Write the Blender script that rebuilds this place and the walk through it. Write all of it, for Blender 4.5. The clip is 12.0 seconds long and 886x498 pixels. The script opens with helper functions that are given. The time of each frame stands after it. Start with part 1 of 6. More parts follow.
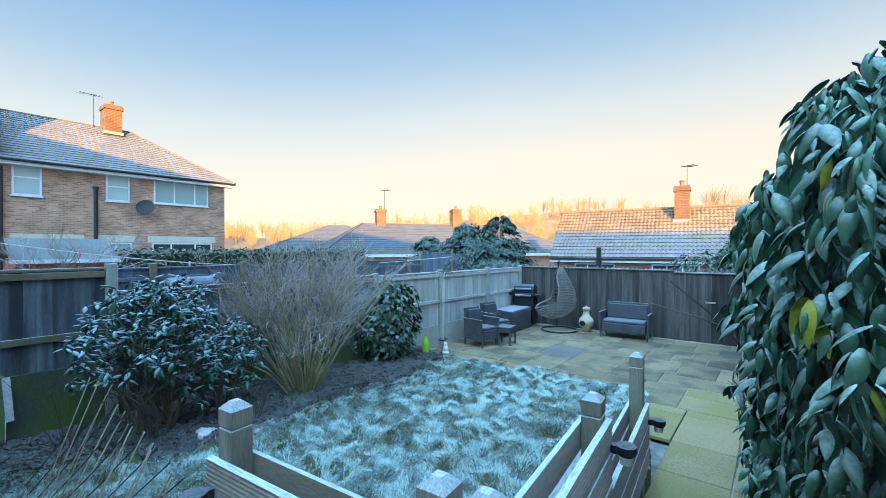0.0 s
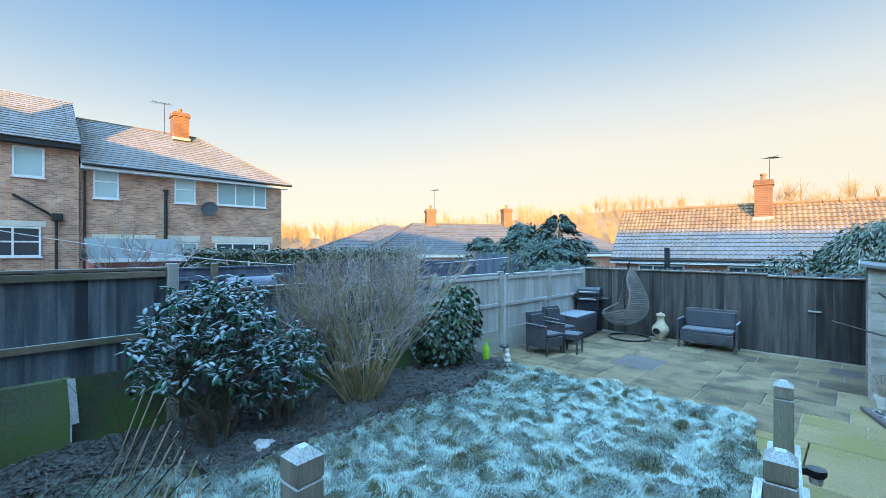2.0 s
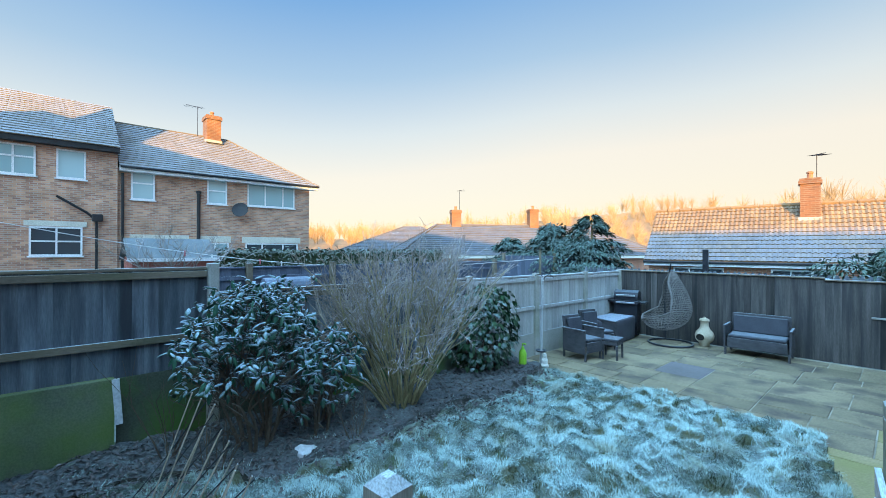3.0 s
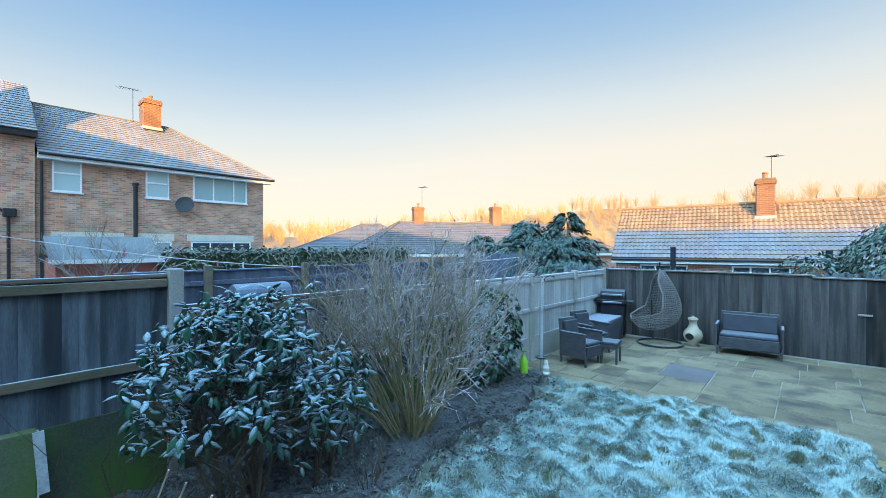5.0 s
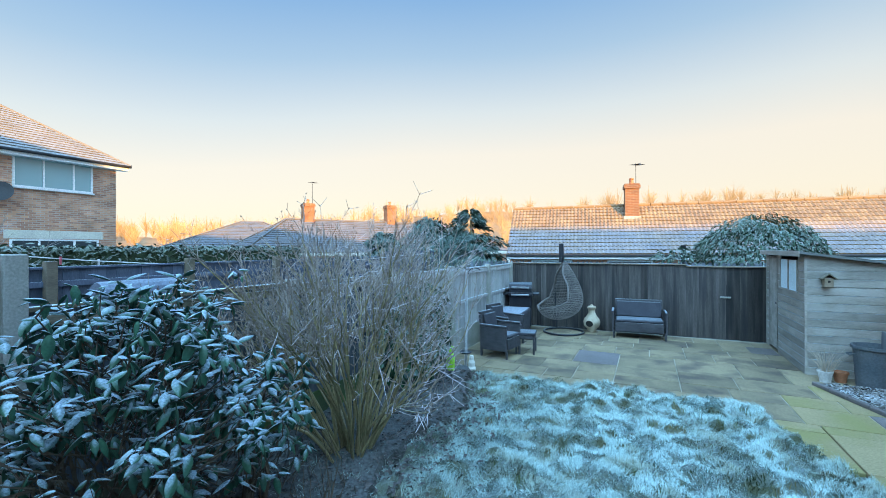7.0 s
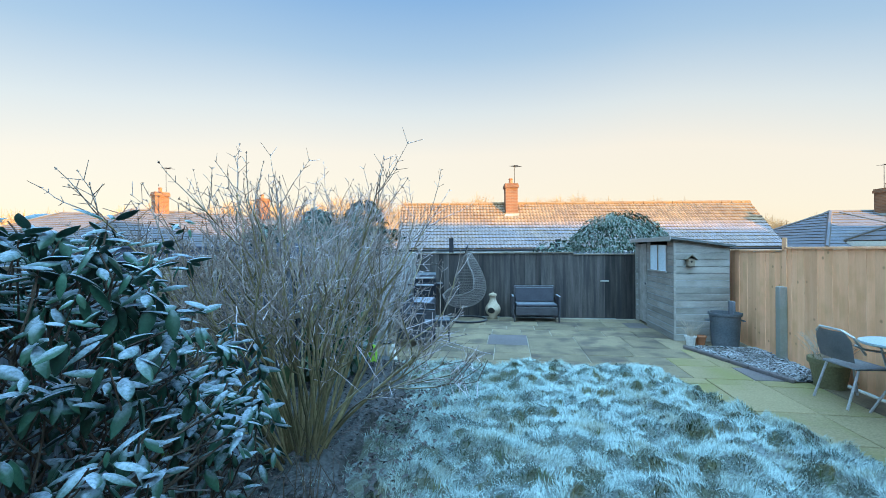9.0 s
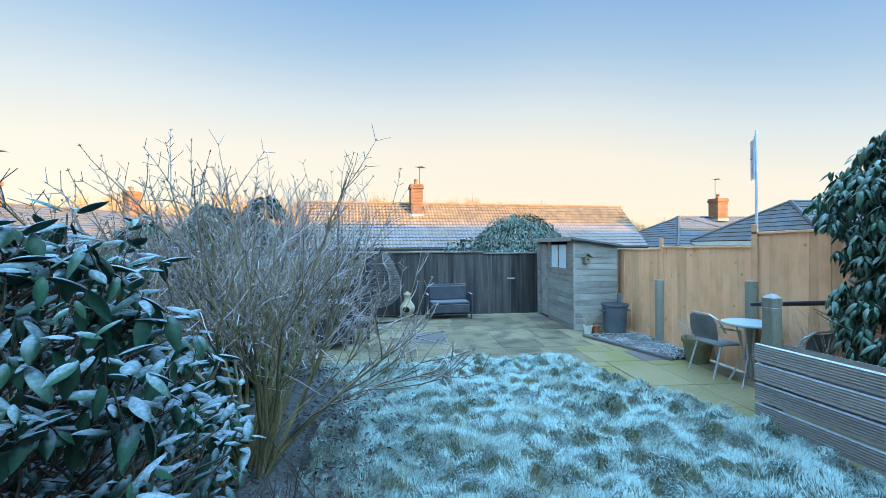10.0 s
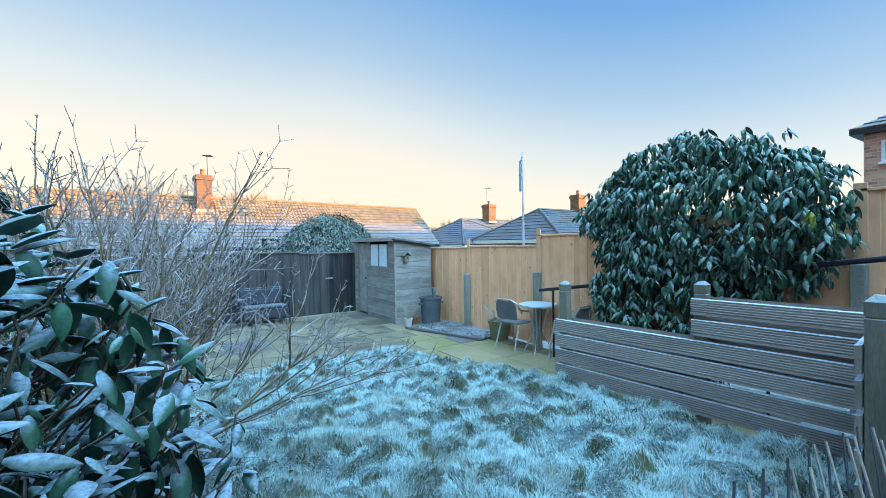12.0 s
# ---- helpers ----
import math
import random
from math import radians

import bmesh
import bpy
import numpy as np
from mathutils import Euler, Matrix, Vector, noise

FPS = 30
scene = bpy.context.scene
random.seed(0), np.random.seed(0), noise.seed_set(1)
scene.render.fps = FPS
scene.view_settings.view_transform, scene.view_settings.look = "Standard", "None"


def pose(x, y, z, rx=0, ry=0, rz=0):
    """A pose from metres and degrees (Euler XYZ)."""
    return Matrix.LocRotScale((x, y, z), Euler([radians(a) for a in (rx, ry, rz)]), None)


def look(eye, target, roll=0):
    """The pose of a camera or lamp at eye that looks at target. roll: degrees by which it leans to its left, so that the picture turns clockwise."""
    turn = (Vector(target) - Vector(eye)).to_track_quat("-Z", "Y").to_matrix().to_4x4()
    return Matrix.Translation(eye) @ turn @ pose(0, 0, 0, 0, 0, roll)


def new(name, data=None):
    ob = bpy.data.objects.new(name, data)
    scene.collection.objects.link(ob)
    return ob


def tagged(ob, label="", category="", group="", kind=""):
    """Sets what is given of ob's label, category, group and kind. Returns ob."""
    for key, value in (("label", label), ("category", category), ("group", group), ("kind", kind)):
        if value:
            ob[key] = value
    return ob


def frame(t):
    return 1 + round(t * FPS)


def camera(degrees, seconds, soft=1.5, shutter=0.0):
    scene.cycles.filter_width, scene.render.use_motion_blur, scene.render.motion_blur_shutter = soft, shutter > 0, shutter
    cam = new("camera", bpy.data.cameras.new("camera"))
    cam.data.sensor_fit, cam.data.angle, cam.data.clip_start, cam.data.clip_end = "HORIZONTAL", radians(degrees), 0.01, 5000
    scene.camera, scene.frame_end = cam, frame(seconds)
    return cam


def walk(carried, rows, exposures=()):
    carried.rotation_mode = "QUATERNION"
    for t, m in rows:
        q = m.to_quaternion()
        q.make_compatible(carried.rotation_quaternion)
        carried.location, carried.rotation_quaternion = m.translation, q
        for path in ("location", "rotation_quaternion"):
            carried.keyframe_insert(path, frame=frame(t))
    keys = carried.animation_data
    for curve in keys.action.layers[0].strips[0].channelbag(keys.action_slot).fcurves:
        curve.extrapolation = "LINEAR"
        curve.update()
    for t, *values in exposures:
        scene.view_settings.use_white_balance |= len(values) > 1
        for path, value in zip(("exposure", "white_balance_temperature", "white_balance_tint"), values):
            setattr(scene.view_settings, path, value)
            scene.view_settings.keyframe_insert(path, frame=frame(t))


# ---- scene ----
cam = camera(93.2, 12.0, soft=0.85)
METRES, EYE, TILT, LEAN, TURN = 3.8, 1.5, 0.0, 0.0, 34.5
PATH = [
    (0, (0.605, -1.158, 1.581), (-0.639, 0.407, 1.577), -0.1),
    (0.5, (0.446, -1.04, 1.553), (-0.854, 0.479, 1.553), -0.1),
    (1, (0.34, -1.021, 1.581), (-1.018, 0.447, 1.579), 0.1),
    (1.5, (0.21, -1.008, 1.59), (-1.176, 0.434, 1.589), 0.0),
    (2, (0.07, -0.947, 1.573), (-1.341, 0.471, 1.571), -0.0),
    (2.5, (-0.109, -0.881, 1.574), (-1.564, 0.491, 1.573), 0.1),
    (2.7, (-0.148, -0.931, 1.562), (-1.631, 0.411, 1.565), 0.2),
    (4.3, (-0.935, -1.051, 1.623), (-2.358, 0.354, 1.614), 0.1),
    (4.5, (-1.033, -1.037, 1.62), (-2.43, 0.395, 1.609), 0.1),
    (5, (-1.298, -0.931, 1.592), (-2.621, 0.569, 1.584), 0.0),
    (5.5, (-1.48, -0.837, 1.533), (-2.733, 0.722, 1.532), 0.0),
    (6, (-1.658, -0.858, 1.508), (-2.833, 0.761, 1.507), -0.0),
    (6.5, (-1.873, -0.904, 1.449), (-2.907, 0.808, 1.453), -0.2),
    (7, (-2.081, -0.845, 1.43), (-2.959, 0.952, 1.427), -0.3),
    (7.2, (-2.164, -0.809, 1.428), (-2.998, 1.009, 1.422), -0.3),
    (8.8, (-2.848, -0.794, 1.164), (-3.231, 1.168, 1.163), -0.2),
    (9, (-2.919, -0.78, 1.163), (-3.225, 1.196, 1.16), -0.4),
    (9.5, (-3.154, -0.823, 1.158), (-3.233, 1.175, 1.151), -0.3),
    (10, (-3.356, -0.832, 1.159), (-3.174, 1.16, 1.152), -0.5),
    (10.5, (-3.561, -0.843, 1.173), (-3.065, 1.095, 1.159), -0.7),
    (11, (-3.719, -0.833, 1.172), (-2.968, 1.02, 1.153), -0.8),
    (11.5, (-3.842, -0.866, 1.181), (-2.929, 0.913, 1.158), -0.8),
    (12, (-4.079, -0.826, 1.202), (-2.984, 0.848, 1.175), -0.9),
]
walk(cam, [(t, look(eye, target, roll)) for t, eye, target, roll in PATH],
     exposures=[(0.0, 2.1), (3.0, 2.04), (5.0, 2.05), (8.0, 2.05), (9.5, 2.06), (11.0, 2.14), (12.0, 2.14)])

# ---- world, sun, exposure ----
SUN_EL, SUN_AZ, FILL_LOBE = 8.0, (0.80, -0.60), 4.8
world = bpy.data.worlds.new("winter_sky")
world.use_nodes = True
scene.world = world
wn, wl = world.node_tree.nodes, world.node_tree.links
wn.clear()
w_out, w_bg = wn.new("ShaderNodeOutputWorld"), wn.new("ShaderNodeBackground")
w_sky = wn.new("ShaderNodeTexSky")
w_sky.sky_type, w_sky.sun_disc = "NISHITA", False
w_sky.sun_elevation = radians(SUN_EL)
w_sky.sun_rotation = math.atan2(SUN_AZ[0], SUN_AZ[1])
w_sky.air_density, w_sky.dust_density, w_sky.ozone_density = 1.0, 0.4, 2.0
w_geo, w_sep, w_ramp = wn.new("ShaderNodeTexCoord"), wn.new("ShaderNodeSeparateXYZ"), wn.new("ShaderNodeValToRGB")
wl.new(w_geo.outputs["Generated"], w_sep.inputs[0])
w_east, w_sum = wn.new("ShaderNodeMapRange"), wn.new("ShaderNodeMath")
w_east.interpolation_type = "SMOOTHSTEP"
for k, q in enumerate((0.25, 1.0, 0.0, 0.15)):
    w_east.inputs[k + 1].default_value = q
wl.new(w_sep.outputs["X"], w_east.inputs[0])
w_west, w_side = wn.new("ShaderNodeMapRange"), wn.new("ShaderNodeMath")
w_west.interpolation_type = "SMOOTHSTEP"
for k, q in enumerate((-0.45, -1.0, -0.015, 0.05)):
    w_west.inputs[k + 1].default_value = q
wl.new(w_sep.outputs["X"], w_west.inputs[0])
wl.new(w_east.outputs[0], w_side.inputs[0])
wl.new(w_west.outputs[0], w_side.inputs[1])
wl.new(w_sep.outputs["Z"], w_sum.inputs[0])
wl.new(w_side.outputs[0], w_sum.inputs[1])
wl.new(w_sum.outputs[0], w_ramp.inputs[0])
SKY_STOPS = [(0.0, (1.0, 0.84, 0.60)), (0.10, (1.0, 0.90, 0.72)), (0.20, (0.98, 0.90, 0.76)), (0.29, (0.76, 0.82, 0.82)),
             (0.40, (0.43, 0.61, 0.79)), (0.54, (0.18, 0.41, 0.76)), (1.0, (0.12, 0.36, 0.90))]
while len(w_ramp.color_ramp.elements) < len(SKY_STOPS):
    w_ramp.color_ramp.elements.new(0.5)
for e, (p, c) in zip(w_ramp.color_ramp.elements, SKY_STOPS):
    e.position, e.color = p, (*c, 1)
w_scale, w_mix = wn.new("ShaderNodeVectorMath"), wn.new("ShaderNodeMix")
w_scale.operation, w_scale.inputs[3].default_value = "SCALE", 0.15
w_mix.data_type, w_mix.inputs[0].default_value = "RGBA", 0.85
wl.new(w_sky.outputs[0], w_scale.inputs[0])
wl.new(w_scale.outputs[0], w_mix.inputs[6])
wl.new(w_ramp.outputs[0], w_mix.inputs[7])
# added bright lobe high behind the camera, off the sun's bearing, fills the shade
w_dot, w_lobe, w_gmul, w_add = wn.new("ShaderNodeVectorMath"), wn.new("ShaderNodeMapRange"), wn.new("ShaderNodeVectorMath"), wn.new("ShaderNodeVectorMath")
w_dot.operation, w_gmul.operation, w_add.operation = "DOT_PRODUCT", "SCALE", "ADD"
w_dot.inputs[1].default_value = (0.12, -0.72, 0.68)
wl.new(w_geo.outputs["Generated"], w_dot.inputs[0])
wl.new(w_dot.outputs["Value"], w_lobe.inputs[0])
w_lobe.interpolation_type = "SMOOTHSTEP"
w_lobe.inputs[1].default_value, w_lobe.inputs[2].default_value = 0.30, 1.0
w_lobe.inputs[3].default_value, w_lobe.inputs[4].default_value = 0.0, FILL_LOBE
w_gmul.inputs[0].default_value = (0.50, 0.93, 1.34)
wl.new(w_lobe.outputs[0], w_gmul.inputs[3])
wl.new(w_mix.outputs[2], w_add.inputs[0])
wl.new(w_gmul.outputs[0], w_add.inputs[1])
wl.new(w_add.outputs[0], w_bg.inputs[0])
w_bg.inputs[1].default_value = 0.263
wl.new(w_bg.outputs[0], w_out.inputs[0])

sun = new("sun", bpy.data.lights.new("sun", "SUN"))
sun.data.energy, sun.data.angle, sun.data.color = 3.9, radians(0.5), (1.0, 0.58, 0.17)
sun.matrix_world = look((0, 0, 0), (-SUN_AZ[0], -SUN_AZ[1], -math.tan(radians(SUN_EL))))


# ---- materials ----
def surf(name, c1, c2, scale=3.0, rough=0.85, bump=0.25, fine=60.0, stretch=(1, 1, 1), metallic=0.0, vary=0.0, island=0.0, frost=0.0,
         frost_from=0.3, frost_col=(0.62, 0.76, 0.86), stain=None, stain_scale=1.2, stain_amount=0.5, spec=0.3, bump_dist=0.01, patchy=0.0, grit=0.28, knots=0.0, streak=False, frost_x=None, frost_z=None):
    """Two-scale noise colour, fine relief, optional stains, optional frost on faces that look up."""
    m = bpy.data.materials.new(name)
    m.use_nodes = True
    n, l = m.node_tree.nodes, m.node_tree.links
    bsdf = n["Principled BSDF"]
    tc, info, add, mp = n.new("ShaderNodeTexCoord"), n.new("ShaderNodeObjectInfo"), n.new("ShaderNodeVectorMath"), n.new("ShaderNodeMapping")
    mul = n.new("ShaderNodeMath")
    mul.operation, mul.inputs[1].default_value = "MULTIPLY", 37.0
    l.new(info.outputs["Random"], mul.inputs[0])
    l.new(tc.outputs["Object"], add.inputs[0])
    l.new(mul.outputs[0], add.inputs[1])
    l.new(add.outputs[0], mp.inputs[0])
    mp.inputs["Scale"].default_value = stretch
    big, small = n.new("ShaderNodeTexNoise"), n.new("ShaderNodeTexNoise")
    big.inputs["Scale"].default_value, big.inputs["Detail"].default_value = scale, 6
    small.inputs["Scale"].default_value, small.inputs["Detail"].default_value = fine, 4
    l.new(mp.outputs[0], big.inputs["Vector"])
    l.new(mp.outputs[0], small.inputs["Vector"])

    def mix(a, b, f, kind="MIX"):
        x = n.new("ShaderNodeMix")
        x.data_type, x.blend_type = "RGBA", kind
        for sock, v in ((x.inputs[0], f), (x.inputs[6], a), (x.inputs[7], b)):
            if isinstance(v, bpy.types.NodeSocket):
                l.new(v, sock)
            else:
                sock.default_value = v if isinstance(v, float) else (*v, 1)
        return x.outputs[2]

    def band(v, lo, hi, a=0.0, b=1.0):
        r = n.new("ShaderNodeMapRange")
        l.new(v, r.inputs[0])
        for k, q in enumerate((lo, hi, a, b)):
            r.inputs[k + 1].default_value = q
        return r.outputs[0]

    col = mix(c1, c2, band(big.outputs[0], 0.3, 0.7))
    col = mix(col, (0, 0, 0), band(small.outputs[0], 0.35, 0.7, grit, 0.0))
    if stain:
        st = n.new("ShaderNodeTexNoise")
        st.inputs["Scale"].default_value, st.inputs["Detail"].default_value = stain_scale, 5
        l.new((mp if streak else add).outputs[0], st.inputs["Vector"])
        col = mix(col, stain, band(st.outputs[0], 0.48, 0.66, 0.0, stain_amount))
    if knots:
        vo = n.new("ShaderNodeTexVoronoi")
        vo.inputs["Scale"].default_value = 4.5
        l.new(add.outputs[0], vo.inputs["Vector"])
        col = mix(col, (0.30, 0.13, 0.05), band(vo.outputs["Distance"], 0.05, 0.13, knots, 0.0))
    for amount, source in ((vary, info.outputs["Random"]), (island, None)):
        if amount:
            if source is None:
                source = n.new("ShaderNodeNewGeometry").outputs["Random Per Island"]
            hsv = n.new("ShaderNodeHueSaturation")
            l.new(band(source, 0, 1, 1 - amount, 1 + amount), hsv.inputs["Value"])
            l.new(col, hsv.inputs["Color"])
            col = hsv.outputs[0]
    if frost:
        g, sp = n.new("ShaderNodeNewGeometry"), n.new("ShaderNodeSeparateXYZ")
        l.new(g.outputs["Normal"], sp.inputs[0])
        up = band(sp.outputs["Z"], frost_from, 0.95, 0.0, frost)
        pat = n.new("ShaderNodeMath")
        pat.operation = "MULTIPLY"
        l.new(up, pat.inputs[0])
        l.new(band(small.outputs[0], 0.3, 0.6, 0.35, 1.0), pat.inputs[1])
        cover = pat.outputs[0]
        if patchy:
            pt, pm = n.new("ShaderNodeTexNoise"), n.new("ShaderNodeMath")
            pt.inputs["Scale"].default_value, pt.inputs["Detail"].default_value = stain_scale, 3
            l.new(add.outputs[0], pt.inputs["Vector"])
            pm.operation = "MULTIPLY"
            l.new(cover, pm.inputs[0])
            l.new(band(pt.outputs[0], 0.44, 0.62, 1.0, 1.0 - patchy), pm.inputs[1])
            cover = pm.outputs[0]
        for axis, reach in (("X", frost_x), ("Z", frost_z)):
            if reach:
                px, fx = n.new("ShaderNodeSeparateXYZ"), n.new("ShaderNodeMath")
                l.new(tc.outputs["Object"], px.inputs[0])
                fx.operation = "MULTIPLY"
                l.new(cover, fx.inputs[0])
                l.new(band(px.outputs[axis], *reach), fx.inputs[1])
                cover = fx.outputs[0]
        col = mix(col, frost_col, cover)
    l.new(col, bsdf.inputs["Base Color"])
    bsdf.inputs["Roughness"].default_value, bsdf.inputs["Metallic"].default_value = rough, metallic
    bsdf.inputs["Specular IOR Level"].default_value = spec
    if bump:
        b = n.new("ShaderNodeBump")
        b.inputs["Strength"].default_value, b.inputs["Distance"].default_value = bump, bump_dist
        l.new(small.outputs[0], b.inputs["Height"])
        l.new(b.outputs[0], bsdf.inputs["Normal"])
    return m


def pane_mat(name, tint, rough=0.04):
    """Window glass seen from outside: a tinted, glossy sheet."""
    m = bpy.data.materials.new(name)
    m.use_nodes = True
    b = m.node_tree.nodes["Principled BSDF"]
    b.inputs["Base Color"].default_value = (*tint, 1)
    b.inputs["Roughness"].default_value, b.inputs["Specular IOR Level"].default_value = rough, 0.8
    return m


M_TILE = surf("roof_tile", (0.20, 0.15, 0.10), (0.14, 0.105, 0.07), 1.0, 0.85, 0.3, 30, island=0.22, frost=0.8, frost_from=0.2, frost_col=(0.28, 0.30, 0.34), patchy=0.3, stain_scale=0.9)
M_TILE_FAR = surf("slate_grey_tile", (0.15, 0.11, 0.075), (0.10, 0.078, 0.055), 1.0, 0.85, 0.3, 30, island=0.22, frost=0.75, frost_from=0.2, frost_col=(0.135, 0.16, 0.21), patchy=0.3, stain_scale=0.9)
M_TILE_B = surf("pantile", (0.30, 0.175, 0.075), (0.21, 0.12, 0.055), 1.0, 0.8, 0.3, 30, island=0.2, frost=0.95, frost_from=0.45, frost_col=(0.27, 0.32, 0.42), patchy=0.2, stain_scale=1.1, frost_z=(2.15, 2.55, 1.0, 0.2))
M_WHITE = surf("white_upvc", (0.80, 0.80, 0.80), (0.74, 0.75, 0.76), 2.0, 0.4, 0.03, 30)
M_CREAM = surf("cream_fascia", (0.72, 0.68, 0.58), (0.62, 0.58, 0.5), 2.0, 0.6, 0.1, 30)
M_BLACKP = surf("black_plastic", (0.03, 0.03, 0.035), (0.02, 0.02, 0.022), 3.0, 0.5, 0.05, 30)
# cyan in this pane and the pale one stands in for reflected sky
M_PANE = pane_mat("window_pane", (0.20, 0.33, 0.35))
M_PANE_DARK = pane_mat("window_pane_dark", (0.05, 0.06, 0.07))
M_PANE_PALE = pane_mat("window_pane_pale", (0.32, 0.45, 0.47), 0.1)
M_CONC = surf("concrete", (0.40, 0.39, 0.36), (0.30, 0.30, 0.27), 3.0, 0.92, 0.35, 70, stain=(0.16, 0.19, 0.11), stain_amount=0.5, frost=0.5, frost_from=0.6)
M_GREENCONC = surf("mossy_concrete", (0.11, 0.12, 0.09), (0.06, 0.075, 0.05), 2.0, 0.95, 0.35, 60, stain=(0.07, 0.14, 0.025), stain_amount=0.8)
M_FENCE = surf("weathered_fence_wood", (0.175, 0.205, 0.235), (0.08, 0.095, 0.115), 1.6, 0.9, 0.35, 24, stretch=(8, 8, 0.7), vary=0.28, stain=(0.04, 0.042, 0.05), stain_scale=0.9, stain_amount=0.85, streak=True, frost=0.9, frost_from=0.7)
M_FENCE_DARK = surf("dark_fence_wood", (0.105, 0.094, 0.088), (0.036, 0.034, 0.034), 1.6, 0.9, 0.4, 24, stretch=(8, 8, 0.6), vary=0.42, stain=(0.025, 0.025, 0.028), stain_scale=0.9, stain_amount=0.8, streak=True, frost=0.9, frost_from=0.7)
# paler copy for the far left panels, with sky light put into its colour
M_FENCE_PALE = surf("sky_lit_fence_wood", (0.46, 0.46, 0.45), (0.34, 0.34, 0.33), 1.6, 0.9, 0.35, 24, stretch=(8, 8, 0.7), vary=0.12, stain=(0.26, 0.26, 0.26), stain_scale=1.7, stain_amount=0.4, frost=0.9, frost_from=0.7)
M_GREENWALL = surf("green_stained_render", (0.19, 0.21, 0.15), (0.11, 0.14, 0.085), 1.6, 0.95, 0.35, 60, stain=(0.12, 0.20, 0.04), stain_amount=0.7)
M_FENCE_RAIL = surf("fence_rail_wood", (0.27, 0.22, 0.16), (0.17, 0.14, 0.11), 1.6, 0.9, 0.35, 24, stretch=(5, 0.7, 5), vary=0.2, frost=0.9, frost_from=0.7, stain=(0.09, 0.10, 0.05), stain_amount=0.5)
M_NEWFENCE = surf("new_larch_boards", (0.97, 0.55, 0.32), (0.88, 0.46, 0.25), 1.6, 0.8, 0.25, 22, stretch=(8, 8, 0.6), vary=0.12, stain=(0.50, 0.26, 0.10), stain_scale=3.0, stain_amount=0.25, frost=0.9, frost_from=0.7, grit=0.08, knots=0.6)
M_DECK = surf("grey_decking", (0.44, 0.385, 0.345), (0.31, 0.27, 0.245), 1.5, 0.9, 0.3, 26, stretch=(6, 0.7, 6), vary=0.15, frost=0.9, frost_from=0.6)
M_DECKX = surf("grey_decking_x", (0.40, 0.34, 0.27), (0.28, 0.235, 0.19), 1.5, 0.9, 0.3, 26, stretch=(0.7, 6, 6), vary=0.15, frost=0.9, frost_from=0.6)
M_POST = surf("guard_post_wood", (0.34, 0.31, 0.25), (0.21, 0.19, 0.15), 2.0, 0.9, 0.3, 28, stretch=(6, 6, 0.7), vary=0.15, stain=(0.15, 0.17, 0.09), stain_amount=0.45, frost=0.85, frost_from=0.4)
M_SHED = surf("grey_shed_boards", (0.35, 0.33, 0.30), (0.23, 0.215, 0.19), 1.6, 0.9, 0.3, 24, stretch=(0.8, 0.8, 7), vary=0.18, stain=(0.42, 0.42, 0.40), stain_scale=2.0, stain_amount=0.35, frost=0.8, frost_from=0.6)
M_FELT = surf("roofing_felt", (0.16, 0.17, 0.17), (0.10, 0.11, 0.11), 3.0, 0.95, 0.4, 90, frost=0.15, frost_from=0.5)
M_SLAB = surf("sandstone_slab", (0.31, 0.25, 0.155), (0.185, 0.155, 0.10), 1.3, 0.75, 0.3, 50, vary=0.2, stain=(0.08, 0.065, 0.055), stain_scale=2.2, stain_amount=0.85, spec=0.4)
M_SLAB_DARK = surf("dark_slab", (0.20, 0.18, 0.18), (0.14, 0.125, 0.125), 1.5, 0.75, 0.3, 50, vary=0.1)
M_SLAB_MOSS = surf("mossy_slab", (0.40, 0.32, 0.18), (0.29, 0.24, 0.13), 1.2, 0.8, 0.3, 50, vary=0.05, stain=(0.24, 0.225, 0.075), stain_amount=0.65)
M_JOINT = surf("slab_joint", (0.50, 0.46, 0.38), (0.30, 0.27, 0.21), 4.0, 0.95, 0.3, 70, stain=(0.08, 0.08, 0.05), stain_amount=0.6)
M_SOIL = surf("dark_soil", (0.06, 0.053, 0.042), (0.033, 0.031, 0.026), 3.0, 0.97, 0.6, 40, frost=0.12, frost_from=0.5, bump_dist=0.03)
M_LAWN = surf("frosted_turf", (0.12, 0.12, 0.06), (0.06, 0.075, 0.035), 5.0, 0.95, 0.5, 60, frost=0.35, frost_from=0.55, frost_col=(0.48, 0.66, 0.76), bump_dist=0.02, patchy=0.8, stain_scale=2.6)
M_GROUND = surf("open_ground", (0.14, 0.14, 0.07), (0.09, 0.095, 0.045), 0.3, 0.95, 0.3, 6, frost=0.3)


# ---- mesh helpers ----
def box(bm, x0, y0, z0, x1, y1, z1, bevel=0.0):
    r = bmesh.ops.create_cube(bm, size=1.0)
    for v in r["verts"]:
        v.co = Vector(((x0 + x1) / 2 + v.co.x * (x1 - x0), (y0 + y1) / 2 + v.co.y * (y1 - y0), (z0 + z1) / 2 + v.co.z * (z1 - z0)))
    if bevel:
        bmesh.ops.bevel(bm, geom=list({e for v in r["verts"] for e in v.link_edges}), offset=bevel, segments=1, affect="EDGES")
    return r["verts"]


def boxed(*args, bevel=0.0):
    bm = bmesh.new()
    box(bm, *args, bevel=bevel)
    return bm


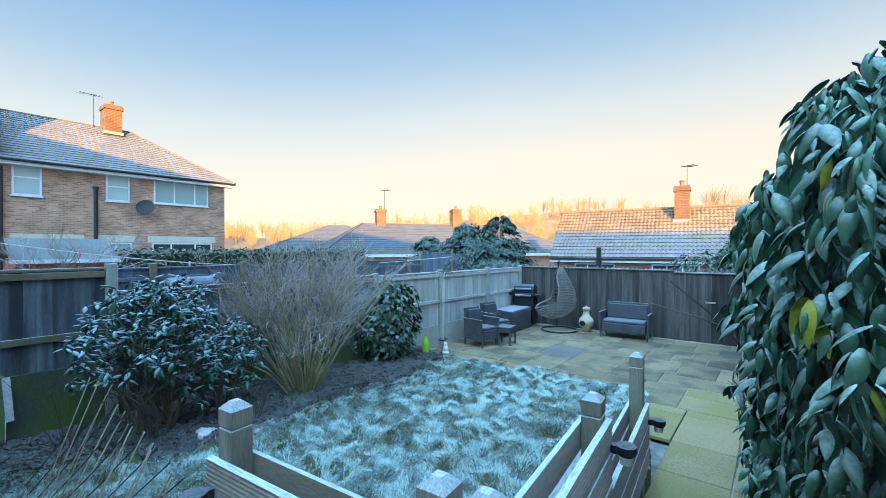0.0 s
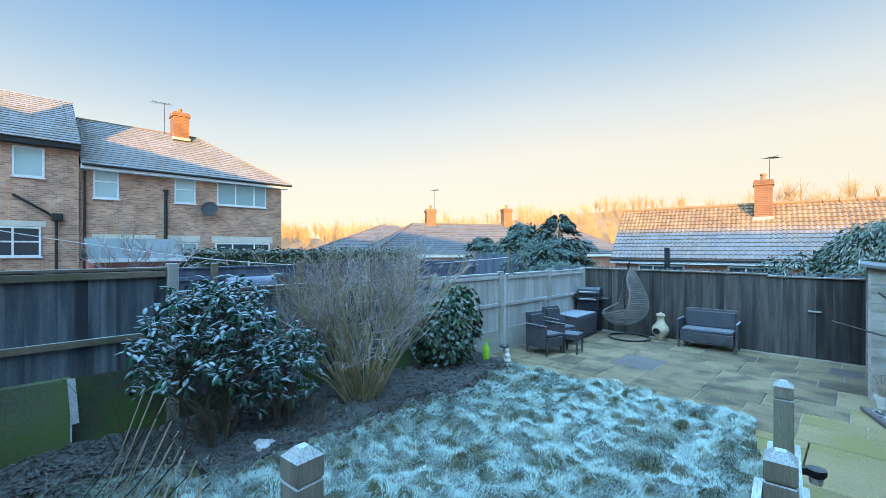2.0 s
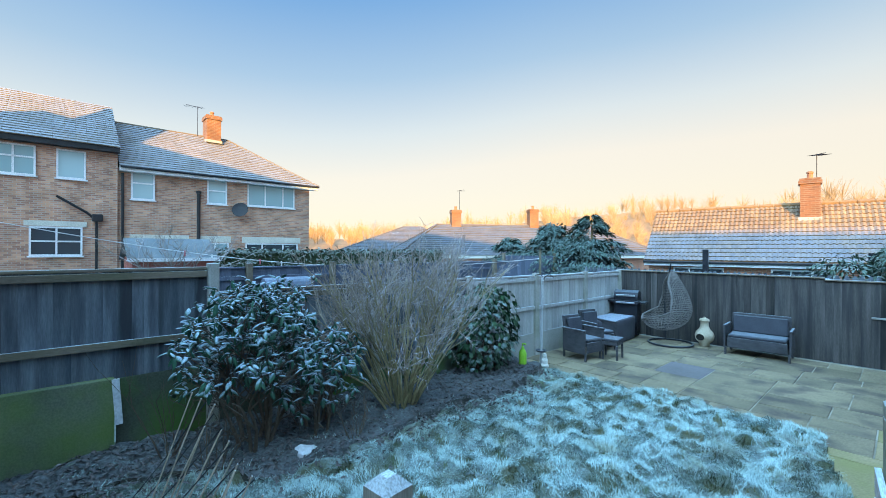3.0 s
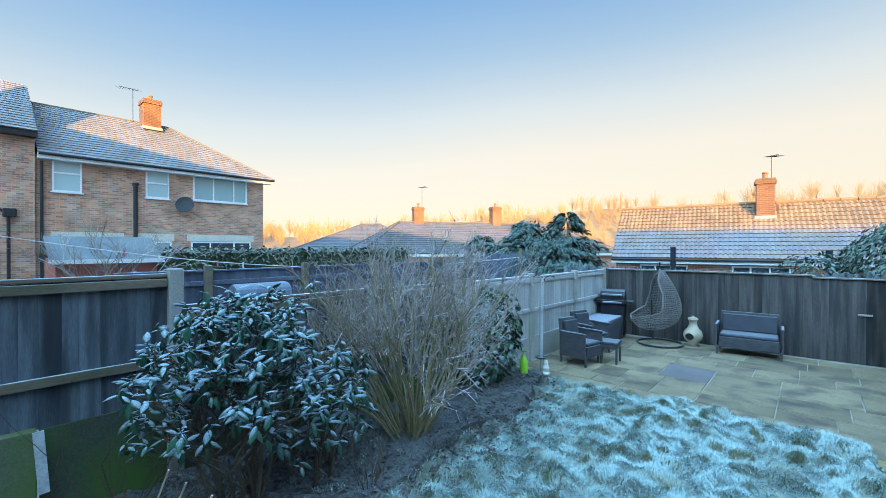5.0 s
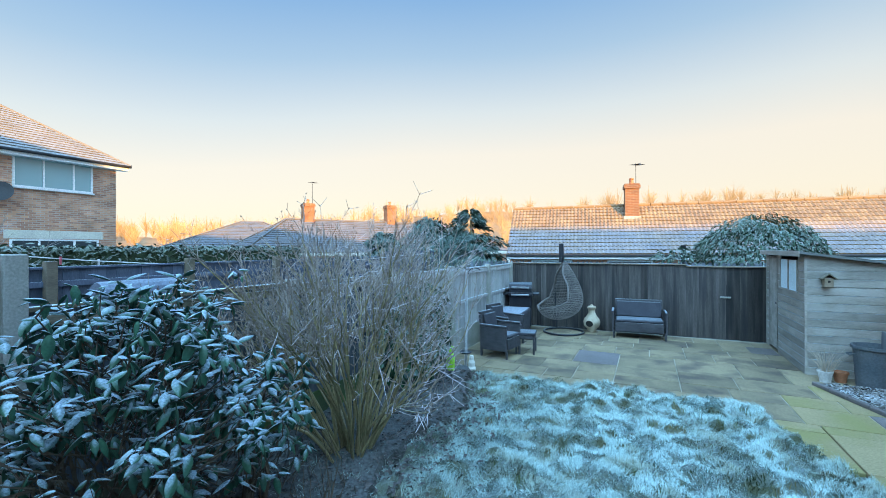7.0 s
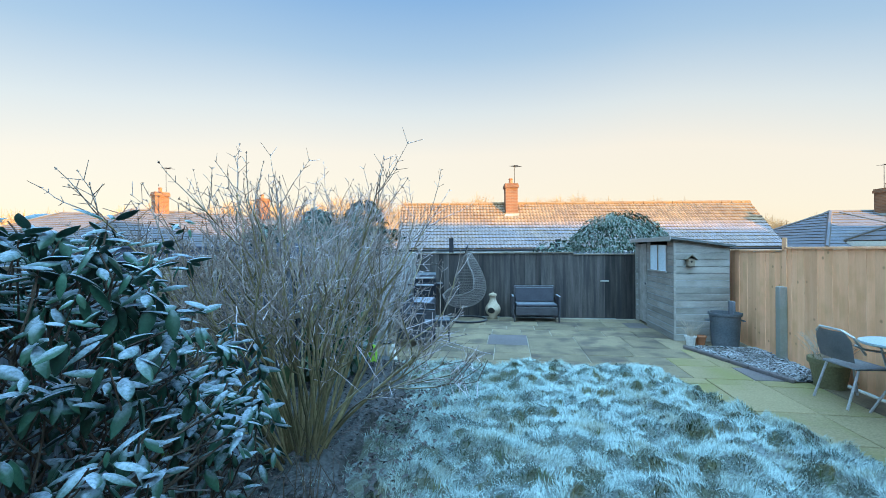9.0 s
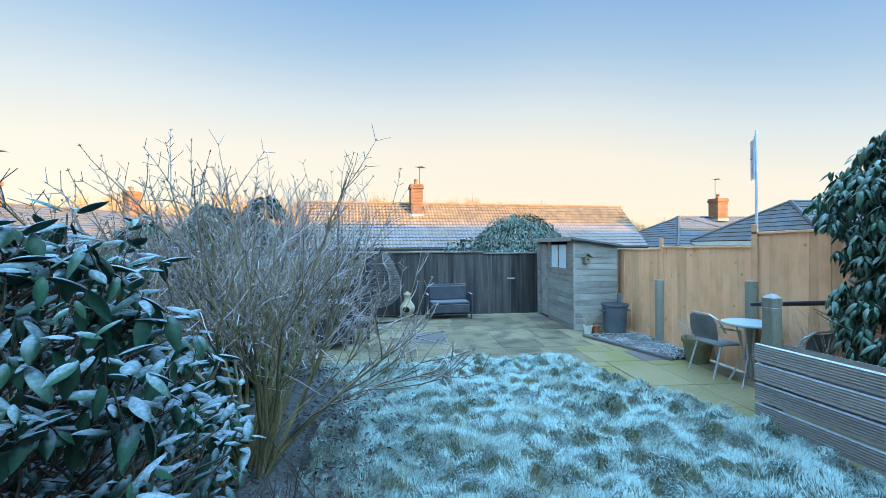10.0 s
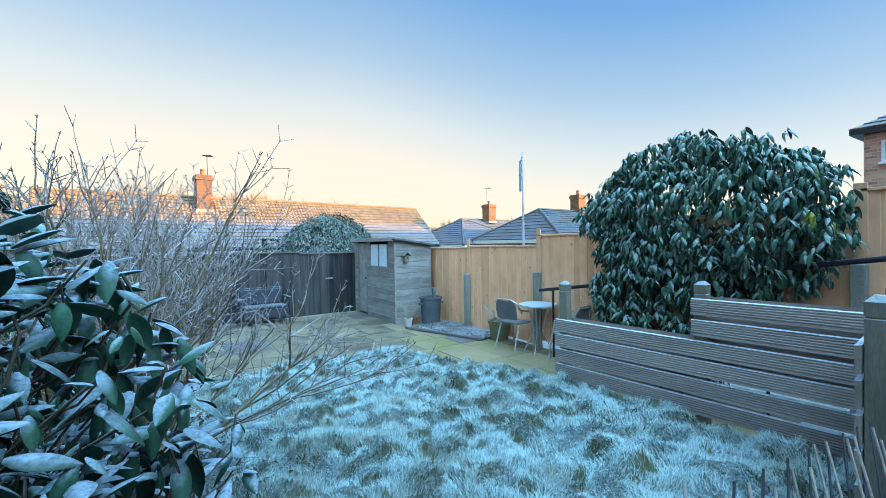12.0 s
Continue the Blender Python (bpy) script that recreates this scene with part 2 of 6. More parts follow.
def tube(bm, pts, r0, r1=None, sides=8, cap=True):
    """A tapered tube along a line of points."""
    r1 = r0 if r1 is None else r1
    pts = [Vector(p) for p in pts]
    rings = []
    for i, p in enumerate(pts):
        d = (pts[min(i + 1, len(pts) - 1)] - pts[max(i - 1, 0)]).normalized()
        a = d.cross(Vector((0.31, 0.17, 0.93)))
        if a.length < 0.05:
            a = d.cross(Vector((1, 0, 0)))
        a.normalize()
        b = d.cross(a)
        r = r0 + (r1 - r0) * i / max(1, len(pts) - 1)
        rings.append([bm.verts.new(p + r * (math.cos(k * math.tau / sides) * a + math.sin(k * math.tau / sides) * b)) for k in range(sides)])
    for q, s in zip(rings, rings[1:]):
        for k in range(sides):
            bm.faces.new((q[k], q[(k + 1) % sides], s[(k + 1) % sides], s[k]))
    if cap and sides > 2:
        bm.faces.new(rings[0][::-1])
        bm.faces.new(rings[-1])


def lathe(bm, profile, sides=24, at=(0, 0, 0)):
    """A solid of revolution about z from (radius, height) pairs."""
    rings = [[bm.verts.new((at[0] + r * math.cos(k * math.tau / sides), at[1] + r * math.sin(k * math.tau / sides), at[2] + z)) for k in range(sides)] for r, z in profile]
    for q, s in zip(rings, rings[1:]):
        for k in range(sides):
            bm.faces.new((q[k], q[(k + 1) % sides], s[(k + 1) % sides], s[k]))
    bm.faces.new(rings[0][::-1])
    bm.faces.new(rings[-1])


def mesh_of(name, bm, material, smooth=False):
    bmesh.ops.recalc_face_normals(bm, faces=bm.faces)
    me = bpy.data.meshes.new(name)
    bm.to_mesh(me)
    bm.free()
    me.materials.append(material)
    if smooth:
        me.polygons.foreach_set("use_smooth", [True] * len(me.polygons))
    return me


def part(name, bm, material, parent=None, label="", smooth=False):
    ob = new(name, mesh_of(name, bm, material, smooth) if isinstance(bm, bmesh.types.BMesh) else bm)
    ob.parent = parent
    return tagged(ob, label=label)


def thing(name, label, category, at=(0, 0, 0), rz=0.0, group="", kind=""):
    ob = new(name)
    ob.matrix_world = pose(*at, 0, 0, rz)
    ob.empty_display_size = 0.1
    return tagged(ob, label, category, group, kind)


def soup(name, verts, faces, material, smooth=False):
    me = bpy.data.meshes.new(name)
    me.from_pydata(verts, [], faces)
    me.materials.append(material)
    if smooth:
        me.polygons.foreach_set("use_smooth", [True] * len(me.polygons))
    return me


def structure(name, bm, material, label="", category=""):
    return tagged(part(name, bm, material), label, category, "", "structure")


PATIO_Z = -0.60
rng = random.Random(7)


def smooth01(t):
    t = min(1.0, max(0.0, t))
    return t * t * (3 - 2 * t)


def lawn_z(x, y):
    z = -0.34 - 0.22 * smooth01((y - 1.2) / 4.4) - 0.05 * smooth01((-2.8 - x) / 1.6)
    n1 = noise.noise(Vector((x * 2.7, y * 2.7, 0.3)))
    n2 = noise.noise(Vector((x * 6.0, y * 6.0, 4.1)))
    n3 = noise.noise(Vector((x * 10.5, y * 10.5, 7.7)))
    return z + 0.09 * max(-0.35, n1) + 0.10 * n2 * abs(n2) ** 0.25 + 0.028 * n3


# ---- large structure ----
def ground_sheet():
    bm = bmesh.new()
    xs = [-900, -200, -60, -24, -6.0, -5.5, 1.3, 2, 24, 60, 200, 900]
    ys = [-900, -200, -60, -20, -3, 0, 5.4, 10.3, 12, 24, 60, 200, 900]
    grid = [[bm.verts.new((x, y, -0.68)) for x in xs] for y in ys]
    for a, b in zip(grid, grid[1:]):
        for k in range(len(xs) - 1):
            bm.faces.new((a[k], a[k + 1], b[k + 1], b[k]))
    structure("ground", bm, M_GROUND, "frosty open ground around the gardens", "ground")


ground_sheet()


def lawn_edge_r(y):
    """Right edge of the lawn at y."""
    return -0.28 - 0.55 * smooth01((y - 2.6) / 2.8)


def lawn_sheet():
    bm = bmesh.new()
    step = 0.05
    cols, rows = int(5.3 / step), int(8.2 / step)
    grid = []
    for j in range(rows + 1):
        y = -2.6 + j * step
        line = []
        for i in range(cols + 1):
            x = -5.55 + i * step
            edge = 5.55 + 0.05 * math.sin(x * 2.1) - 0.12 * smooth01((x + 1.6) / 1.2)
            inside = y < edge and x < lawn_edge_r(y) + 0.02
            line.append(bm.verts.new((x, y, lawn_z(x, y))) if inside else None)
        grid.append(line)
    for a, b in zip(grid, grid[1:]):
        for k in range(cols):
            q = (a[k], a[k + 1], b[k + 1], b[k])
            if all(q):
                bm.faces.new(q)
    rim = [e for e in bm.edges if e.is_boundary]
    ext = bmesh.ops.extrude_edge_only(bm, edges=rim)
    for v in ext["geom"]:
        if isinstance(v, bmesh.types.BMVert):
            v.co.z = -0.7
    return structure("lawn", bm, M_LAWN, "uneven tufted lawn white with frost", "lawn")


lawn = lawn_sheet()
structure("patio_bed", boxed(-5.4, 5.3, -0.70, 1.3, 10.1, PATIO_Z - 0.012), M_JOINT, "mortar bed between paving slabs", "paving")
structure("path_bed", boxed(-0.3, -0.2, -0.70, 1.3, 5.3, PATIO_Z - 0.012), M_JOINT, "mortar bed under garden path", "paving")
structure("terrace", boxed(-1.45, -4.2, -0.65, 1.24, -0.40, 0.0), M_CONC, "raised concrete terrace at the back door", "terrace")
structure("terrace_step", boxed(-1.95, -4.2, -0.65, -1.452, -0.45, -0.19), M_CONC, "concrete step down from the terrace", "step")


# ---- fences ----
def fence_panel(parent, along, fixed, a0, a1, z0, z1, mat, rail_mat, face, board=0.115, cap=True, rails=(0.5,), lap=0.012):
    """Vertical boards as separate parts between a0 and a1 along axis 'x' or 'y'; face: +1/-1, the side that shows the rails."""
    n = max(1, round((a1 - a0) / board))
    w = (a1 - a0) / n
    bm = boxed(-0.008, 0, 0, 0.008, w + lap, z1 - z0, bevel=0.002)
    me = mesh_of("board", bm, mat)
    for k in range(n):
        ob = new("board", me)
        ob.parent = parent
        off = 0.006 * (k % 2) + rng.uniform(-0.002, 0.002)
        tilt = rng.uniform(-0.25, 0.25)
        dz = rng.uniform(-0.006, 0.003)
        if along == "y":
            ob.matrix_world = pose(fixed + off, a0 + k * w, z0 + dz, tilt, 0, 0)
        else:
            ob.matrix_world = pose(a0 + k * w + w, fixed + off, z0 + dz, 0, tilt, 90)
    for f in rails:
        zz = z0 + (z1 - z0) * f
        s = 0.035
        if along == "y":
            q = (fixed + face * 0.018, a0, zz - s, fixed + face * 0.055, a1, zz + s)
        else:
            q = (a0, fixed + face * 0.018, zz - s, a1, fixed + face * 0.055, zz + s)
        q = (min(q[0], q[3]), min(q[1], q[4]), q[2], max(q[0], q[3]), max(q[1], q[4]), q[5])
        part("rail", boxed(*q, bevel=0.004), rail_mat, parent)
    if cap:
        if along == "y":
            part("capping", boxed(fixed - 0.03, a0, z1, fixed + 0.045, a1, z1 + 0.03, bevel=0.004), rail_mat, parent)
        else:
            part("capping", boxed(a0, fixed - 0.045, z1, a1, fixed + 0.03, z1 + 0.03, bevel=0.004), rail_mat, parent)


def concrete_post(parent, x, y, z1, z0=-0.68, s=0.055, mat=M_CONC):
    bm = boxed(x - s, y - s, z0, x + s, y + s, z1, bevel=0.008)
    part("post", bm, mat, parent)


LEFT_X = -5.42
left_fence = thing("fence", "weathered dark timber fence with concrete posts and gravel boards", "fence", kind="structure")
for y, z in ((-4.0, 1.45), (-1.9, 1.42), (0.24, 1.41), (2.36, 1.12), (4.3, 1.10), (6.28, 1.09), (8.26, 1.07), (10.06, 1.06)):
    concrete_post(left_fence, LEFT_X + 0.03, y, z)
for a0, a1, z0, z1 in ((-3.94, -1.96, 0.30, 1.34), (-1.84, 0.18, 0.30, 1.34)):
    fence_panel(left_fence, "y", LEFT_X, a0, a1, z0, z1, M_FENCE, M_FENCE_RAIL, 1, rails=(0.32, 0.955))
for a0, a1, z1 in ((0.30, 2.30, 1.06), (2.42, 4.24, 1.04), (4.36, 6.22, 1.02), (6.34, 8.20, 1.00), (8.32, 10.0, 0.99)):
    pale = a0 > 4.0
    fence_panel(left_fence, "y", LEFT_X, a0, a1, -0.15, z1, M_FENCE_PALE if pale else M_FENCE, M_FENCE_PALE if pale else M_FENCE_RAIL, 1, rails=(0.45, 0.95))
    part("gravel_board", boxed(LEFT_X - 0.02, a0, -0.66, LEFT_X + 0.03, a1, -0.15, bevel=0.005), M_CONC if pale else M_GREENCONC, left_fence, "mossy concrete gravel board")
part("gravel_board", boxed(LEFT_X - 0.04, -0.60, -0.66, LEFT_X + 0.02, 0.18, 0.30, bevel=0.005), M_GREENCONC, left_fence, "dark mossy concrete gravel board")
part("gravel_board", boxed(LEFT_X - 0.02, -4.0, -0.66, LEFT_X + 0.10, -0.62, 0.32, bevel=0.005), M_GREENWALL, left_fence, "green mossy rendered low wall")

BACK_Y = 10.10
back_fence = thing("fence", "weathered dark closeboard fence along the back of the patio", "fence", kind="structure")
fence_panel(back_fence, "x", BACK_Y, -5.36, -1.3, -0.60, 1.02, M_FENCE_DARK, M_FENCE_RAIL, 1, board=0.13, rails=(0.2, 0.8))
fence_panel(back_fence, "x", BACK_Y, -1.3, 1.25, -0.60, 0.98, M_FENCE_DARK, M_FENCE_RAIL, 1, board=0.13, rails=(0.2, 0.8))
concrete_post(back_fence, -1.3, BACK_Y + 0.07, 1.03, mat=M_FENCE)

part("latch", boxed(-0.66, 10.055, 0.31, -0.46, 10.085, 0.345, bevel=0.004), M_CONC, back_fence, "pale gate latch bar")
RIGHT_X = 1.29
right_fence = thing("fence", "new orange larch closeboard fence stepping up the slope", "fence", kind="structure")
for a0, a1, z0, z1 in ((6.36, 10.0, -0.6, 1.08), (4.37, 6.36, -0.58, 1.12), (2.3, 4.37, -0.5, 1.30), (0.3, 2.3, -0.4, 1.46), (-1.7, 0.3, -0.3, 1.62), (-3.7, -1.7, -0.2, 1.78)):
    fence_panel(right_fence, "y", RIGHT_X, a0, a1, z0, z1, M_NEWFENCE, M_NEWFENCE, -1, board=0.13, rails=())
for y, z in ((6.36, 0.54), (4.33, 0.68), (2.3, 0.8), (0.3, 0.95)):
    concrete_post(right_fence, RIGHT_X - 0.07, y, z)
    part("post_cover", boxed(RIGHT_X - 0.03, y - 0.05, z - 0.1, RIGHT_X - 0.012, y + 0.05, z + 0.75, bevel=0.003), M_NEWFENCE, right_fence)


# ---- slatted guard round the terrace ----
def guard_post(parent, x, y, z1, z0=-0.66):
    s = 0.05
    bm = boxed(x - s, y - s, z0, x + s, y + s, z1 - 0.10, bevel=0.004)
    box(bm, x - s + 0.006, y - s + 0.006, z1 - 0.10, x + s - 0.006, y + s - 0.006, z1 - 0.09)
    vs = box(bm, x - s, y - s, z1 - 0.09, x + s, y + s, z1 - 0.02)
    top = [bm.verts.new((x + dx * s, y + dy * s, z1 - 0.02)) for dx, dy in ((-1, -1), (1, -1), (1, 1), (-1, 1))]
    tip = [bm.verts.new((x + dx * s * 0.35, y + dy * s * 0.35, z1 + 0.012)) for dx, dy in ((-1, -1), (1, -1), (1, 1), (-1, 1))]
    for k in range(4):
        bm.faces.new((top[k], top[(k + 1) % 4], tip[(k + 1) % 4], tip[k]))
    bm.faces.new(tip)
    part("post", bm, M_POST, parent, "square post with chamfered cap")


def deck_board(parent, axis, a0, a1, fixed, z0, face, h=0.125):
    """A grooved decking board standing on edge; face: +1/-1 side with the grooves."""
    t = 0.028
    prof = [(-t / 2, 0), (-t / 2, h)]
    grooves = 6
    for k in range(grooves):
        zt = h - 0.012 - k * (h - 0.02) / grooves
        prof += [(t / 2, zt + 0.006), (t / 2, zt), (t / 2 - 0.005, zt - 0.004), (t / 2 - 0.005, zt - 0.008)]
    prof.append((t / 2, 0))
    bm = bmesh.new()
    ends = []
    for a in (a0, a1):
        ends.append([bm.verts.new((fixed + face * d, a, z0 + z) if axis == "y" else (a, fixed + face * d, z0 + z)) for d, z in prof])
    n = len(prof)
    for k in range(n):
        bm.faces.new((ends[0][k], ends[0][(k + 1) % n], ends[1][(k + 1) % n], ends[1][k]))
    bm.faces.new(ends[0])
    bm.faces.new(ends[1][::-1])
    part("board", bm, M_DECK if axis == "y" else M_DECKX, parent)


guard = thing("slatted_guard", "grey grooved decking-board guard with capped posts, frosted on top", "fence", (-0.27, 2.44, 0), 5.4)
GY = -2.63
for x, y, z in ((0.0, 0.0, 0.73), (0.0, -1.425, 0.82), (-0.015, GY + 0.03, 0.88), (-0.155, GY, 0.90), (-1.22, GY, 0.91)):
    guard_post(guard, x, y, z)
PITCH = 0.17
for k in range(4):
    deck_board(guard, "y", GY - 0.06, 0.09, -0.068, 0.17 - k * PITCH, -1, 0.142)
for k in range(2):
    deck_board(guard, "y", GY - 0.06, -1.36, -0.068, 0.54 - k * 0.185, -1, 0.142)
for k in range(3):
    deck_board(guard, "y", -1.50, 0.09, 0.068, 0.17 - k * PITCH, 1, 0.155)
for k in range(4):
    deck_board(guard, "y", GY - 0.06, -1.36, 0.068, 0.54 - k * PITCH, 1, 0.155)
for k in range(5):
    deck_board(guard, "x", -1.29, -0.09, GY + 0.068, 0.54 - k * PITCH, 1, 0.142)
    deck_board(guard, "x", -1.31, -0.09, GY - 0.068, 0.54 - k * PITCH, -1, 0.142)

# ---- more materials ----
def brick_mat(name, c1, c2, mortar):
    m = bpy.data.materials.new(name)
    m.use_nodes = True
    n, l = m.node_tree.nodes, m.node_tree.links
    b = n["Principled BSDF"]
    tc, sp, ad, cb, bt, ns, mx, bp = (n.new("ShaderNode" + k) for k in ("TexCoord", "SeparateXYZ", "Math", "CombineXYZ", "TexBrick", "TexNoise", "Mix", "Bump"))
    l.new(tc.outputs["Object"], sp.inputs[0])
    l.new(sp.outputs["X"], ad.inputs[0])
    l.new(sp.outputs["Y"], ad.inputs[1])
    l.new(ad.outputs[0], cb.inputs[0])
    l.new(sp.outputs["Z"], cb.inputs[1])
    l.new(cb.outputs[0], bt.inputs["Vector"])
    for key, v in (("Scale", 1.0), ("Brick Width", 0.225), ("Row Height", 0.075), ("Mortar Size", 0.009), ("Bias", 0.0)):
        bt.inputs[key].default_value = v
    bt.inputs["Color1"].default_value, bt.inputs["Color2"].default_value, bt.inputs["Mortar"].default_value = (*c1, 1), (*c2, 1), (*mortar, 1)
    ns.inputs["Scale"].default_value, ns.inputs["Detail"].default_value = 1.3, 6
    l.new(tc.outputs["Object"], ns.inputs["Vector"])
    mx.data_type, mx.blend_type = "RGBA", "OVERLAY"
    mx.inputs[0].default_value = 0.6
    l.new(bt.outputs["Color"], mx.inputs[6])
    l.new(ns.outputs[0], mx.inputs[7])
    l.new(mx.outputs[2], b.inputs["Base Color"])
    bp.inputs["Strength"].default_value, bp.inputs["Distance"].default_value, bp.invert = 0.5, 0.01, True
    l.new(bt.outputs["Fac"], bp.inputs["Height"])
    l.new(bp.outputs[0], b.inputs["Normal"])
    b.inputs["Roughness"].default_value = 0.9
    return m


M_WALLBRICK = brick_mat("house_brick", (0.31, 0.14, 0.095), (0.58, 0.30, 0.18), (0.42, 0.34, 0.28))
M_STACK = brick_mat("chimney_brick", (0.21, 0.085, 0.035), (0.15, 0.058, 0.026), (0.20, 0.13, 0.08))
M_WALLBRICK2 = brick_mat("bungalow_brick", (0.38, 0.145, 0.08), (0.28, 0.10, 0.06), (0.36, 0.27, 0.2))
M_RATTAN = surf("grey_rattan", (0.075, 0.075, 0.085), (0.045, 0.045, 0.052), 6.0, 0.7, 0.8, 160, stretch=(1, 1, 2.5), frost=0.4, frost_from=0.75, bump_dist=0.006)
M_CUSHION = surf("grey_cushion", (0.062, 0.065, 0.08), (0.045, 0.048, 0.06), 4.0, 0.9, 0.2, 120, frost=0.2, frost_from=0.6)
M_COVER = surf("dark_cover", (0.07, 0.075, 0.09), (0.05, 0.05, 0.065), 2.0, 0.7, 0.2, 60, frost=0.75, frost_from=0.7, frost_col=(0.4, 0.46, 0.55))
M_METALD = surf("dark_metal", (0.03, 0.032, 0.04), (0.02, 0.02, 0.028), 4.0, 0.45, 0.1, 80, metallic=0.3, frost=0.25, frost_from=0.7)
M_CHROME = surf("brushed_steel", (0.6, 0.62, 0.65), (0.5, 0.52, 0.55), 4.0, 0.3, 0.05, 90, metallic=0.9)
M_WHITEMET = surf("pale_metal_frame", (0.62, 0.64, 0.66), (0.5, 0.52, 0.55), 4.0, 0.35, 0.05, 60, metallic=0.4)
M_WICKER = surf("brown_wicker", (0.20, 0.18, 0.17), (0.13, 0.12, 0.115), 6.0, 0.7, 0.5, 90, island=0.2)
M_CLAY = surf("cream_clay", (0.56, 0.49, 0.38), (0.45, 0.38, 0.28), 3.0, 0.85, 0.2, 40, stain=(0.22, 0.17, 0.11), stain_scale=4.0, stain_amount=0.5)
M_SOOT_HOLE = surf("soot_and_hole_black", (0.012, 0.012, 0.012), (0.02, 0.018, 0.016), 3.0, 0.95, 0.1, 40)
M_TERRA = surf("terracotta", (0.45, 0.18, 0.09), (0.36, 0.14, 0.07), 3.0, 0.85, 0.15, 50)
M_POTW = surf("white_plastic_pot", (0.72, 0.72, 0.70), (0.62, 0.62, 0.6), 3.0, 0.5, 0.1, 40)
M_POTOLD = surf("mossy_pot", (0.26, 0.24, 0.13), (0.17, 0.16, 0.09), 3.0, 0.9, 0.3, 40, stain=(0.12, 0.16, 0.05), stain_amount=0.6)
M_BIN = surf("grey_bin_plastic", (0.12, 0.14, 0.16), (0.08, 0.10, 0.115), 3.0, 0.6, 0.15, 40, stain=(0.2, 0.21, 0.2), stain_amount=0.3)
M_LIME = surf("lime_plastic", (0.36, 0.70, 0.06), (0.28, 0.60, 0.04), 3.0, 0.45, 0.05, 40)
M_STATUE = surf("white_stone", (0.70, 0.68, 0.63), (0.56, 0.55, 0.5), 5.0, 0.9, 0.2, 60)
M_STONES = surf("slate_chips", (0.23, 0.225, 0.215), (0.12, 0.118, 0.112), 5.0, 0.9, 0.3, 60, island=0.5, frost=0.75, frost_from=0.45, frost_col=(0.6, 0.67, 0.72), patchy=0.8, stain_scale=3.0)
M_LITTER = surf("dead_leaves", (0.085, 0.068, 0.055), (0.05, 0.042, 0.038), 5.0, 0.95, 0.2, 60, island=0.45, frost=0.2, frost_from=0.5, frost_col=(0.42, 0.45, 0.5))
M_BLADE = surf("frosted_grass", (0.34, 0.46, 0.44), (0.24, 0.34, 0.29), 2.2, 0.9, 0.0, 30, island=0.3, frost=0.85, frost_from=0.0, frost_col=(0.57, 0.78, 0.78), stain=(0.22, 0.19, 0.09), stain_scale=2.6, stain_amount=0.7, patchy=0.45, frost_x=(-4.4, -2.6, 0.35, 1.0))
# dark, barely frosted blades; their colour also paints the shade on tuft sides
M_BLADE_SHADE = surf("shaded_unfrosted_grass", (0.12, 0.15, 0.05), (0.06, 0.095, 0.035), 4.0, 0.85, 0.0, 30, island=0.4, stain=(0.20, 0.14, 0.06), stain_scale=3.0, stain_amount=0.75, frost=0.25, frost_from=0.6, frost_col=(0.5, 0.65, 0.7))
M_LEAF = surf("laurel_leaf", (0.075, 0.19, 0.115), (0.04, 0.115, 0.08), 3.0, 0.34, 0.15, 60, island=0.4, frost=0.75, frost_from=0.25, frost_col=(0.48, 0.62, 0.62), spec=0.5)
M_LEAF_ONE = surf("laurel_leaf_single", (0.075, 0.19, 0.115), (0.04, 0.115, 0.08), 3.0, 0.34, 0.15, 60, vary=0.4, frost=0.75, frost_from=0.25, frost_col=(0.48, 0.62, 0.62), spec=0.5)
M_LEAF_YEL = surf("yellowing_leaf", (0.42, 0.38, 0.04), (0.22, 0.30, 0.04), 6.0, 0.45, 0.15, 60, vary=0.3)
M_RHODO = surf("frosted_rhododendron_leaf", (0.045, 0.135, 0.075), (0.025, 0.085, 0.06), 6.0, 0.45, 0.15, 90, island=0.4, frost=0.85, frost_from=0.5, frost_col=(0.43, 0.55, 0.68))
M_RHODO_ONE = surf("frosted_rhododendron_leaf_single", (0.045, 0.135, 0.075), (0.025, 0.085, 0.06), 9.0, 0.45, 0.15, 90, vary=0.4, frost=0.85, frost_from=0.5, frost_col=(0.43, 0.55, 0.68))
M_BARKDARK = surf("dark_bark", (0.14, 0.105, 0.075), (0.09, 0.07, 0.05), 6.0, 0.9, 0.25, 70, stretch=(1, 1, 0.4), frost=0.2, frost_from=0.5)
M_IVY = surf("ivy_leaf", (0.03, 0.09, 0.035), (0.02, 0.055, 0.025), 6.0, 0.5, 0.15, 60, island=0.45, frost=0.3, frost_from=0.5)
M_CONIFER = surf("conifer_spray", (0.026, 0.068, 0.042), (0.018, 0.045, 0.03), 2.0, 0.8, 0.0, 30, island=0.5, frost=0.4, frost_from=0.3, frost_col=(0.32, 0.42, 0.42))
M_LAUREL_FAR = surf("far_laurel_leaf", (0.04, 0.085, 0.045), (0.025, 0.055, 0.03), 2.0, 0.6, 0.0, 30, island=0.4, frost=0.45, frost_from=0.3, frost_col=(0.40, 0.48, 0.48))
M_BRANCH = surf("shrub_bark", (0.36, 0.30, 0.155), (0.20, 0.165, 0.085), 6.0, 0.9, 0.25, 70, stretch=(1, 1, 0.4), island=0.3, frost=0.45, frost_from=0.3, frost_col=(0.50, 0.54, 0.58))
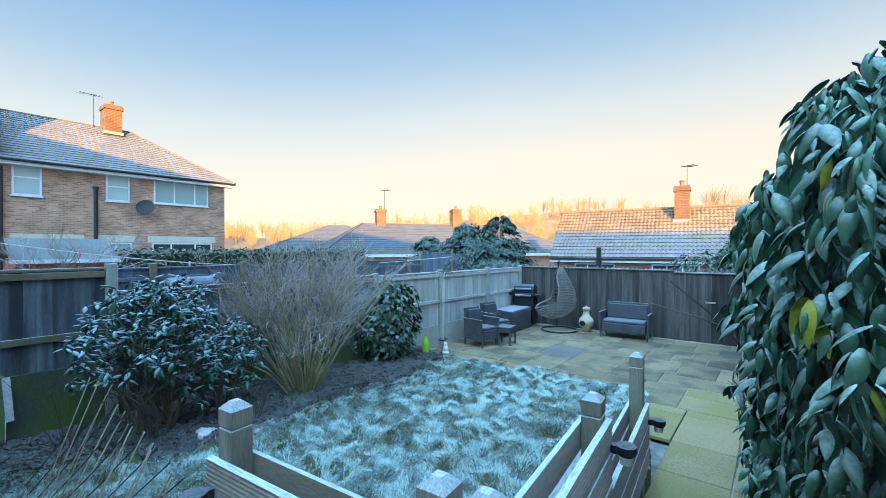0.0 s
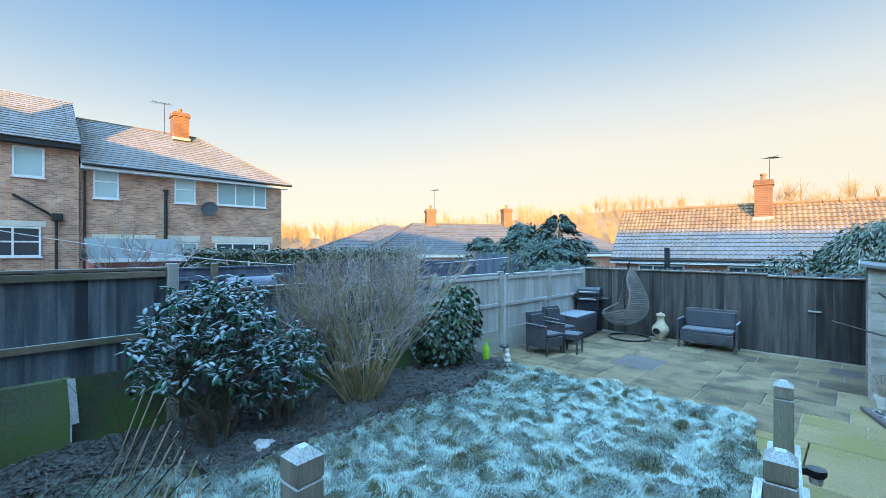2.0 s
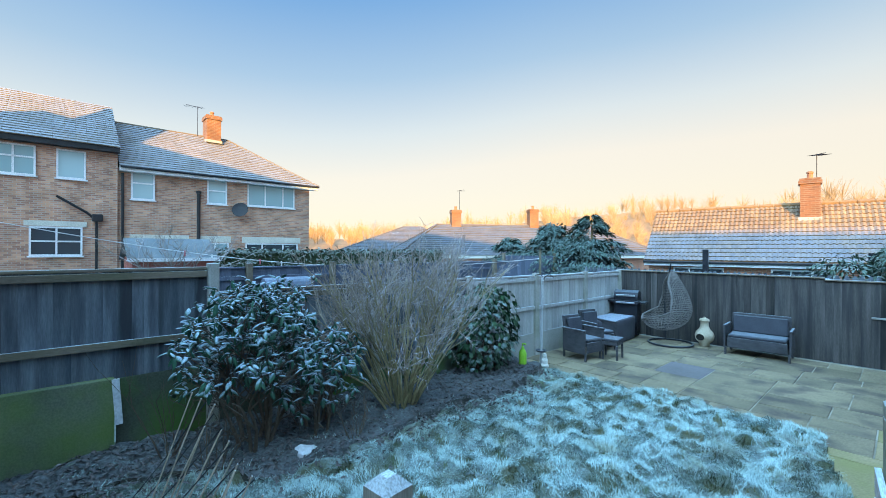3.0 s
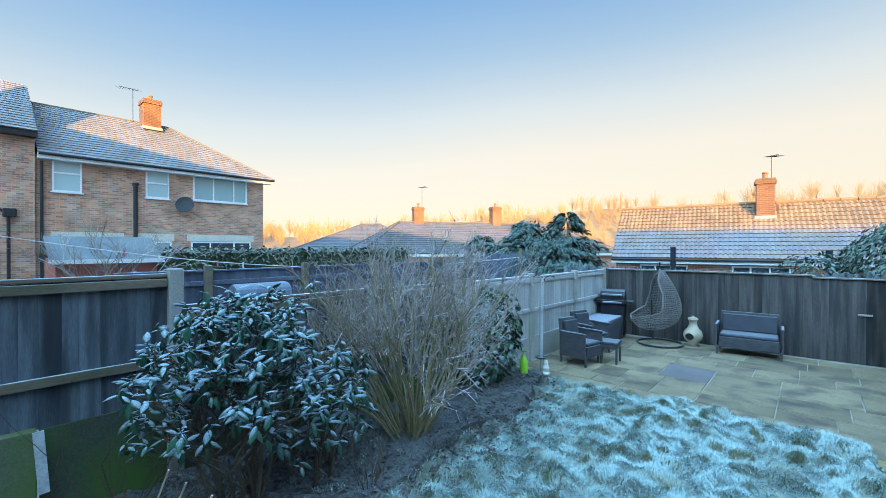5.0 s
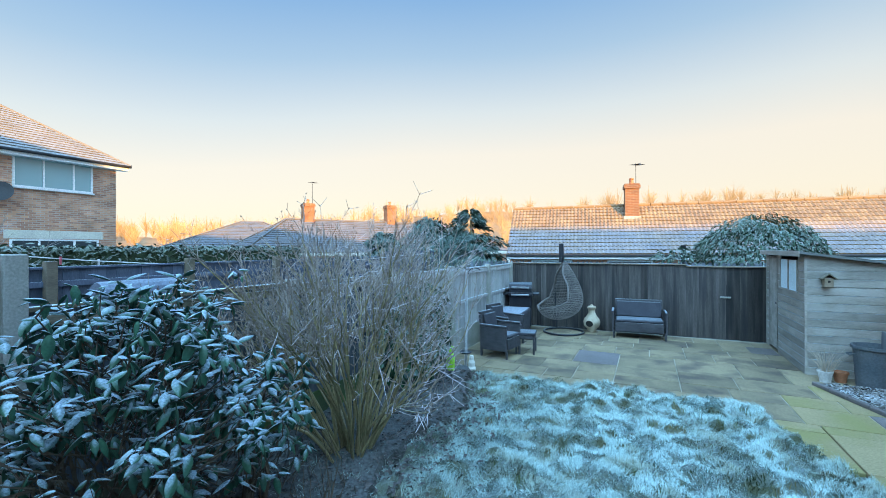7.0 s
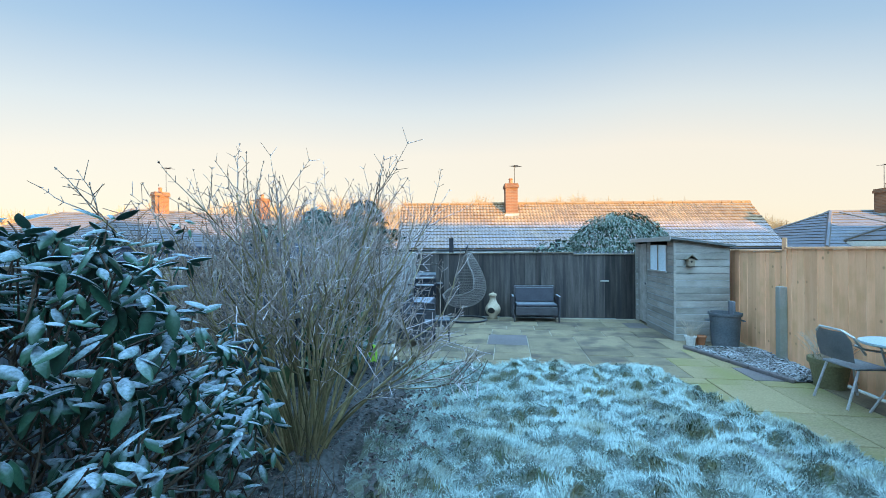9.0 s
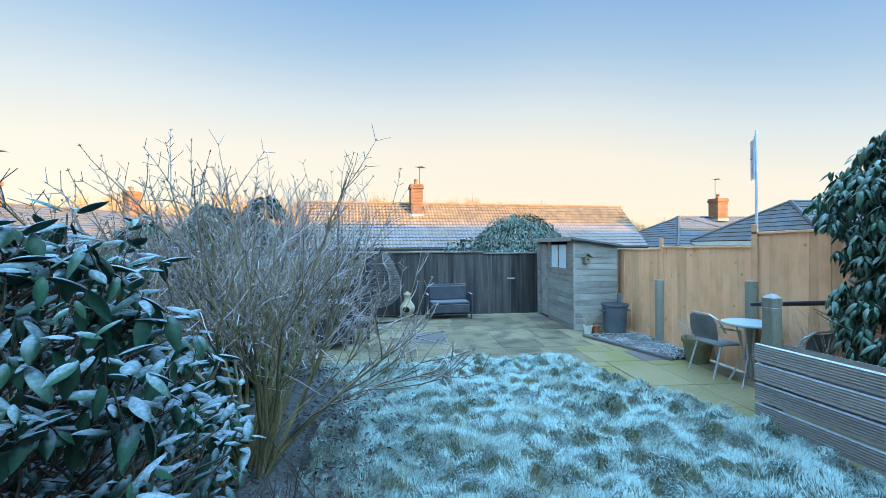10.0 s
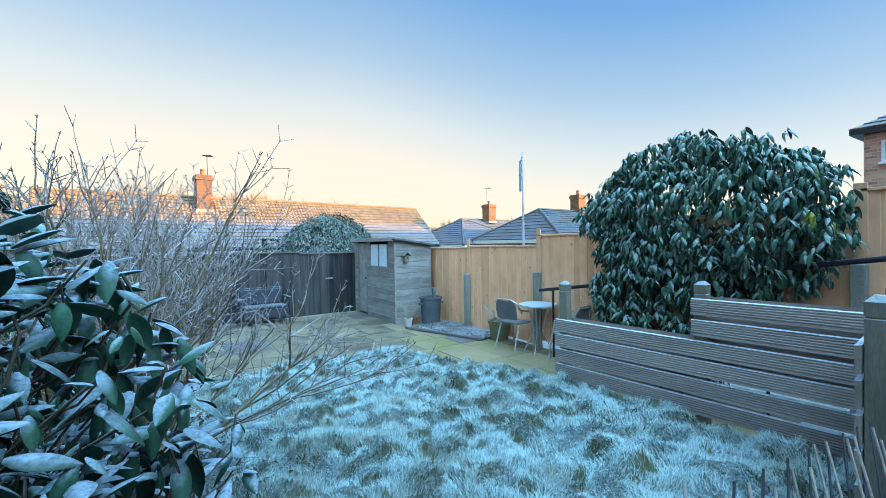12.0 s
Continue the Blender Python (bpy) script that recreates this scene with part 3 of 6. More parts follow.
M_TWIG = surf("frosted_twig", (0.40, 0.33, 0.27), (0.26, 0.21, 0.18), 6.0, 0.9, 0.0, 70, island=0.3, frost=0.7, frost_from=0.0, frost_col=(0.62, 0.62, 0.72))
M_CANE = surf("dry_cane", (0.50, 0.41, 0.32), (0.36, 0.29, 0.22), 4.0, 0.9, 0.2, 60, vary=0.25, frost=0.6, frost_from=0.2)
M_WIRE = surf("dark_lattice", (0.04, 0.045, 0.05), (0.03, 0.03, 0.035), 4.0, 0.7, 0.1, 60)
M_WOODS = surf("bare_woodland", (0.38, 0.24, 0.11), (0.28, 0.17, 0.08), 0.05, 1.0, 0.0, 1, island=0.35)
M_WOODBANK = surf("woodland_bank", (0.33, 0.20, 0.11), (0.23, 0.135, 0.075), 0.08, 1.0, 0.3, 1.2)
M_HEDGE = surf("clipped_hedge", (0.06, 0.085, 0.045), (0.04, 0.055, 0.03), 3.0, 0.9, 0.0, 30, island=0.4, frost=0.6, frost_from=0.2, frost_col=(0.36, 0.42, 0.40))
M_BLUEFENCE = surf("dark_painted_fence", (0.115, 0.135, 0.185), (0.075, 0.09, 0.13), 2.0, 0.8, 0.2, 30, stretch=(6, 6, 0.7), vary=0.2, frost=0.7, frost_from=0.7)
M_HUTRED = surf("red_shed_paint", (0.38, 0.12, 0.09), (0.28, 0.09, 0.07), 3.0, 0.8, 0.2, 40)
M_CORD = surf("washing_line", (0.75, 0.75, 0.75), (0.65, 0.65, 0.65), 3.0, 0.6, 0.0, 40)
M_PINK = surf("pink_peg", (0.75, 0.18, 0.22), (0.65, 0.14, 0.18), 3.0, 0.5, 0.0, 40)
M_BARREL = surf("blue_grey_drum", (0.17, 0.21, 0.28), (0.14, 0.17, 0.23), 3.0, 0.6, 0.05, 40, frost=0.15, frost_from=0.5)
M_FLAG = surf("flag_white", (0.75, 0.75, 0.78), (0.68, 0.68, 0.72), 3.0, 0.8, 0.05, 40)
M_FLAGBLUE = surf("flag_blue", (0.06, 0.10, 0.30), (0.04, 0.08, 0.24), 3.0, 0.8, 0.05, 40)
M_PLASTIC = surf("clear_plastic_litter", (0.72, 0.74, 0.76), (0.6, 0.63, 0.66), 5.0, 0.4, 0.2, 40)


# ---- houses beyond the garden ----
def tiled_slope(parent, corners, course, width, mat, name="roof", roll=0.0, thick=0.03):
    """Rows of overlapping tiles on a roof slope. corners: eave a, eave b, ridge b, ridge a; joined as one mesh."""
    a, b, c, d = (Vector(p) for p in corners)
    nrm = (b - a).cross(d - a).normalized()
    if nrm.z < 0:
        nrm = -nrm
    length = ((d + c) / 2 - (a + b) / 2).length
    rows = max(2, round(length / course))
    verts, faces = [], []
    r = random.Random(3)
    for j in range(rows):
        f0, f1 = j / rows, (j + 1.12) / rows
        e0, e1 = a.lerp(d, f0), b.lerp(c, f0)
        t0, t1 = a.lerp(d, min(1, f1)), b.lerp(c, min(1, f1))
        span = (e1 - e0).length
        n = max(1, round(span / width))
        for k in range(n):
            u0, u1 = k / n, (k + 0.985) / n
            lift = r.uniform(0, 0.006)
            segs = 4 if roll else 1
            base = len(verts)
            for s in range(segs + 1):
                u = u0 + (u1 - u0) * s / segs
                h = roll * (0.5 - 0.5 * math.cos(math.tau * s / segs)) if roll else 0
                lo, hi = e0.lerp(e1, u), t0.lerp(t1, u)
                verts += [lo + nrm * (thick + lift + h), hi + nrm * (0.004 + h * 0.8), lo - nrm * 0.005]
            for s in range(segs):
                q = base + 3 * s
                faces += [(q, q + 3, q + 4, q + 1), (q + 2, q + 5, q + 3, q)]
    slope = part(name, soup(name, verts, faces, mat), mat, parent)
    tagged(slope, kind="stuff")
    return slope


def framed_window(parent, face, at, a0, a1, z0, z1, splits=(), bar=None, pane=None, sill=True):
    """A window on a wall plane. face: 'x+' or 'y-'; splits: fractions of mullions; bar: fraction of a transom."""
    pane = pane or M_PANE
    sgn = 1 if face[1] == "+" else -1

    def bx(p0, p1, q0, q1, d0, d1):
        lo, hi = sorted((at + sgn * d0, at + sgn * d1))
        return boxed(lo, p0, q0, hi, p1, q1) if face[0] == "x" else boxed(p0, lo, q0, p1, hi, q1)
    fw = 0.06
    win = part("window", bx(a0, a1, z0, z0 + fw, -0.03, 0.05), M_WHITE, parent, "white plastic window frame")
    extra = [(a0, a1, z1 - fw, z1), (a0, a0 + fw, z0 + fw, z1 - fw), (a1 - fw, a1, z0 + fw, z1 - fw)]
    extra += [(a0 + (a1 - a0) * f - fw / 2, a0 + (a1 - a0) * f + fw / 2, z0 + fw, z1 - fw) for f in splits]
    if bar:
        extra.append((a0 + fw, a1 - fw, z0 + (z1 - z0) * bar - 0.03, z0 + (z1 - z0) * bar + 0.03))
    for k, (p0, p1, q0, q1) in enumerate(extra):
        part("frame_bar", bx(p0, p1, q0, q1, -0.03, 0.05 - (0.004 if k > 2 else 0)), M_WHITE, win)
    part("pane", bx(a0 + fw, a1 - fw, z0 + fw, z1 - fw, 0.004, 0.012), pane, win)
    if sill:
        part("sill", bx(a0 - 0.05, a1 + 0.05, z0 - 0.05, z0, 0.0, 0.09), M_WHITE, win)
    return win


def chimney(parent, x, y, z0, z1, w, d, brick, pots=1):
    bm = boxed(x - w / 2, y - d / 2, z0, x + w / 2, y + d / 2, z1 - 0.22)
    box(bm, x - w / 2 - 0.05, y - d / 2 - 0.05, z1 - 0.22, x + w / 2 + 0.05, y + d / 2 + 0.05, z1 - 0.08)
    box(bm, x - w / 2 - 0.02, y - d / 2 - 0.02, z1 - 0.08, x + w / 2 + 0.02, y + d / 2 + 0.02, z1)
    ch = part("chimney", bm, brick, parent)
    for k in range(pots):
        bm = bmesh.new()
        lathe(bm, ((0.10, 0), (0.09, 0.2), (0.11, 0.22), (0.11, 0.27), (0.05, 0.3)), 10, (x + (k - (pots - 1) / 2) * 0.3, y, z1))
        part("pot", bm, M_TERRA, ch)
    bm = boxed(x - w / 2 - 0.05, y - d / 2 - 0.05, z0 - 0.02, x + w / 2 + 0.05, y + d / 2 + 0.05, z0 + 0.12)
    part("flashing", bm, M_CONC, ch)
    return ch


def aerial(parent, x, y, z0, z1, heading):
    bm = bmesh.new()
    tube(bm, [(x, y, z0), (x, y, z1)], 0.014, sides=5)
    c, s = math.cos(heading), math.sin(heading)
    tube(bm, [(x - 0.25 * c, y - 0.25 * s, z1 - 0.1), (x + 0.62 * c, y + 0.62 * s, z1 + 0.1)], 0.014, sides=4)
    for k in range(7):
        t = -0.3 + k * 0.16
        p = Vector((x + t * c, y + t * s, z1 - 0.05 + 0.11 * t))
        tube(bm, [p + Vector((-s, c, 0)) * 0.18, p - Vector((-s, c, 0)) * 0.18], 0.008, sides=3)
    part("aerial", bm, M_METALD, parent)


HX = -22.5
semi = thing("semi_detached_house", "red brick house with hipped frosty tiled roof and white windows", "house")
part("wall", boxed(-29.5, 0.70, -0.7, HX, 9.12, 5.0), M_WALLBRICK, semi)
EZ, RZ = 5.02, 7.68
e0, e1, r0, r1 = (HX + 0.4, 0.72, EZ), (HX + 0.4, 9.5, EZ), (-26.0, 5.87, RZ), (-26.0, 0.72, RZ)
tiled_slope(semi, (e0, e1, r0, r1), 0.24, 0.34, M_TILE)
tiled_slope(semi, (e1, (-29.9, 9.5, EZ), r0, r0), 0.24, 0.34, M_TILE)
tiled_slope(semi, ((-29.9, 9.5, EZ), (-29.9, 0.72, EZ), r1, r0), 0.24, 0.34, M_TILE)
bm = bmesh.new()
tube(bm, [e1, r0], 0.07, sides=6)
tube(bm, [r0, r1], 0.07, sides=6)
part("ridge_tile", bm, M_TILE, semi)
part("fascia", boxed(HX + 0.30, 0.72, EZ - 0.20, HX + 0.36, 9.45, EZ + 0.0), M_WHITE, semi)
part("soffit", boxed(HX, 0.72, EZ - 0.20, HX + 0.30, 9.42, EZ - 0.16), M_WHITE, semi)
bm = bmesh.new()
tube(bm, [(HX + 0.42, 0.75, EZ - 0.03), (HX + 0.42, 9.5, EZ - 0.03)], 0.055, sides=8)
part("gutter", bm, M_BLACKP, semi)
framed_window(semi, "x+", HX, 5.86, 8.27, 3.74, 4.90, (0.36, 0.74), None, M_PANE)
framed_window(semi, "x+", HX, 4.05, 4.91, 3.70, 4.86, (), 0.55, M_PANE_PALE)
framed_window(semi, "x+", HX, 1.14, 1.99, 3.68, 4.86, (), 0.60, M_PANE_PALE)
framed_window(semi, "x+", HX, 5.78, 8.46, 0.55, 1.85, (0.3, 0.7), None, M_PANE_DARK)
framed_window(semi, "x+", HX, 3.80, 5.00, 0.2, 1.85, (0.5,), None, M_PANE)
framed_window(semi, "x+", HX, 1.2, 3.2, 0.5, 1.7, (0.5,), None, M_PANE)
for y0, y1 in ((5.62, 8.6), (3.7, 5.1), (1.1, 3.3)):
    part("lintel", boxed(HX - 0.02, y0, 1.87, HX + 0.05, y1, 2.18), M_CREAM, semi)
bm = bmesh.new()
tube(bm, [(HX + 0.10, 3.68, -0.6), (HX + 0.10, 3.68, 4.22)], 0.075, sides=8)
tube(bm, [(HX + 0.10, 3.68, 4.14), (HX + 0.10, 3.68, 4.26)], 0.11, sides=8)
part("soil_pipe", bm, M_BLACKP, semi, "black soil pipe")
bm = bmesh.new()
tube(bm, [(HX + 0.10, 0.85, 4.75), (HX + 0.10, 0.85, -0.6)], 0.05, sides=8)
part("downpipe", bm, M_BLACKP, semi)
bm = bmesh.new()
lathe(bm, ((0.03, 0.0), (0.2, 0.02), (0.36, 0.08), (0.37, 0.085), (0.2, 0.035), (0.02, 0.015)), 20)
for v in bm.verts:
    v.co = pose(HX + 0.35, 5.44, 3.46, 70, 0, 60) @ v.co
tube(bm, [(HX, 5.44, 3.2), (HX + 0.3, 5.44, 3.3), (HX + 0.35, 5.44, 3.45)], 0.025, sides=5)
part("satellite_dish", bm, M_BLACKP, semi, "dark satellite dish on a bracket")
chimney(semi, -25.7, 5.0, 7.3, 8.75, 0.85, 0.70, M_STACK)
aerial(semi, -25.9, 4.35, 7.3, 9.25, 4.0)

# the taller stepped neighbour adjoining it
tall = thing("terraced_house", "taller red brick house with frosty tiled roof stepping above its neighbour", "house")
part("wall", boxed(-29.5, -14.0, -0.7, HX + 0.15, 0.68, 5.7), M_WALLBRICK, tall)
EZ2, RZ2 = 5.72, 8.4
tiled_slope(tall, ((HX + 0.55, -14.2, EZ2), (HX + 0.55, 0.72, EZ2), (-26.0, 0.72, RZ2), (-26.0, -14.2, RZ2)), 0.24, 0.34, M_TILE)
tiled_slope(tall, ((-29.9, 0.72, EZ2), (-29.9, -14.2, EZ2), (-26.0, -14.2, RZ2), (-26.0, 0.72, RZ2)), 0.24, 0.34, M_TILE)
bm = bmesh.new()
v = [bm.verts.new(c) for c in ((HX + 0.15, 0.69, 5.6), (-29.5, 0.69, 5.6), (-26.0, 0.69, RZ2 - 0.05), (HX + 0.15, 0.60, 5.6), (-29.5, 0.60, 5.6), (-26.0, 0.60, RZ2 - 0.05))]
for q in ((0, 1, 2), (3, 5, 4), (0, 2, 5, 3), (1, 4, 5, 2)):
    bm.faces.new([v[k] for k in q])
part("gable", bm, M_WALLBRICK, tall)
part("fascia", boxed(HX + 0.45, -14.2, EZ2 - 0.2, HX + 0.5, 0.72, EZ2), M_BLACKP, tall)
part("soffit", boxed(HX + 0.15, -14.2, EZ2 - 0.2, HX + 0.45, 0.72, EZ2 - 0.16), M_BLACKP, tall)
X2 = HX + 0.15
framed_window(tall, "x+", X2, -1.21, -0.33, 4.30, 5.44, (), None, M_PANE_PALE)
framed_window(tall, "x+", X2, -3.0, -1.78, 4.30, 5.44, (0.5,), 0.6, M_PANE)
framed_window(tall, "x+", X2, -1.96, -0.43, 1.27, 2.40, (0.5,), 0.5, M_PANE_DARK)
part("lintel", boxed(X2 - 0.02, -2.1, 2.42, X2 + 0.05, -0.3, 2.62), M_CREAM, tall)
bm = bmesh.new()
tube(bm, [(X2 + 0.1, 0.0, -0.6), (X2 + 0.1, 0.0, 2.7), (X2 + 0.1, -0.3, 3.0), (X2 + 0.1, -1.2, 3.6)], 0.05, sides=7)
part("waste_pipe", bm, M_BLACKP, tall)
bm = boxed(X2, -0.15, 2.65, X2 + 0.22, 0.2, 2.95, bevel=0.03)
part("hopper", bm, M_BLACKP, tall)

# the row behind the terrace, which shades the garden
row = thing("terraced_house", "long brick terrace behind the garden with tiled roof", "house")
part("wall", boxed(-15.0, -12.5, -0.7, 48.0, -4.2, 5.2), M_WALLBRICK, row)
bm = bmesh.new()
v = [bm.verts.new(c) for c in ((-15.3, -3.8, 5.1), (48.3, -3.8, 5.1), (48.3, -8.3, 8.85), (-15.3, -8.3, 8.85), (-15.3, -12.9, 5.1), (48.3, -12.9, 5.1))]
for q in ((0, 1, 2, 3), (3, 2, 5, 4), (0, 3, 4), (1, 5, 2), (0, 4, 5, 1)):
    bm.faces.new([v[k] for k in q])
part("roof", bm, M_TILE, row)
# unseen stack, placed and widened to cast the upright shadow edge on the semi
chimney(row, -12.4, -8.3, 8.2, 10.4, 1.7, 0.9, M_STACK, 2)
for a in (-3.0, 1.5, 6.0):
    framed_window(row, "y+", -4.2, a, a + 1.6, 2.9, 4.2, (0.5,))
framed_window(row, "y+", -4.2, -2.9, -0.9, 0.0, 2.05, (0.5,), None, M_PANE_DARK)

# bungalow beyond the back fence, turned a little from the fence line
bung = thing("bungalow", "long brick bungalow with frosted pantile roof and sunlit ridge", "house", (-8.3, 20.22, 0), 8.0)
BL, BD, BEZ, BRZ = 17.75, 2.3, 1.14, 3.40
part("wall", boxed(0.1, -BD + 0.4, -0.7, BL - 0.1, BD - 0.4, BEZ - 0.12), M_WALLBRICK2, bung)
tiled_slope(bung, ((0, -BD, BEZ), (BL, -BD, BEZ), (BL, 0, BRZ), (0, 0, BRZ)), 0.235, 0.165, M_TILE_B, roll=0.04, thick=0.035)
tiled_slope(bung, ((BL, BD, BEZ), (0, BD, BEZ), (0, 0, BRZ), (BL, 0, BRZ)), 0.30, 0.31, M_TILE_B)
for k in range(36):
    bm = bmesh.new()
    xa = k * BL / 36
    tube(bm, [(xa, 0, BRZ + 0.01), (xa + 0.47, 0, BRZ + 0.025)], 0.10, sides=7)
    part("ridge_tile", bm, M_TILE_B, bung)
for x in (0.1, BL - 0.2):
    bm = bmesh.new()
    v = [bm.verts.new(c) for c in ((x, -BD + 0.4, BEZ - 0.12), (x, BD - 0.4, BEZ - 0.12), (x, 0, BRZ - 0.1), (x + 0.1, -BD + 0.4, BEZ - 0.12), (x + 0.1, BD - 0.4, BEZ - 0.12), (x + 0.1, 0, BRZ - 0.1))]
    for q in ((0, 1, 2), (3, 5, 4), (0, 2, 5, 3), (1, 4, 5, 2), (0, 3, 4, 1)):
        bm.faces.new([v[k] for k in q])
    part("gable", bm, M_WALLBRICK2, bung)
part("fascia", boxed(0, -BD + 0.02, BEZ - 0.22, BL, -BD + 0.06, BEZ - 0.05), M_WHITE, bung)
part("soffit", boxed(0.1, -BD + 0.06, BEZ - 0.20, BL - 0.1, -BD + 0.4, BEZ - 0.17), M_WHITE, bung)
bm = bmesh.new()
tube(bm, [(0, -BD - 0.05, BEZ - 0.06), (BL, -BD - 0.05, BEZ - 0.06)], 0.055, sides=8)
part("gutter", bm, M_BLACKP, bung)
for a in (1.1, 4.4, 8.4, 11.9):
    framed_window(bung, "y-", -BD + 0.4, a, a + 1.8, -0.1, 0.86, (0.33, 0.66), None, M_PANE_DARK)
chimney(bung, 5.55, -0.35, 2.75, 4.38, 0.60, 0.60, M_STACK)
aerial(bung, 5.75, -0.3, 4.2, 5.35, 1.1)
for x, z in ((-5.3, 0.9), (-0.9, 0.8)):
    bm = boxed(x - 0.09, 16.9, -0.6, x + 0.09, 17.0, z + 0.7)
    post = tagged(part("garden_post", bm, M_METALD), "dark garden post in front of the bungalow", "post")


def hip_roof_house(name, label, cx, cy, rz, half, deep, eave, ridge, run, mat, wall):
    """A low hipped house at cx, cy turned by rz: half length, half depth, ridge half-run."""
    h = thing(name, label, "house", (cx, cy, -0.7), rz)
    part("wall", boxed(-half + 0.3, -deep + 0.3, 0, half - 0.3, deep - 0.3, eave + 0.65), wall, h)
    ez, rr = eave + 0.7, ridge + 0.7
    A, B, C, D = (-half, -deep, ez), (half, -deep, ez), (half, deep, ez), (-half, deep, ez)
    P, Q = (-run, 0, rr), (run, 0, rr)
    for q in ((A, B, Q, P), (B, C, Q, Q), (C, D, P, Q), (D, A, P, P)):
        tiled_slope(h, q, 0.3, 0.4, mat)
    bm = bmesh.new()
    for s, t in ((A, P), (B, Q), (C, Q), (D, P), (P, Q)):
        if s != t:
            tube(bm, [s, t], 0.09, sides=6)
    part("ridge_tile", bm, mat, h)
    part("fascia", boxed(-half, -deep, ez - 0.2, half, deep, ez - 0.02), M_CREAM, h)
    return h


far1 = hip_roof_house("bungalow", "low hipped bungalow with frosty grey roof among trees", -31.0, 23.0, 45, 5.6, 5.0, 1.4, 3.65, 0.8, M_TILE_FAR, M_WALLBRICK2)
far2 = hip_roof_house("bungalow", "long low hipped bungalow with frosty roof and two brick chimneys", -20.3, 25.0, 61, 9.9, 4.2, 1.2, 3.4, 6.4, M_TILE_FAR, M_WALLBRICK2)
chimney(far2, -5.0, 0.0, 3.8, 5.2, 0.7, 0.6, M_STACK)
chimney(far2, 1.2, 0.0, 3.8, 5.4, 0.7, 0.6, M_STACK)
aerial(far2, -4.7, 0.0, 5.0, 6.7, 0.8)
far3 = hip_roof_house("bungalow", "small hipped bungalow with one sunlit roof face", 12.6, 22.0, 8, 3.3, 3.3, 1.1, 2.75, 0.2, M_TILE_FAR, M_WALLBRICK2)
far4 = hip_roof_house("bungalow", "hipped bungalow with shaded slate roof and brick chimney", 17.4, 24.6, 8, 5.6, 3.4, 1.1, 2.95, 3.6, M_TILE_FAR, M_WALLBRICK2)
chimney(far4, -1.0, -0.4, 3.4, 4.8, 0.75, 0.7, M_STACK)
aerial(far4, -1.0, -0.2, 4.5, 6.1, 0.4)
far5 = hip_roof_house("bungalow", "near bungalow with pale frosted blue-grey roof", 16.6, 16.0, 4, 5.6, 3.2, 1.35, 3.0, 3.4, M_TILE_FAR, M_WALLBRICK2)
chimney(far5, 0.2, 0, 3.4, 4.7, 0.7, 0.6, M_STACK)

# tall neighbour to the right of the terrace
nb = thing("semi_detached_house", "red brick neighbour house with slate eaves beside the garden", "house")
part("wall", boxed(9.6, -6.0, -0.7, 16.0, 2.0, 3.75), M_WALLBRICK, nb)
tiled_slope(nb, ((9.38, -6.2, 3.7), (9.38, 2.2, 3.7), (12.8, -1.0, 5.6), (12.8, -3.0, 5.6)), 0.24, 0.34, M_TILE)
tiled_slope(nb, ((9.38, 2.2, 3.7), (16.4, 2.2, 3.7), (12.8, -1.0, 5.6), (12.8, -1.0, 5.6)), 0.24, 0.34, M_TILE)
part("fascia", boxed(9.38, -6.2, 3.58, 16.4, 2.2, 3.69), M_BLACKP, nb)
framed_window(nb, "x-", 9.6, 1.2, 1.7, 2.9, 3.4, (), None, M_PANE_PALE)

# flagpole
flagpole = thing("flagpole", "tall white pole with a limp pale and blue flag", "flagpole", (6.55, 10.15, -0.7))
bm = bmesh.new()
tube(bm, [(0, 0, 0), (0, 0, 5.1)], 0.05, 0.03, sides=8)
part("pole", bm, M_WHITEMET, flagpole)
for name, mat, z0, z1 in (("flag", M_FLAG, 3.75, 4.95), ("stripe", M_FLAGBLUE, 4.34, 4.5)):
    bm = bmesh.new()
    cols = []
    for k in range(9):
        u = k / 8
        x = -0.02 - 0.16 * u + 0.012 * math.sin(9 * u)
        y = 0.05 * math.sin(11 * u) + (0.006 if name == "stripe" else 0)
        cols.append([bm.verts.new((x, y - (0.004 if name == "stripe" else 0), z1 - 0.25 * u)), bm.verts.new((x, y, z0 - 0.1 * u))])
    for p, q in zip(cols, cols[1:]):
        bm.faces.new((p[0], q[0], q[1], p[1]))
    bmesh.ops.solidify(bm, geom=bm.faces[:], thickness=0.006)
    part(name, bm, mat, flagpole)


# ---- plants ----
def leaf_template(length, width, droop, fold, segs=3):
    """Vertices and faces of one folded or curled leaf along +x with a pointed tip; fold below zero curls the edges down."""
    vs, fs = [], []
    for k in range(segs + 1):
        t = k / segs
        w = width * 0.5 * max(0.06, math.sin(math.pi * (0.05 + 0.95 * t) ** 0.85) ** 0.75)
        z = -droop * t * t * length
        vs += [(t * length, -w, z + fold * w), (t * length, -w * 0.55, z + fold * w * 0.25), (t * length, w * 0.55, z + fold * w * 0.25), (t * length, w, z + fold * w)]
    for k in range(segs):
        q = 4 * k
        fs += [(q + m, q + 4 + m, q + 5 + m, q + m + 1) for m in range(3)]
    return np.array(vs), fs


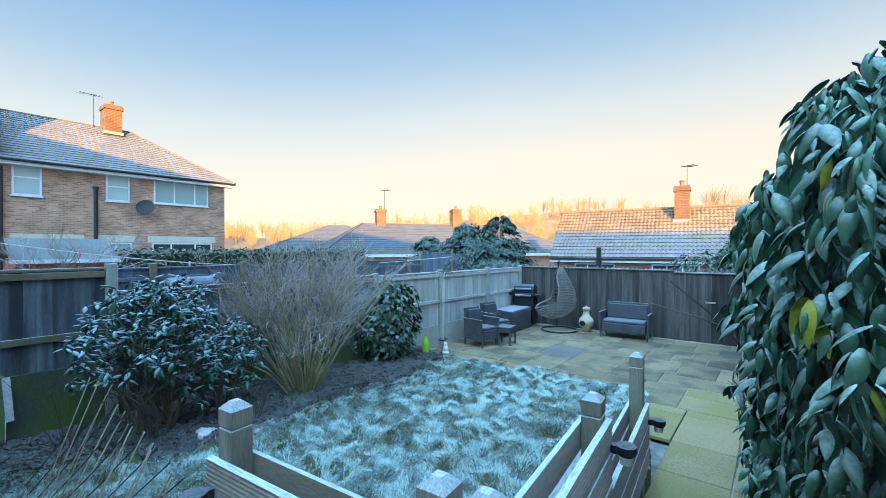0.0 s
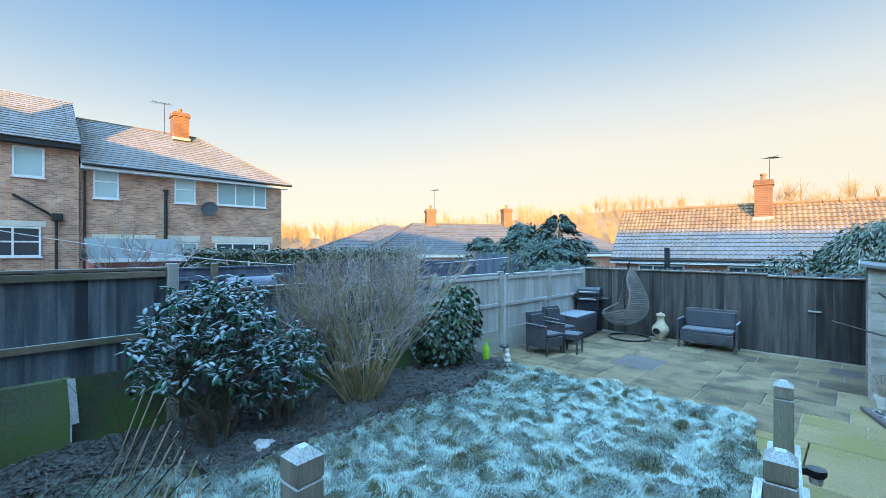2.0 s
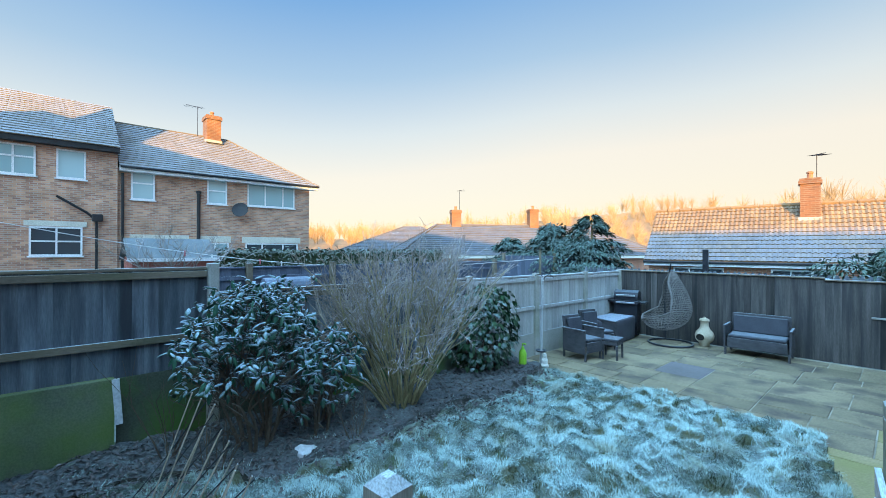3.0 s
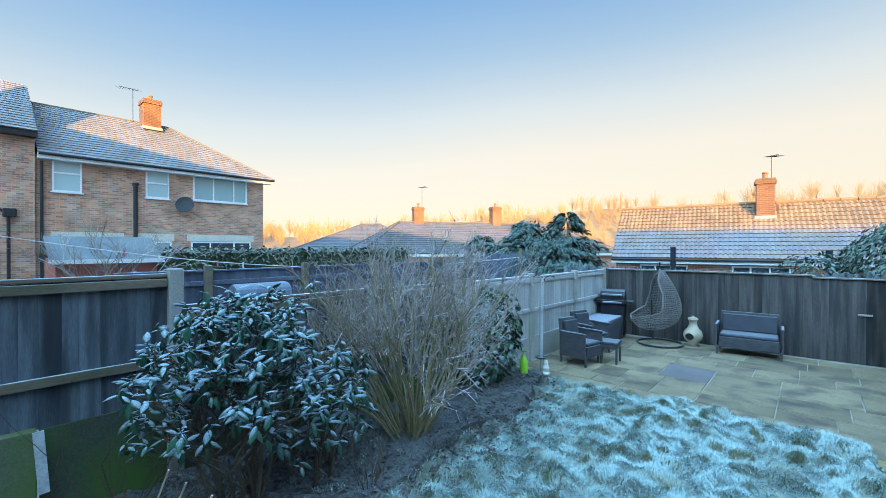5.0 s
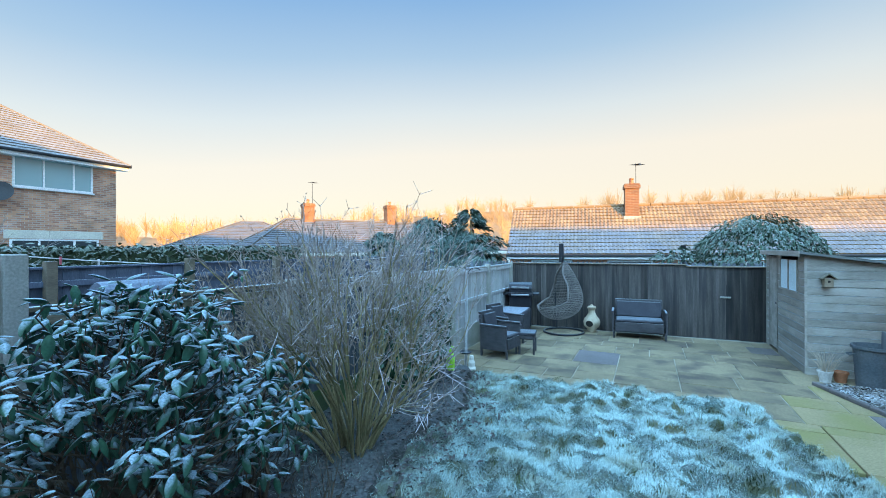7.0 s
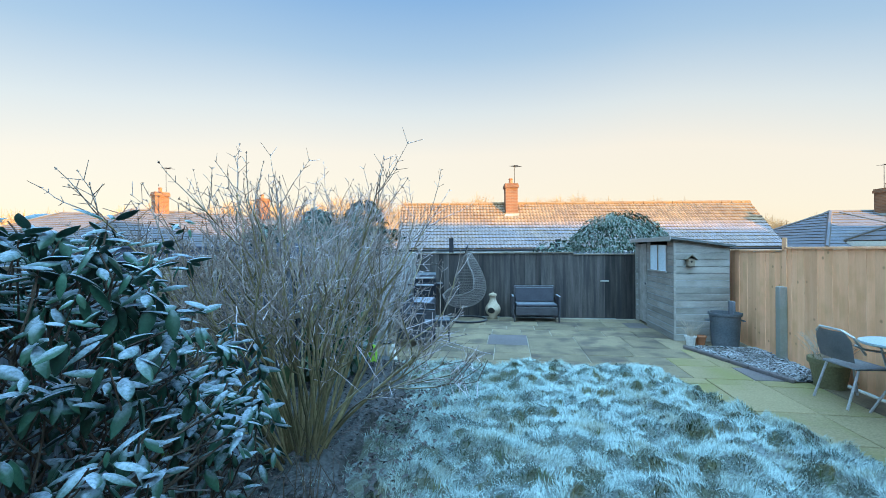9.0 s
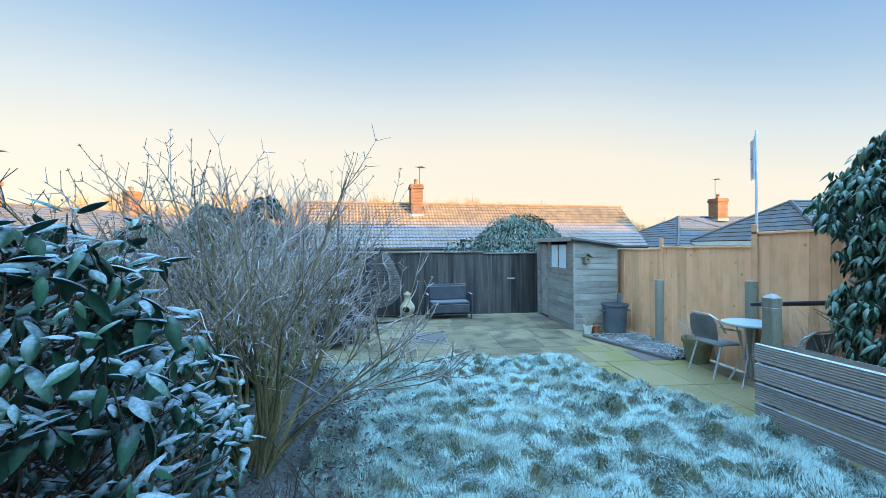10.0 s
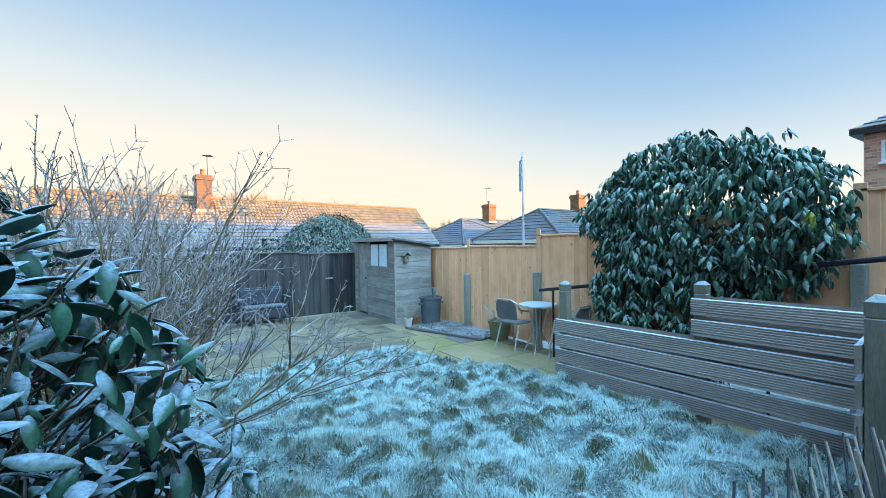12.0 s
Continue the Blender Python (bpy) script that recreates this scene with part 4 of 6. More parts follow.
def curled_leaf(length, width, droop, roll, segs=6):
    """A leathery leaf whose edges roll under into a half tube; roll is the angle of the rolled section."""
    vs, fs, cols = [], [], 5
    for k in range(segs + 1):
        t = k / segs
        w = width * max(0.08, math.sin(math.pi * (0.05 + 0.93 * t) ** 0.85) ** 0.8)
        rad = w / roll
        for c in range(cols):
            a = roll * (c / (cols - 1) - 0.5)
            vs.append((t * length, rad * math.sin(a), rad * (math.cos(a) - 1) - droop * t * t * length))
    for k in range(segs):
        q = cols * k
        fs += [(q + m, q + cols + m, q + cols + m + 1, q + m + 1) for m in range(cols - 1)]
    return np.array(vs), fs


def scatter_leaves(name, places, template, mat, scale=(0.7, 1.25), r=None):
    """One mesh of many leaves. places: (position, heading, pitch)."""
    r = r or random.Random(5)
    tv, tf = template
    n, m = len(places), len(tv)
    out = np.empty((n * m, 3))
    faces = []
    for i, (p, head, pitch) in enumerate(places):
        mat3 = np.array(Euler((r.uniform(-0.55, 0.55), pitch, head)).to_matrix())
        out[i * m:(i + 1) * m] = (tv * r.uniform(*scale)) @ mat3.T + np.array(p)
        faces += [tuple(k + i * m for k in f) for f in tf]
    return soup(name, out.tolist(), faces, mat, True)


def shell_places(r, n, centre, radii, bumps=0.18, inner=0.55, low=-1.0, pitch=(0.2, 1.1), gaps=0.0, seed=0.0):
    """Places on and just under a lumpy ellipsoid shell, leaves pointing outward and down."""
    out = []
    c = Vector(centre)
    while len(out) < n:
        d = Vector((r.gauss(0, 1), r.gauss(0, 1), r.gauss(0, 1))).normalized()
        if d.z < low:
            continue
        k = 1 + bumps * noise.noise(d * 2.3 + Vector((seed, 0, 0))) + 0.5 * bumps * noise.noise(d * 6 + Vector((0, seed, 0)))
        f = k * (inner + (1.03 - inner) * r.random() ** 0.45)
        p = Vector((d.x * radii[0] * f, d.y * radii[1] * f, d.z * radii[2] * f))
        if gaps and noise.noise(p * 3.5 + Vector((0, 0, seed))) > 0.5 - gaps:
            continue
        out.append((tuple(c + p), math.atan2(d.y, d.x) + r.uniform(-0.8, 0.8), r.uniform(*pitch)))
    return out


def branching(bm, r, p, d, length, radius, depth, split=3, spread=0.5, up=0.25, tips=None, sides=5, thin=0.6):
    """A crooked limb that splits into thinner ones."""
    pts = [Vector(p)]
    d = d.normalized()
    segs = 4 if depth > 1 else 3
    for k in range(segs):
        d = (d + Vector((r.gauss(0, 0.12), r.gauss(0, 0.12), r.gauss(0, 0.08) + up * 0.12))).normalized()
        pts.append(pts[-1] + d * length / segs)
    tube(bm, pts, radius, radius * thin, sides=max(3, sides), cap=False)
    if depth == 0:
        if tips is not None:
            tips.append(pts[-1])
        return
    for k in range(split):
        i = r.randint(1, segs) if k else segs
        nd = (d + Vector((r.gauss(0, spread), r.gauss(0, spread), r.gauss(up, spread * 0.6)))).normalized()
        branching(bm, r, pts[i], nd, length * r.uniform(0.5, 0.75), radius * thin * 0.85, depth - 1, split, spread, up, tips, sides - 1, thin)


def whorls(r, places, count, pitch):
    """Turns shoot tips into rosettes of leaves round each tip."""
    out = []
    for p, head, _ in places[:len(places) // count]:
        turn = r.uniform(0, math.tau)
        q = Vector(p)
        for k in range(count):
            a = turn + k * math.tau / count + r.uniform(-0.6, 0.6)
            out.append((tuple(q + Vector((math.cos(a) * 0.015 + r.gauss(0, 0.012), math.sin(a) * 0.015 + r.gauss(0, 0.012), r.uniform(-0.05, 0.02)))), a, r.uniform(*pitch)))
    return out


def evergreen(name, label, category, centre, radii, n, template, mat, base_z, seed, singles=0, single_mat=None, near=None, stems=7, low=-0.9, bumps=0.18, inner=0.55, pitch=(0.2, 1.1), gaps=0.0, scale=(0.7, 1.25), rosette=0, shoots=False):
    r = random.Random(seed)
    t = thing(name, label, category, (centre[0], centre[1], base_z))
    off = Vector((centre[0], centre[1], base_z))
    loc = (0, 0, centre[2] - base_z)
    places = shell_places(r, n, loc, radii, bumps, inner, low, pitch, gaps, seed)
    if rosette:
        tips = [Vector(p) for p, _, _ in places[:len(places) // rosette]]
        places = whorls(r, places, rosette, pitch)
    bm = bmesh.new()
    if shoots:
        for p in tips:
            root = Vector((p.x * 0.6 + r.gauss(0, 0.07), p.y * 0.6 + r.gauss(0, 0.07), max(0.1, p.z - r.uniform(0.1, 0.3))))
            tube(bm, [root, root.lerp(p, 0.55) + Vector((p.x, p.y, 0)) * 0.12, p], 0.0042, 0.0026, sides=4, cap=False)
    for k in range(stems):
        a = r.uniform(0, math.tau)
        foot = Vector((0.12 * math.cos(a), 0.12 * math.sin(a), 0))
        d = Vector((math.cos(a) * radii[0] * 0.5, math.sin(a) * radii[1] * 0.5, loc[2] + radii[2] * r.uniform(0.0, 0.5)))
        branching(bm, r, foot, d, d.length * 0.42, 0.02, 2, 3, 0.5, 0.1, None, 6)
    part("stem", bm, M_BARKDARK, t)
    if singles:
        q = Vector(near) - off
        places.sort(key=lambda e: (Vector(e[0]) - q).length - 0.25 * Vector(e[0]).length)
        pick, rest = places[:singles * 2:2], places[1:singles * 2:2] + places[singles * 2:]
        me = soup("leaf", template[0].tolist(), template[1], single_mat, True)
        me2 = soup("leaf", template[0].tolist(), template[1], M_LEAF_YEL, True)
        for p, h, pt in pick:
            ob = new("leaf", me2 if (single_mat is M_LEAF_ONE and r.random() < 0.03) else me)
            ob.parent = t
            ob.matrix_local = Matrix.LocRotScale(p, Euler((r.uniform(-0.55, 0.55), pt, h)), Vector((1, 1, 1)) * r.uniform(*scale))
    else:
        rest = places
    fol = part("foliage", scatter_leaves("foliage", rest, template, mat, scale, r), mat, t)
    tagged(fol, kind="stuff")
    return t


# great drooping evergreen over the handrail
big_leaf = leaf_template(0.096, 0.042, 0.7, -0.6, 5)
evergreen("evergreen_shrub", "large dark evergreen shrub with drooping frost-dusted leaves overhanging the handrail", "shrub", (1.00, 1.68, 1.44), (0.52, 1.36, 0.97), 11500,
          big_leaf, M_LEAF, -0.60, 11, 280, M_LEAF_ONE, (0.3, -0.6, 1.6), 5, -0.95, 0.20, 0.55, (0.1, 1.35), 0.13, (0.55, 1.3), rosette=6)
evergreen("evergreen_shrub", "lower skirt of the dark evergreen shrub hanging to the path", "shrub", (0.98, 2.02, 0.60), (0.50, 0.90, 0.98), 4800,
          big_leaf, M_LEAF, -0.60, 17, 0, None, None, 4, -0.85, 0.22, 0.62, (0.15, 1.2), 0.04, rosette=6)
rhodo_leaf = curled_leaf(0.108, 0.058, 0.42, 1.9)
evergreen("evergreen_shrub", "frosted rhododendron with curled leaves in front of the fence", "shrub", (-4.55, 0.42, 0.68), (0.54, 0.62, 0.62), 2400,
          rhodo_leaf, M_RHODO, -0.42, 12, 280, M_RHODO_ONE, (-4.1, -0.8, 0.9), 12, -0.62, 0.45, 0.40, (-0.9, 1.2), 0.26, (0.35, 0.95), rosette=6, shoots=True)
evergreen("evergreen_shrub", "low sprawl of frosted evergreen leaves beside the rhododendron", "shrub", (-4.52, 1.05, 0.28), (0.46, 0.50, 0.48), 800,
          rhodo_leaf, M_RHODO, -0.42, 13, 0, None, None, 6, -0.7, 0.4, 0.4, (-0.4, 0.9), 0.2, (0.45, 1.0), rosette=6, shoots=True)
evergreen("ivy", "dark ivy mound climbing the fence", "ivy", (-5.05, 4.35, 0.22), (0.34, 0.72, 0.76), 1500,
          leaf_template(0.085, 0.07, 0.2, 0.2), M_IVY, -0.50, 14, 0, None, None, 6, -0.95, 0.25, 0.6, (0.2, 1.2))
evergreen("laurel", "round frosted laurel behind the back fence", "shrub", (0.82, 14.2, 0.55), (1.75, 1.5, 1.75), 11000,
          leaf_template(0.12, 0.05, 0.3, 0.3, 2), M_LAUREL_FAR, -0.68, 15, 0, None, None, 6, -0.5, 0.16, 0.75, (0.0, 1.0))
evergreen("laurel", "low frosted shrub at the edge of the laurel", "shrub", (-1.3, 14.0, 0.55), (0.9, 0.9, 0.9), 900,
          leaf_template(0.13, 0.05, 0.3, 0.3, 2), M_LAUREL_FAR, -0.68, 16, 0, None, None, 4, -0.5, 0.3, 0.6, (-0.3, 0.8))


def bare_shrub():
    """A vase of crooked olive stems, arching laterals and straight frosted shoots with paired buds."""
    r = random.Random(21)
    t = thing("deciduous_shrub", "tall bare multi-stemmed shrub with frosted twigs", "shrub", (-4.46, 2.15, -0.42))
    fine_v, fine_f = [], []

    def stick(p, q, r0, r1):
        d = (q - p).normalized()
        a = d.cross(Vector((0.3, 0.2, 0.9))).normalized()
        b = d.cross(a)
        i = len(fine_v)
        for c, rr in ((p, r0), (q, r1)):
            fine_v.extend(c + rr * (math.cos(k * 2.0944) * a + math.sin(k * 2.0944) * b) for k in range(3))
        fine_f.extend((i + k, i + (k + 1) % 3, i + 3 + (k + 1) % 3, i + 3 + k) for k in range(3))

    def twig(p, d, length, rad, spurs):
        """A shoot with buds in opposite pairs and a knob at the tip."""
        d = d.normalized()
        n = max(2, int(length / 0.055))
        turn = r.uniform(0, math.pi)
        for k in range(n):
            d = (d + Vector((r.gauss(0, 0.09), r.gauss(0, 0.09), r.gauss(0.02, 0.06)))).normalized()
            q = p + d * (length / n)
            f = 1 - 0.55 * k / n
            stick(p, q, rad * f, rad * (f - 0.55 / n))
            if spurs and k:
                side = d.cross(Vector((math.cos(turn), math.sin(turn), 0.2))).normalized()
                turn += 1.57
                ln = r.choice((0.012, 0.012, 0.02, 0.05, 0.09)) * r.uniform(0.7, 1.3)
                for s in (1, -1):
                    if r.random() < 0.75:
                        stick(q, q + (side * s + d * 0.9).normalized() * ln, rad * 0.62, rad * 0.45)
            p = q
        stick(p, p + d * 0.014, rad * 0.95, rad * 0.7)

    thick, nodes = bmesh.new(), []
    for k in range(66):
        a, q = r.uniform(0, math.tau), r.random() ** 0.7
        foot = Vector((0.17 * q * math.cos(a), 0.20 * q * math.sin(a), 0))
        lean = 0.08 + 0.68 * q * r.uniform(0.4, 1.2)
        d = Vector((math.cos(a) * lean * 0.9, math.sin(a) * lean, 1.0)).normalized()
        arch = r.random() < 0.28 * q + 0.05
        length = r.uniform(1.2, 1.72) * (0.85 if arch else 1.0)
        pts = [foot]
        for s in range(7):
            out = 0.10 if arch else 0.015
            d = (d + Vector((r.gauss(-0.02, 0.085) + out * math.cos(a), r.gauss(0, 0.085) + out * math.sin(a), r.gauss(0, 0.05) - (0.05 if arch else 0)))).normalized()
            pts.append(pts[-1] + d * length / 7)
        rad = r.uniform(0.0075, 0.0155)
        tube(thick, pts, rad, rad * 0.55, sides=6, cap=False)
        for m in range(r.randint(4, 6)):
            i = r.choice((4, 5, 5, 6, 6, 7)) if m else 7
            nd = (d + Vector((r.gauss(0, 0.42), r.gauss(0, 0.42), r.gauss(0.30, 0.2)))).normalized()
            p, ln, rr = pts[i], r.uniform(0.28, 0.5), max(0.0045, rad * 0.45)
            sub = [p]
            for s in range(4):
                nd = (nd + Vector((r.gauss(0, 0.12), r.gauss(0, 0.12), r.gauss(0.05, 0.08)))).normalized()
                sub.append(sub[-1] + nd * ln / 4)
            tube(thick, sub, rr, rr * 0.7, sides=4, cap=False)
            nodes += sub[1:4]
            for w in range(r.randint(4, 6)):
                j = r.choice((1, 2, 3, 4)) if w else 4
                td = (nd + Vector((r.gauss(0, 0.45), r.gauss(0, 0.45), r.gauss(0.25, 0.25)))).normalized()
                twig(sub[j], td, r.uniform(0.14, 0.42), max(0.0034, rr * 0.62), True)
    for k in range(300):
        p = r.choice(nodes)
        out = Vector((p.x, p.y, 0)).normalized()
        twig(p, out + Vector((r.gauss(0, 0.5), r.gauss(0, 0.5), r.gauss(0.25, 0.4))), r.uniform(0.15, 0.4), 0.0032, True)
    part("stem", thick, M_BRANCH, t, "olive brown crooked stems")
    tagged(part("twig", soup("twig", fine_v, fine_f, M_TWIG), M_TWIG, t, "fine frosted twigs"), kind="stuff")


bare_shrub()


def bare_tree(name, label, at, height, seed, mat=M_BRANCH, split=4, lean=(0.1, 0.1)):
    r = random.Random(seed)
    t = thing(name, label, "tree", at)
    bm, tw = bmesh.new(), bmesh.new()
    tube(bm, [(0, 0, 0), (0.05, 0.02, height * 0.22), (lean[0], lean[1], height * 0.4)], height * 0.022, height * 0.014, sides=7)
    for k in range(9):
        a = k * 2.4 + r.uniform(-0.4, 0.4)
        z = height * r.uniform(0.22, 0.42)
        d = Vector((math.cos(a), math.sin(a), r.uniform(0.3, 1.3)))
        branching(tw, r, (lean[0] * 0.8, lean[1] * 0.8, z), d, height * r.uniform(0.28, 0.42), height * 0.008, 3, split, 0.5, 0.25, None, 5)
    part("trunk", bm, mat, t)
    part("crown", tw, M_TWIG if mat is M_BRANCH else mat, t)
    return t


bare_tree("fruit_tree", "small bare frosted fruit tree in the next garden", (-14.2, 1.15, -0.68), 3.0, 31)


def conifer(at, width, height, seed):
    """Layers of drooping frosted sprays around a hidden trunk."""
    r = random.Random(seed)
    t = thing("conifer", "broad dark conifer with frosted drooping sprays", "tree", at)
    bm = bmesh.new()
    tube(bm, [(0, 0, 0), (0.05, 0, height * 0.9)], 0.12, 0.03, sides=7)
    part("trunk", bm, M_BRANCH, t)
    places = []
    for k in range(80):
        z = height * (0.12 + 0.86 * r.random() ** 0.8)
        reach = width * 0.5 * (1.08 - 0.92 * (z / height) ** 2.2) * r.uniform(0.65, 1.2)
        a = r.uniform(0, math.tau)
        for m in range(80):
            f = r.random() ** 0.6
            s = r.gauss(0, 0.28) * reach * f
            x, y = math.cos(a) * reach * f - math.sin(a) * s, math.sin(a) * reach * f + math.cos(a) * s
            places.append(((x, y, z + 0.18 * f - 0.25 * f * f + r.gauss(0, 0.05)), a + r.gauss(0, 0.5), r.uniform(-0.1, 0.6)))
    tagged(part("crown", scatter_leaves("crown", places, leaf_template(0.20, 0.075, 0.3, 0.3, 2), M_CONIFER, (0.6, 1.3), r), M_CONIFER, t), kind="stuff")


conifer((-9.6, 13.3, -0.68), 3.2, 3.25, 41)
conifer((-11.6, 13.2, -0.68), 3.0, 2.75, 43)
conifer((-7.7, 12.8, -0.68), 3.0, 3.45, 42)
evergreen("conifer", "broad dark spreading conifer dusted with frost beyond the fence", "tree", (-8.9, 13.0, 0.60), (2.2, 1.5, 1.55), 6500,
          leaf_template(0.17, 0.06, 0.3, 0.3, 2), M_CONIFER, -0.68, 44, 0, None, None, 6, -0.6, 0.42, 0.7, (-0.2, 0.7))


# ---- woods and distance ----
def woods():
    r = random.Random(51)

    def swell(a):
        """Height of the wooded rise at bearing a, in radians."""
        return 4.6 + 7.4 * smooth01((a - 1.0) / 0.4) * (1 - smooth01((a - 2.0) / 0.6)) + 1.2 * noise.noise(Vector((a * 6, 0, 0)))
    bm = bmesh.new()
    N = 120
    rings = []
    for k in range(N + 1):
        a = radians(-15 + 215 * k / N)
        rings.append([bm.verts.new((math.cos(a) * d, math.sin(a) * d, z)) for d, z in ((95, -0.7), (110, 0.55 * swell(a)), (128, swell(a)), (160, swell(a)), (400, 4))])
    for p, q in zip(rings, rings[1:]):
        for s in range(4):
            bm.faces.new((p[s], q[s], q[s + 1], p[s + 1]))
    structure("backdrop", bm, M_WOODBANK, "brown wooded bank in the distance", "hillside")
    verts, faces = [], []
    for k in range(1300):
        a = radians(r.uniform(-12, 195))
        f = r.random()
        d = 98 + 32 * f
        base = Vector((math.cos(a) * d, math.sin(a) * d, swell(a) * f * 0.95 - 0.4))
        h = r.uniform(4.4, 7.6) * (0.75 + 0.25 * smooth01((a - 1.0) / 0.5)) * (1.0 + 0.45 * noise.noise(Vector((a * 7, 0, 2))))
        side = Vector((-math.sin(a), math.cos(a), 0))
        for m in range(36):
            u = r.uniform(0.25, 0.6) if m else 0
            s = base + Vector((0, 0, h * u))
            fan = r.uniform(-0.75, 0.75) if m else 0
            e = s + (side * fan + Vector((0, 0, 1.0 - 0.35 * abs(fan)))).normalized() * (h * (1 - u) if m == 0 else h * (1 - u) * r.uniform(0.45, 0.95))
            w = side * (0.07 if m == 0 else r.uniform(0.02, 0.05))
            i = len(verts)
            verts += [s - w, s + w, e + w * 0.3, e - w * 0.3]
            faces.append((i, i + 1, i + 2, i + 3))
    tagged(part("woodland", soup("woodland", verts, faces, M_WOODS), M_WOODS), "bare winter woodland glowing in low sun", "woods", "", "stuff")


woods()


# ---- neighbouring gardens on the left ----
def leafy_block(name, label, x0, x1, y0, y1, z0, z1, n, mat, seed, leaf=0.11):
    r = random.Random(seed)
    t = thing(name, label, "hedge", ((x0 + x1) / 2, (y0 + y1) / 2, z0))
    hx, hy = (x1 - x0) / 2, (y1 - y0) / 2
    part("body", boxed(-hx + 0.12, -hy + 0.12, 0, hx - 0.12, hy - 0.12, z1 - z0 - 0.12), mat, t)
    places = []
    for k in range(n):
        if r.random() < 0.45:
            p = (r.uniform(-hx, hx), r.uniform(-hy, hy), z1 - z0 + r.gauss(-0.05, 0.05))
        else:
            p = (hx + r.gauss(-0.06, 0.05), r.uniform(-hy, hy), r.uniform(0, z1 - z0))
        places.append((p, r.uniform(-1.4, 1.4), r.uniform(-0.6, 0.9)))
    tagged(part("foliage", scatter_leaves("foliage", places, leaf_template(leaf, leaf * 0.5, 0.2, 0.3), mat, (0.6, 1.3), r), mat, t), kind="stuff")


leafy_block("hedge", "long clipped evergreen hedge dusted with frost", -17.8, -16.6, 2.6, 14.0, -0.68, 1.52, 5200, M_HEDGE, 61, 0.16)
nfence = thing("fence", "low dark blue painted fence between neighbouring gardens", "fence", kind="structure")
fence_panel(nfence, "y", -8.6, 0.4, 9.2, -0.6, 1.20, M_BLUEFENCE, M_BLUEFENCE, 1, board=0.15, rails=(0.9,))
for y in (1.6, 3.3, 5.0, 6.8, 8.6):
    concrete_post(nfence, -8.52, y, 1.30, mat=M_FENCE_RAIL)
bfence = thing("fence", "dark blue slatted fence panels with wooden posts", "fence", kind="structure")
way = Vector((math.cos(radians(38)), math.sin(radians(38)), 0))
for n, (start, z1) in enumerate(((0.0, 1.14), (1.80, 1.36), (3.60, 1.34))):
    slat = mesh_of("board", boxed(0, -0.010, 0, 0.138, 0.010, z1 + 0.6, bevel=0.003), M_BLUEFENCE)
    for k in range(12):
        ob = new("board", slat)
        ob.parent = bfence
        at = Vector((-11.45, 9.75, -0.6)) + way * (start + 0.06 + k * 0.14)
        ob.matrix_world = pose(at.x, at.y, at.z, 0, 0, 38)
for d, z in ((0.0, 1.22), (1.80, 1.45), (3.60, 1.45)):
    at = Vector((-11.45, 9.75, 0)) + way * d
    concrete_post(bfence, at.x, at.y, z, s=0.05, mat=M_FENCE_RAIL)
drum = thing("water_drum", "pale blue-grey drum lying on a stand behind the fence", "drum", (-6.6, 1.55, -0.68))
bm = bmesh.new()
lathe(bm, ((0.02, 0), (0.15, 0.0), (0.16, 0.02), (0.16, 0.68), (0.15, 0.7), (0.02, 0.7)), 20)
for v in bm.verts:
    v.co = pose(0, -0.35, 1.66, -90, 0, 0) @ v.co
part("barrel", bm, M_BARREL, drum)
part("stand", boxed(-0.2, -0.3, 0, 0.2, 0.3, 1.46, bevel=0.01), M_FENCE, drum)
hut = thing("garden_shed", "small red garden shed with frosted felt roof", "shed", (-15.4, 1.4, -0.68))
part("wall", boxed(-1.0, -1.0, 0, 1.0, 1.0, 2.0, bevel=0.01), M_HUTRED, hut)
bm = bmesh.new()
v = [bm.verts.new(c) for c in ((1.15, -1.12, 1.95), (1.15, 1.12, 1.95), (0, 1.12, 2.55), (0, -1.12, 2.55), (-1.15, -1.12, 1.95), (-1.15, 1.12, 1.95), (1.15, -1.12, 1.90), (1.15, 1.12, 1.90), (0, 1.12, 2.50), (0, -1.12, 2.50), (-1.15, -1.12, 1.90), (-1.15, 1.12, 1.90))]
for q in ((0, 1, 2, 3), (3, 2, 5, 4), (7, 6, 9, 8), (8, 9, 10, 11), (0, 6, 7, 1), (4, 5, 11, 10), (1, 7, 8, 2), (2, 8, 11, 5), (0, 3, 9, 6), (3, 4, 10, 9)):
    bm.faces.new([v[k] for k in q])
part("roof", bm, M_FELT, hut)
bm = bmesh.new()
v = [bm.verts.new(c) for c in ((-1, 1.0, 2.0), (1, 1.0, 2.0), (0, 1.0, 2.48), (-1, 0.9, 2.0), (1, 0.9, 2.0), (0, 0.9, 2.48))]
for q in ((0, 1, 2), (3, 5, 4), (0, 2, 5, 3), (1, 4, 5, 2), (0, 3, 4, 1)):
    bm.faces.new([v[k] for k in q])
part("gable", bm, M_HUTRED, hut)
part("bargeboard", boxed(1.0, -1.12, 1.88, 1.17, 1.14, 1.98), M_WHITE, hut)

line = thing("washing_line", "white washing line with coloured pegs across the gardens", "washing line", (-9.0, 0, 0))
bm = bmesh.new()
A, B = Vector((-3.0, -3.2, 2.35)), Vector((1.2, 9.9, 1.30))
pts = [A.lerp(B, k / 24) - Vector((0, 0, 0.62 * math.sin(math.pi * k / 24))) for k in range(25)]
tube(bm, pts, 0.009, sides=5)
part("cord", bm, M_CORD, line)
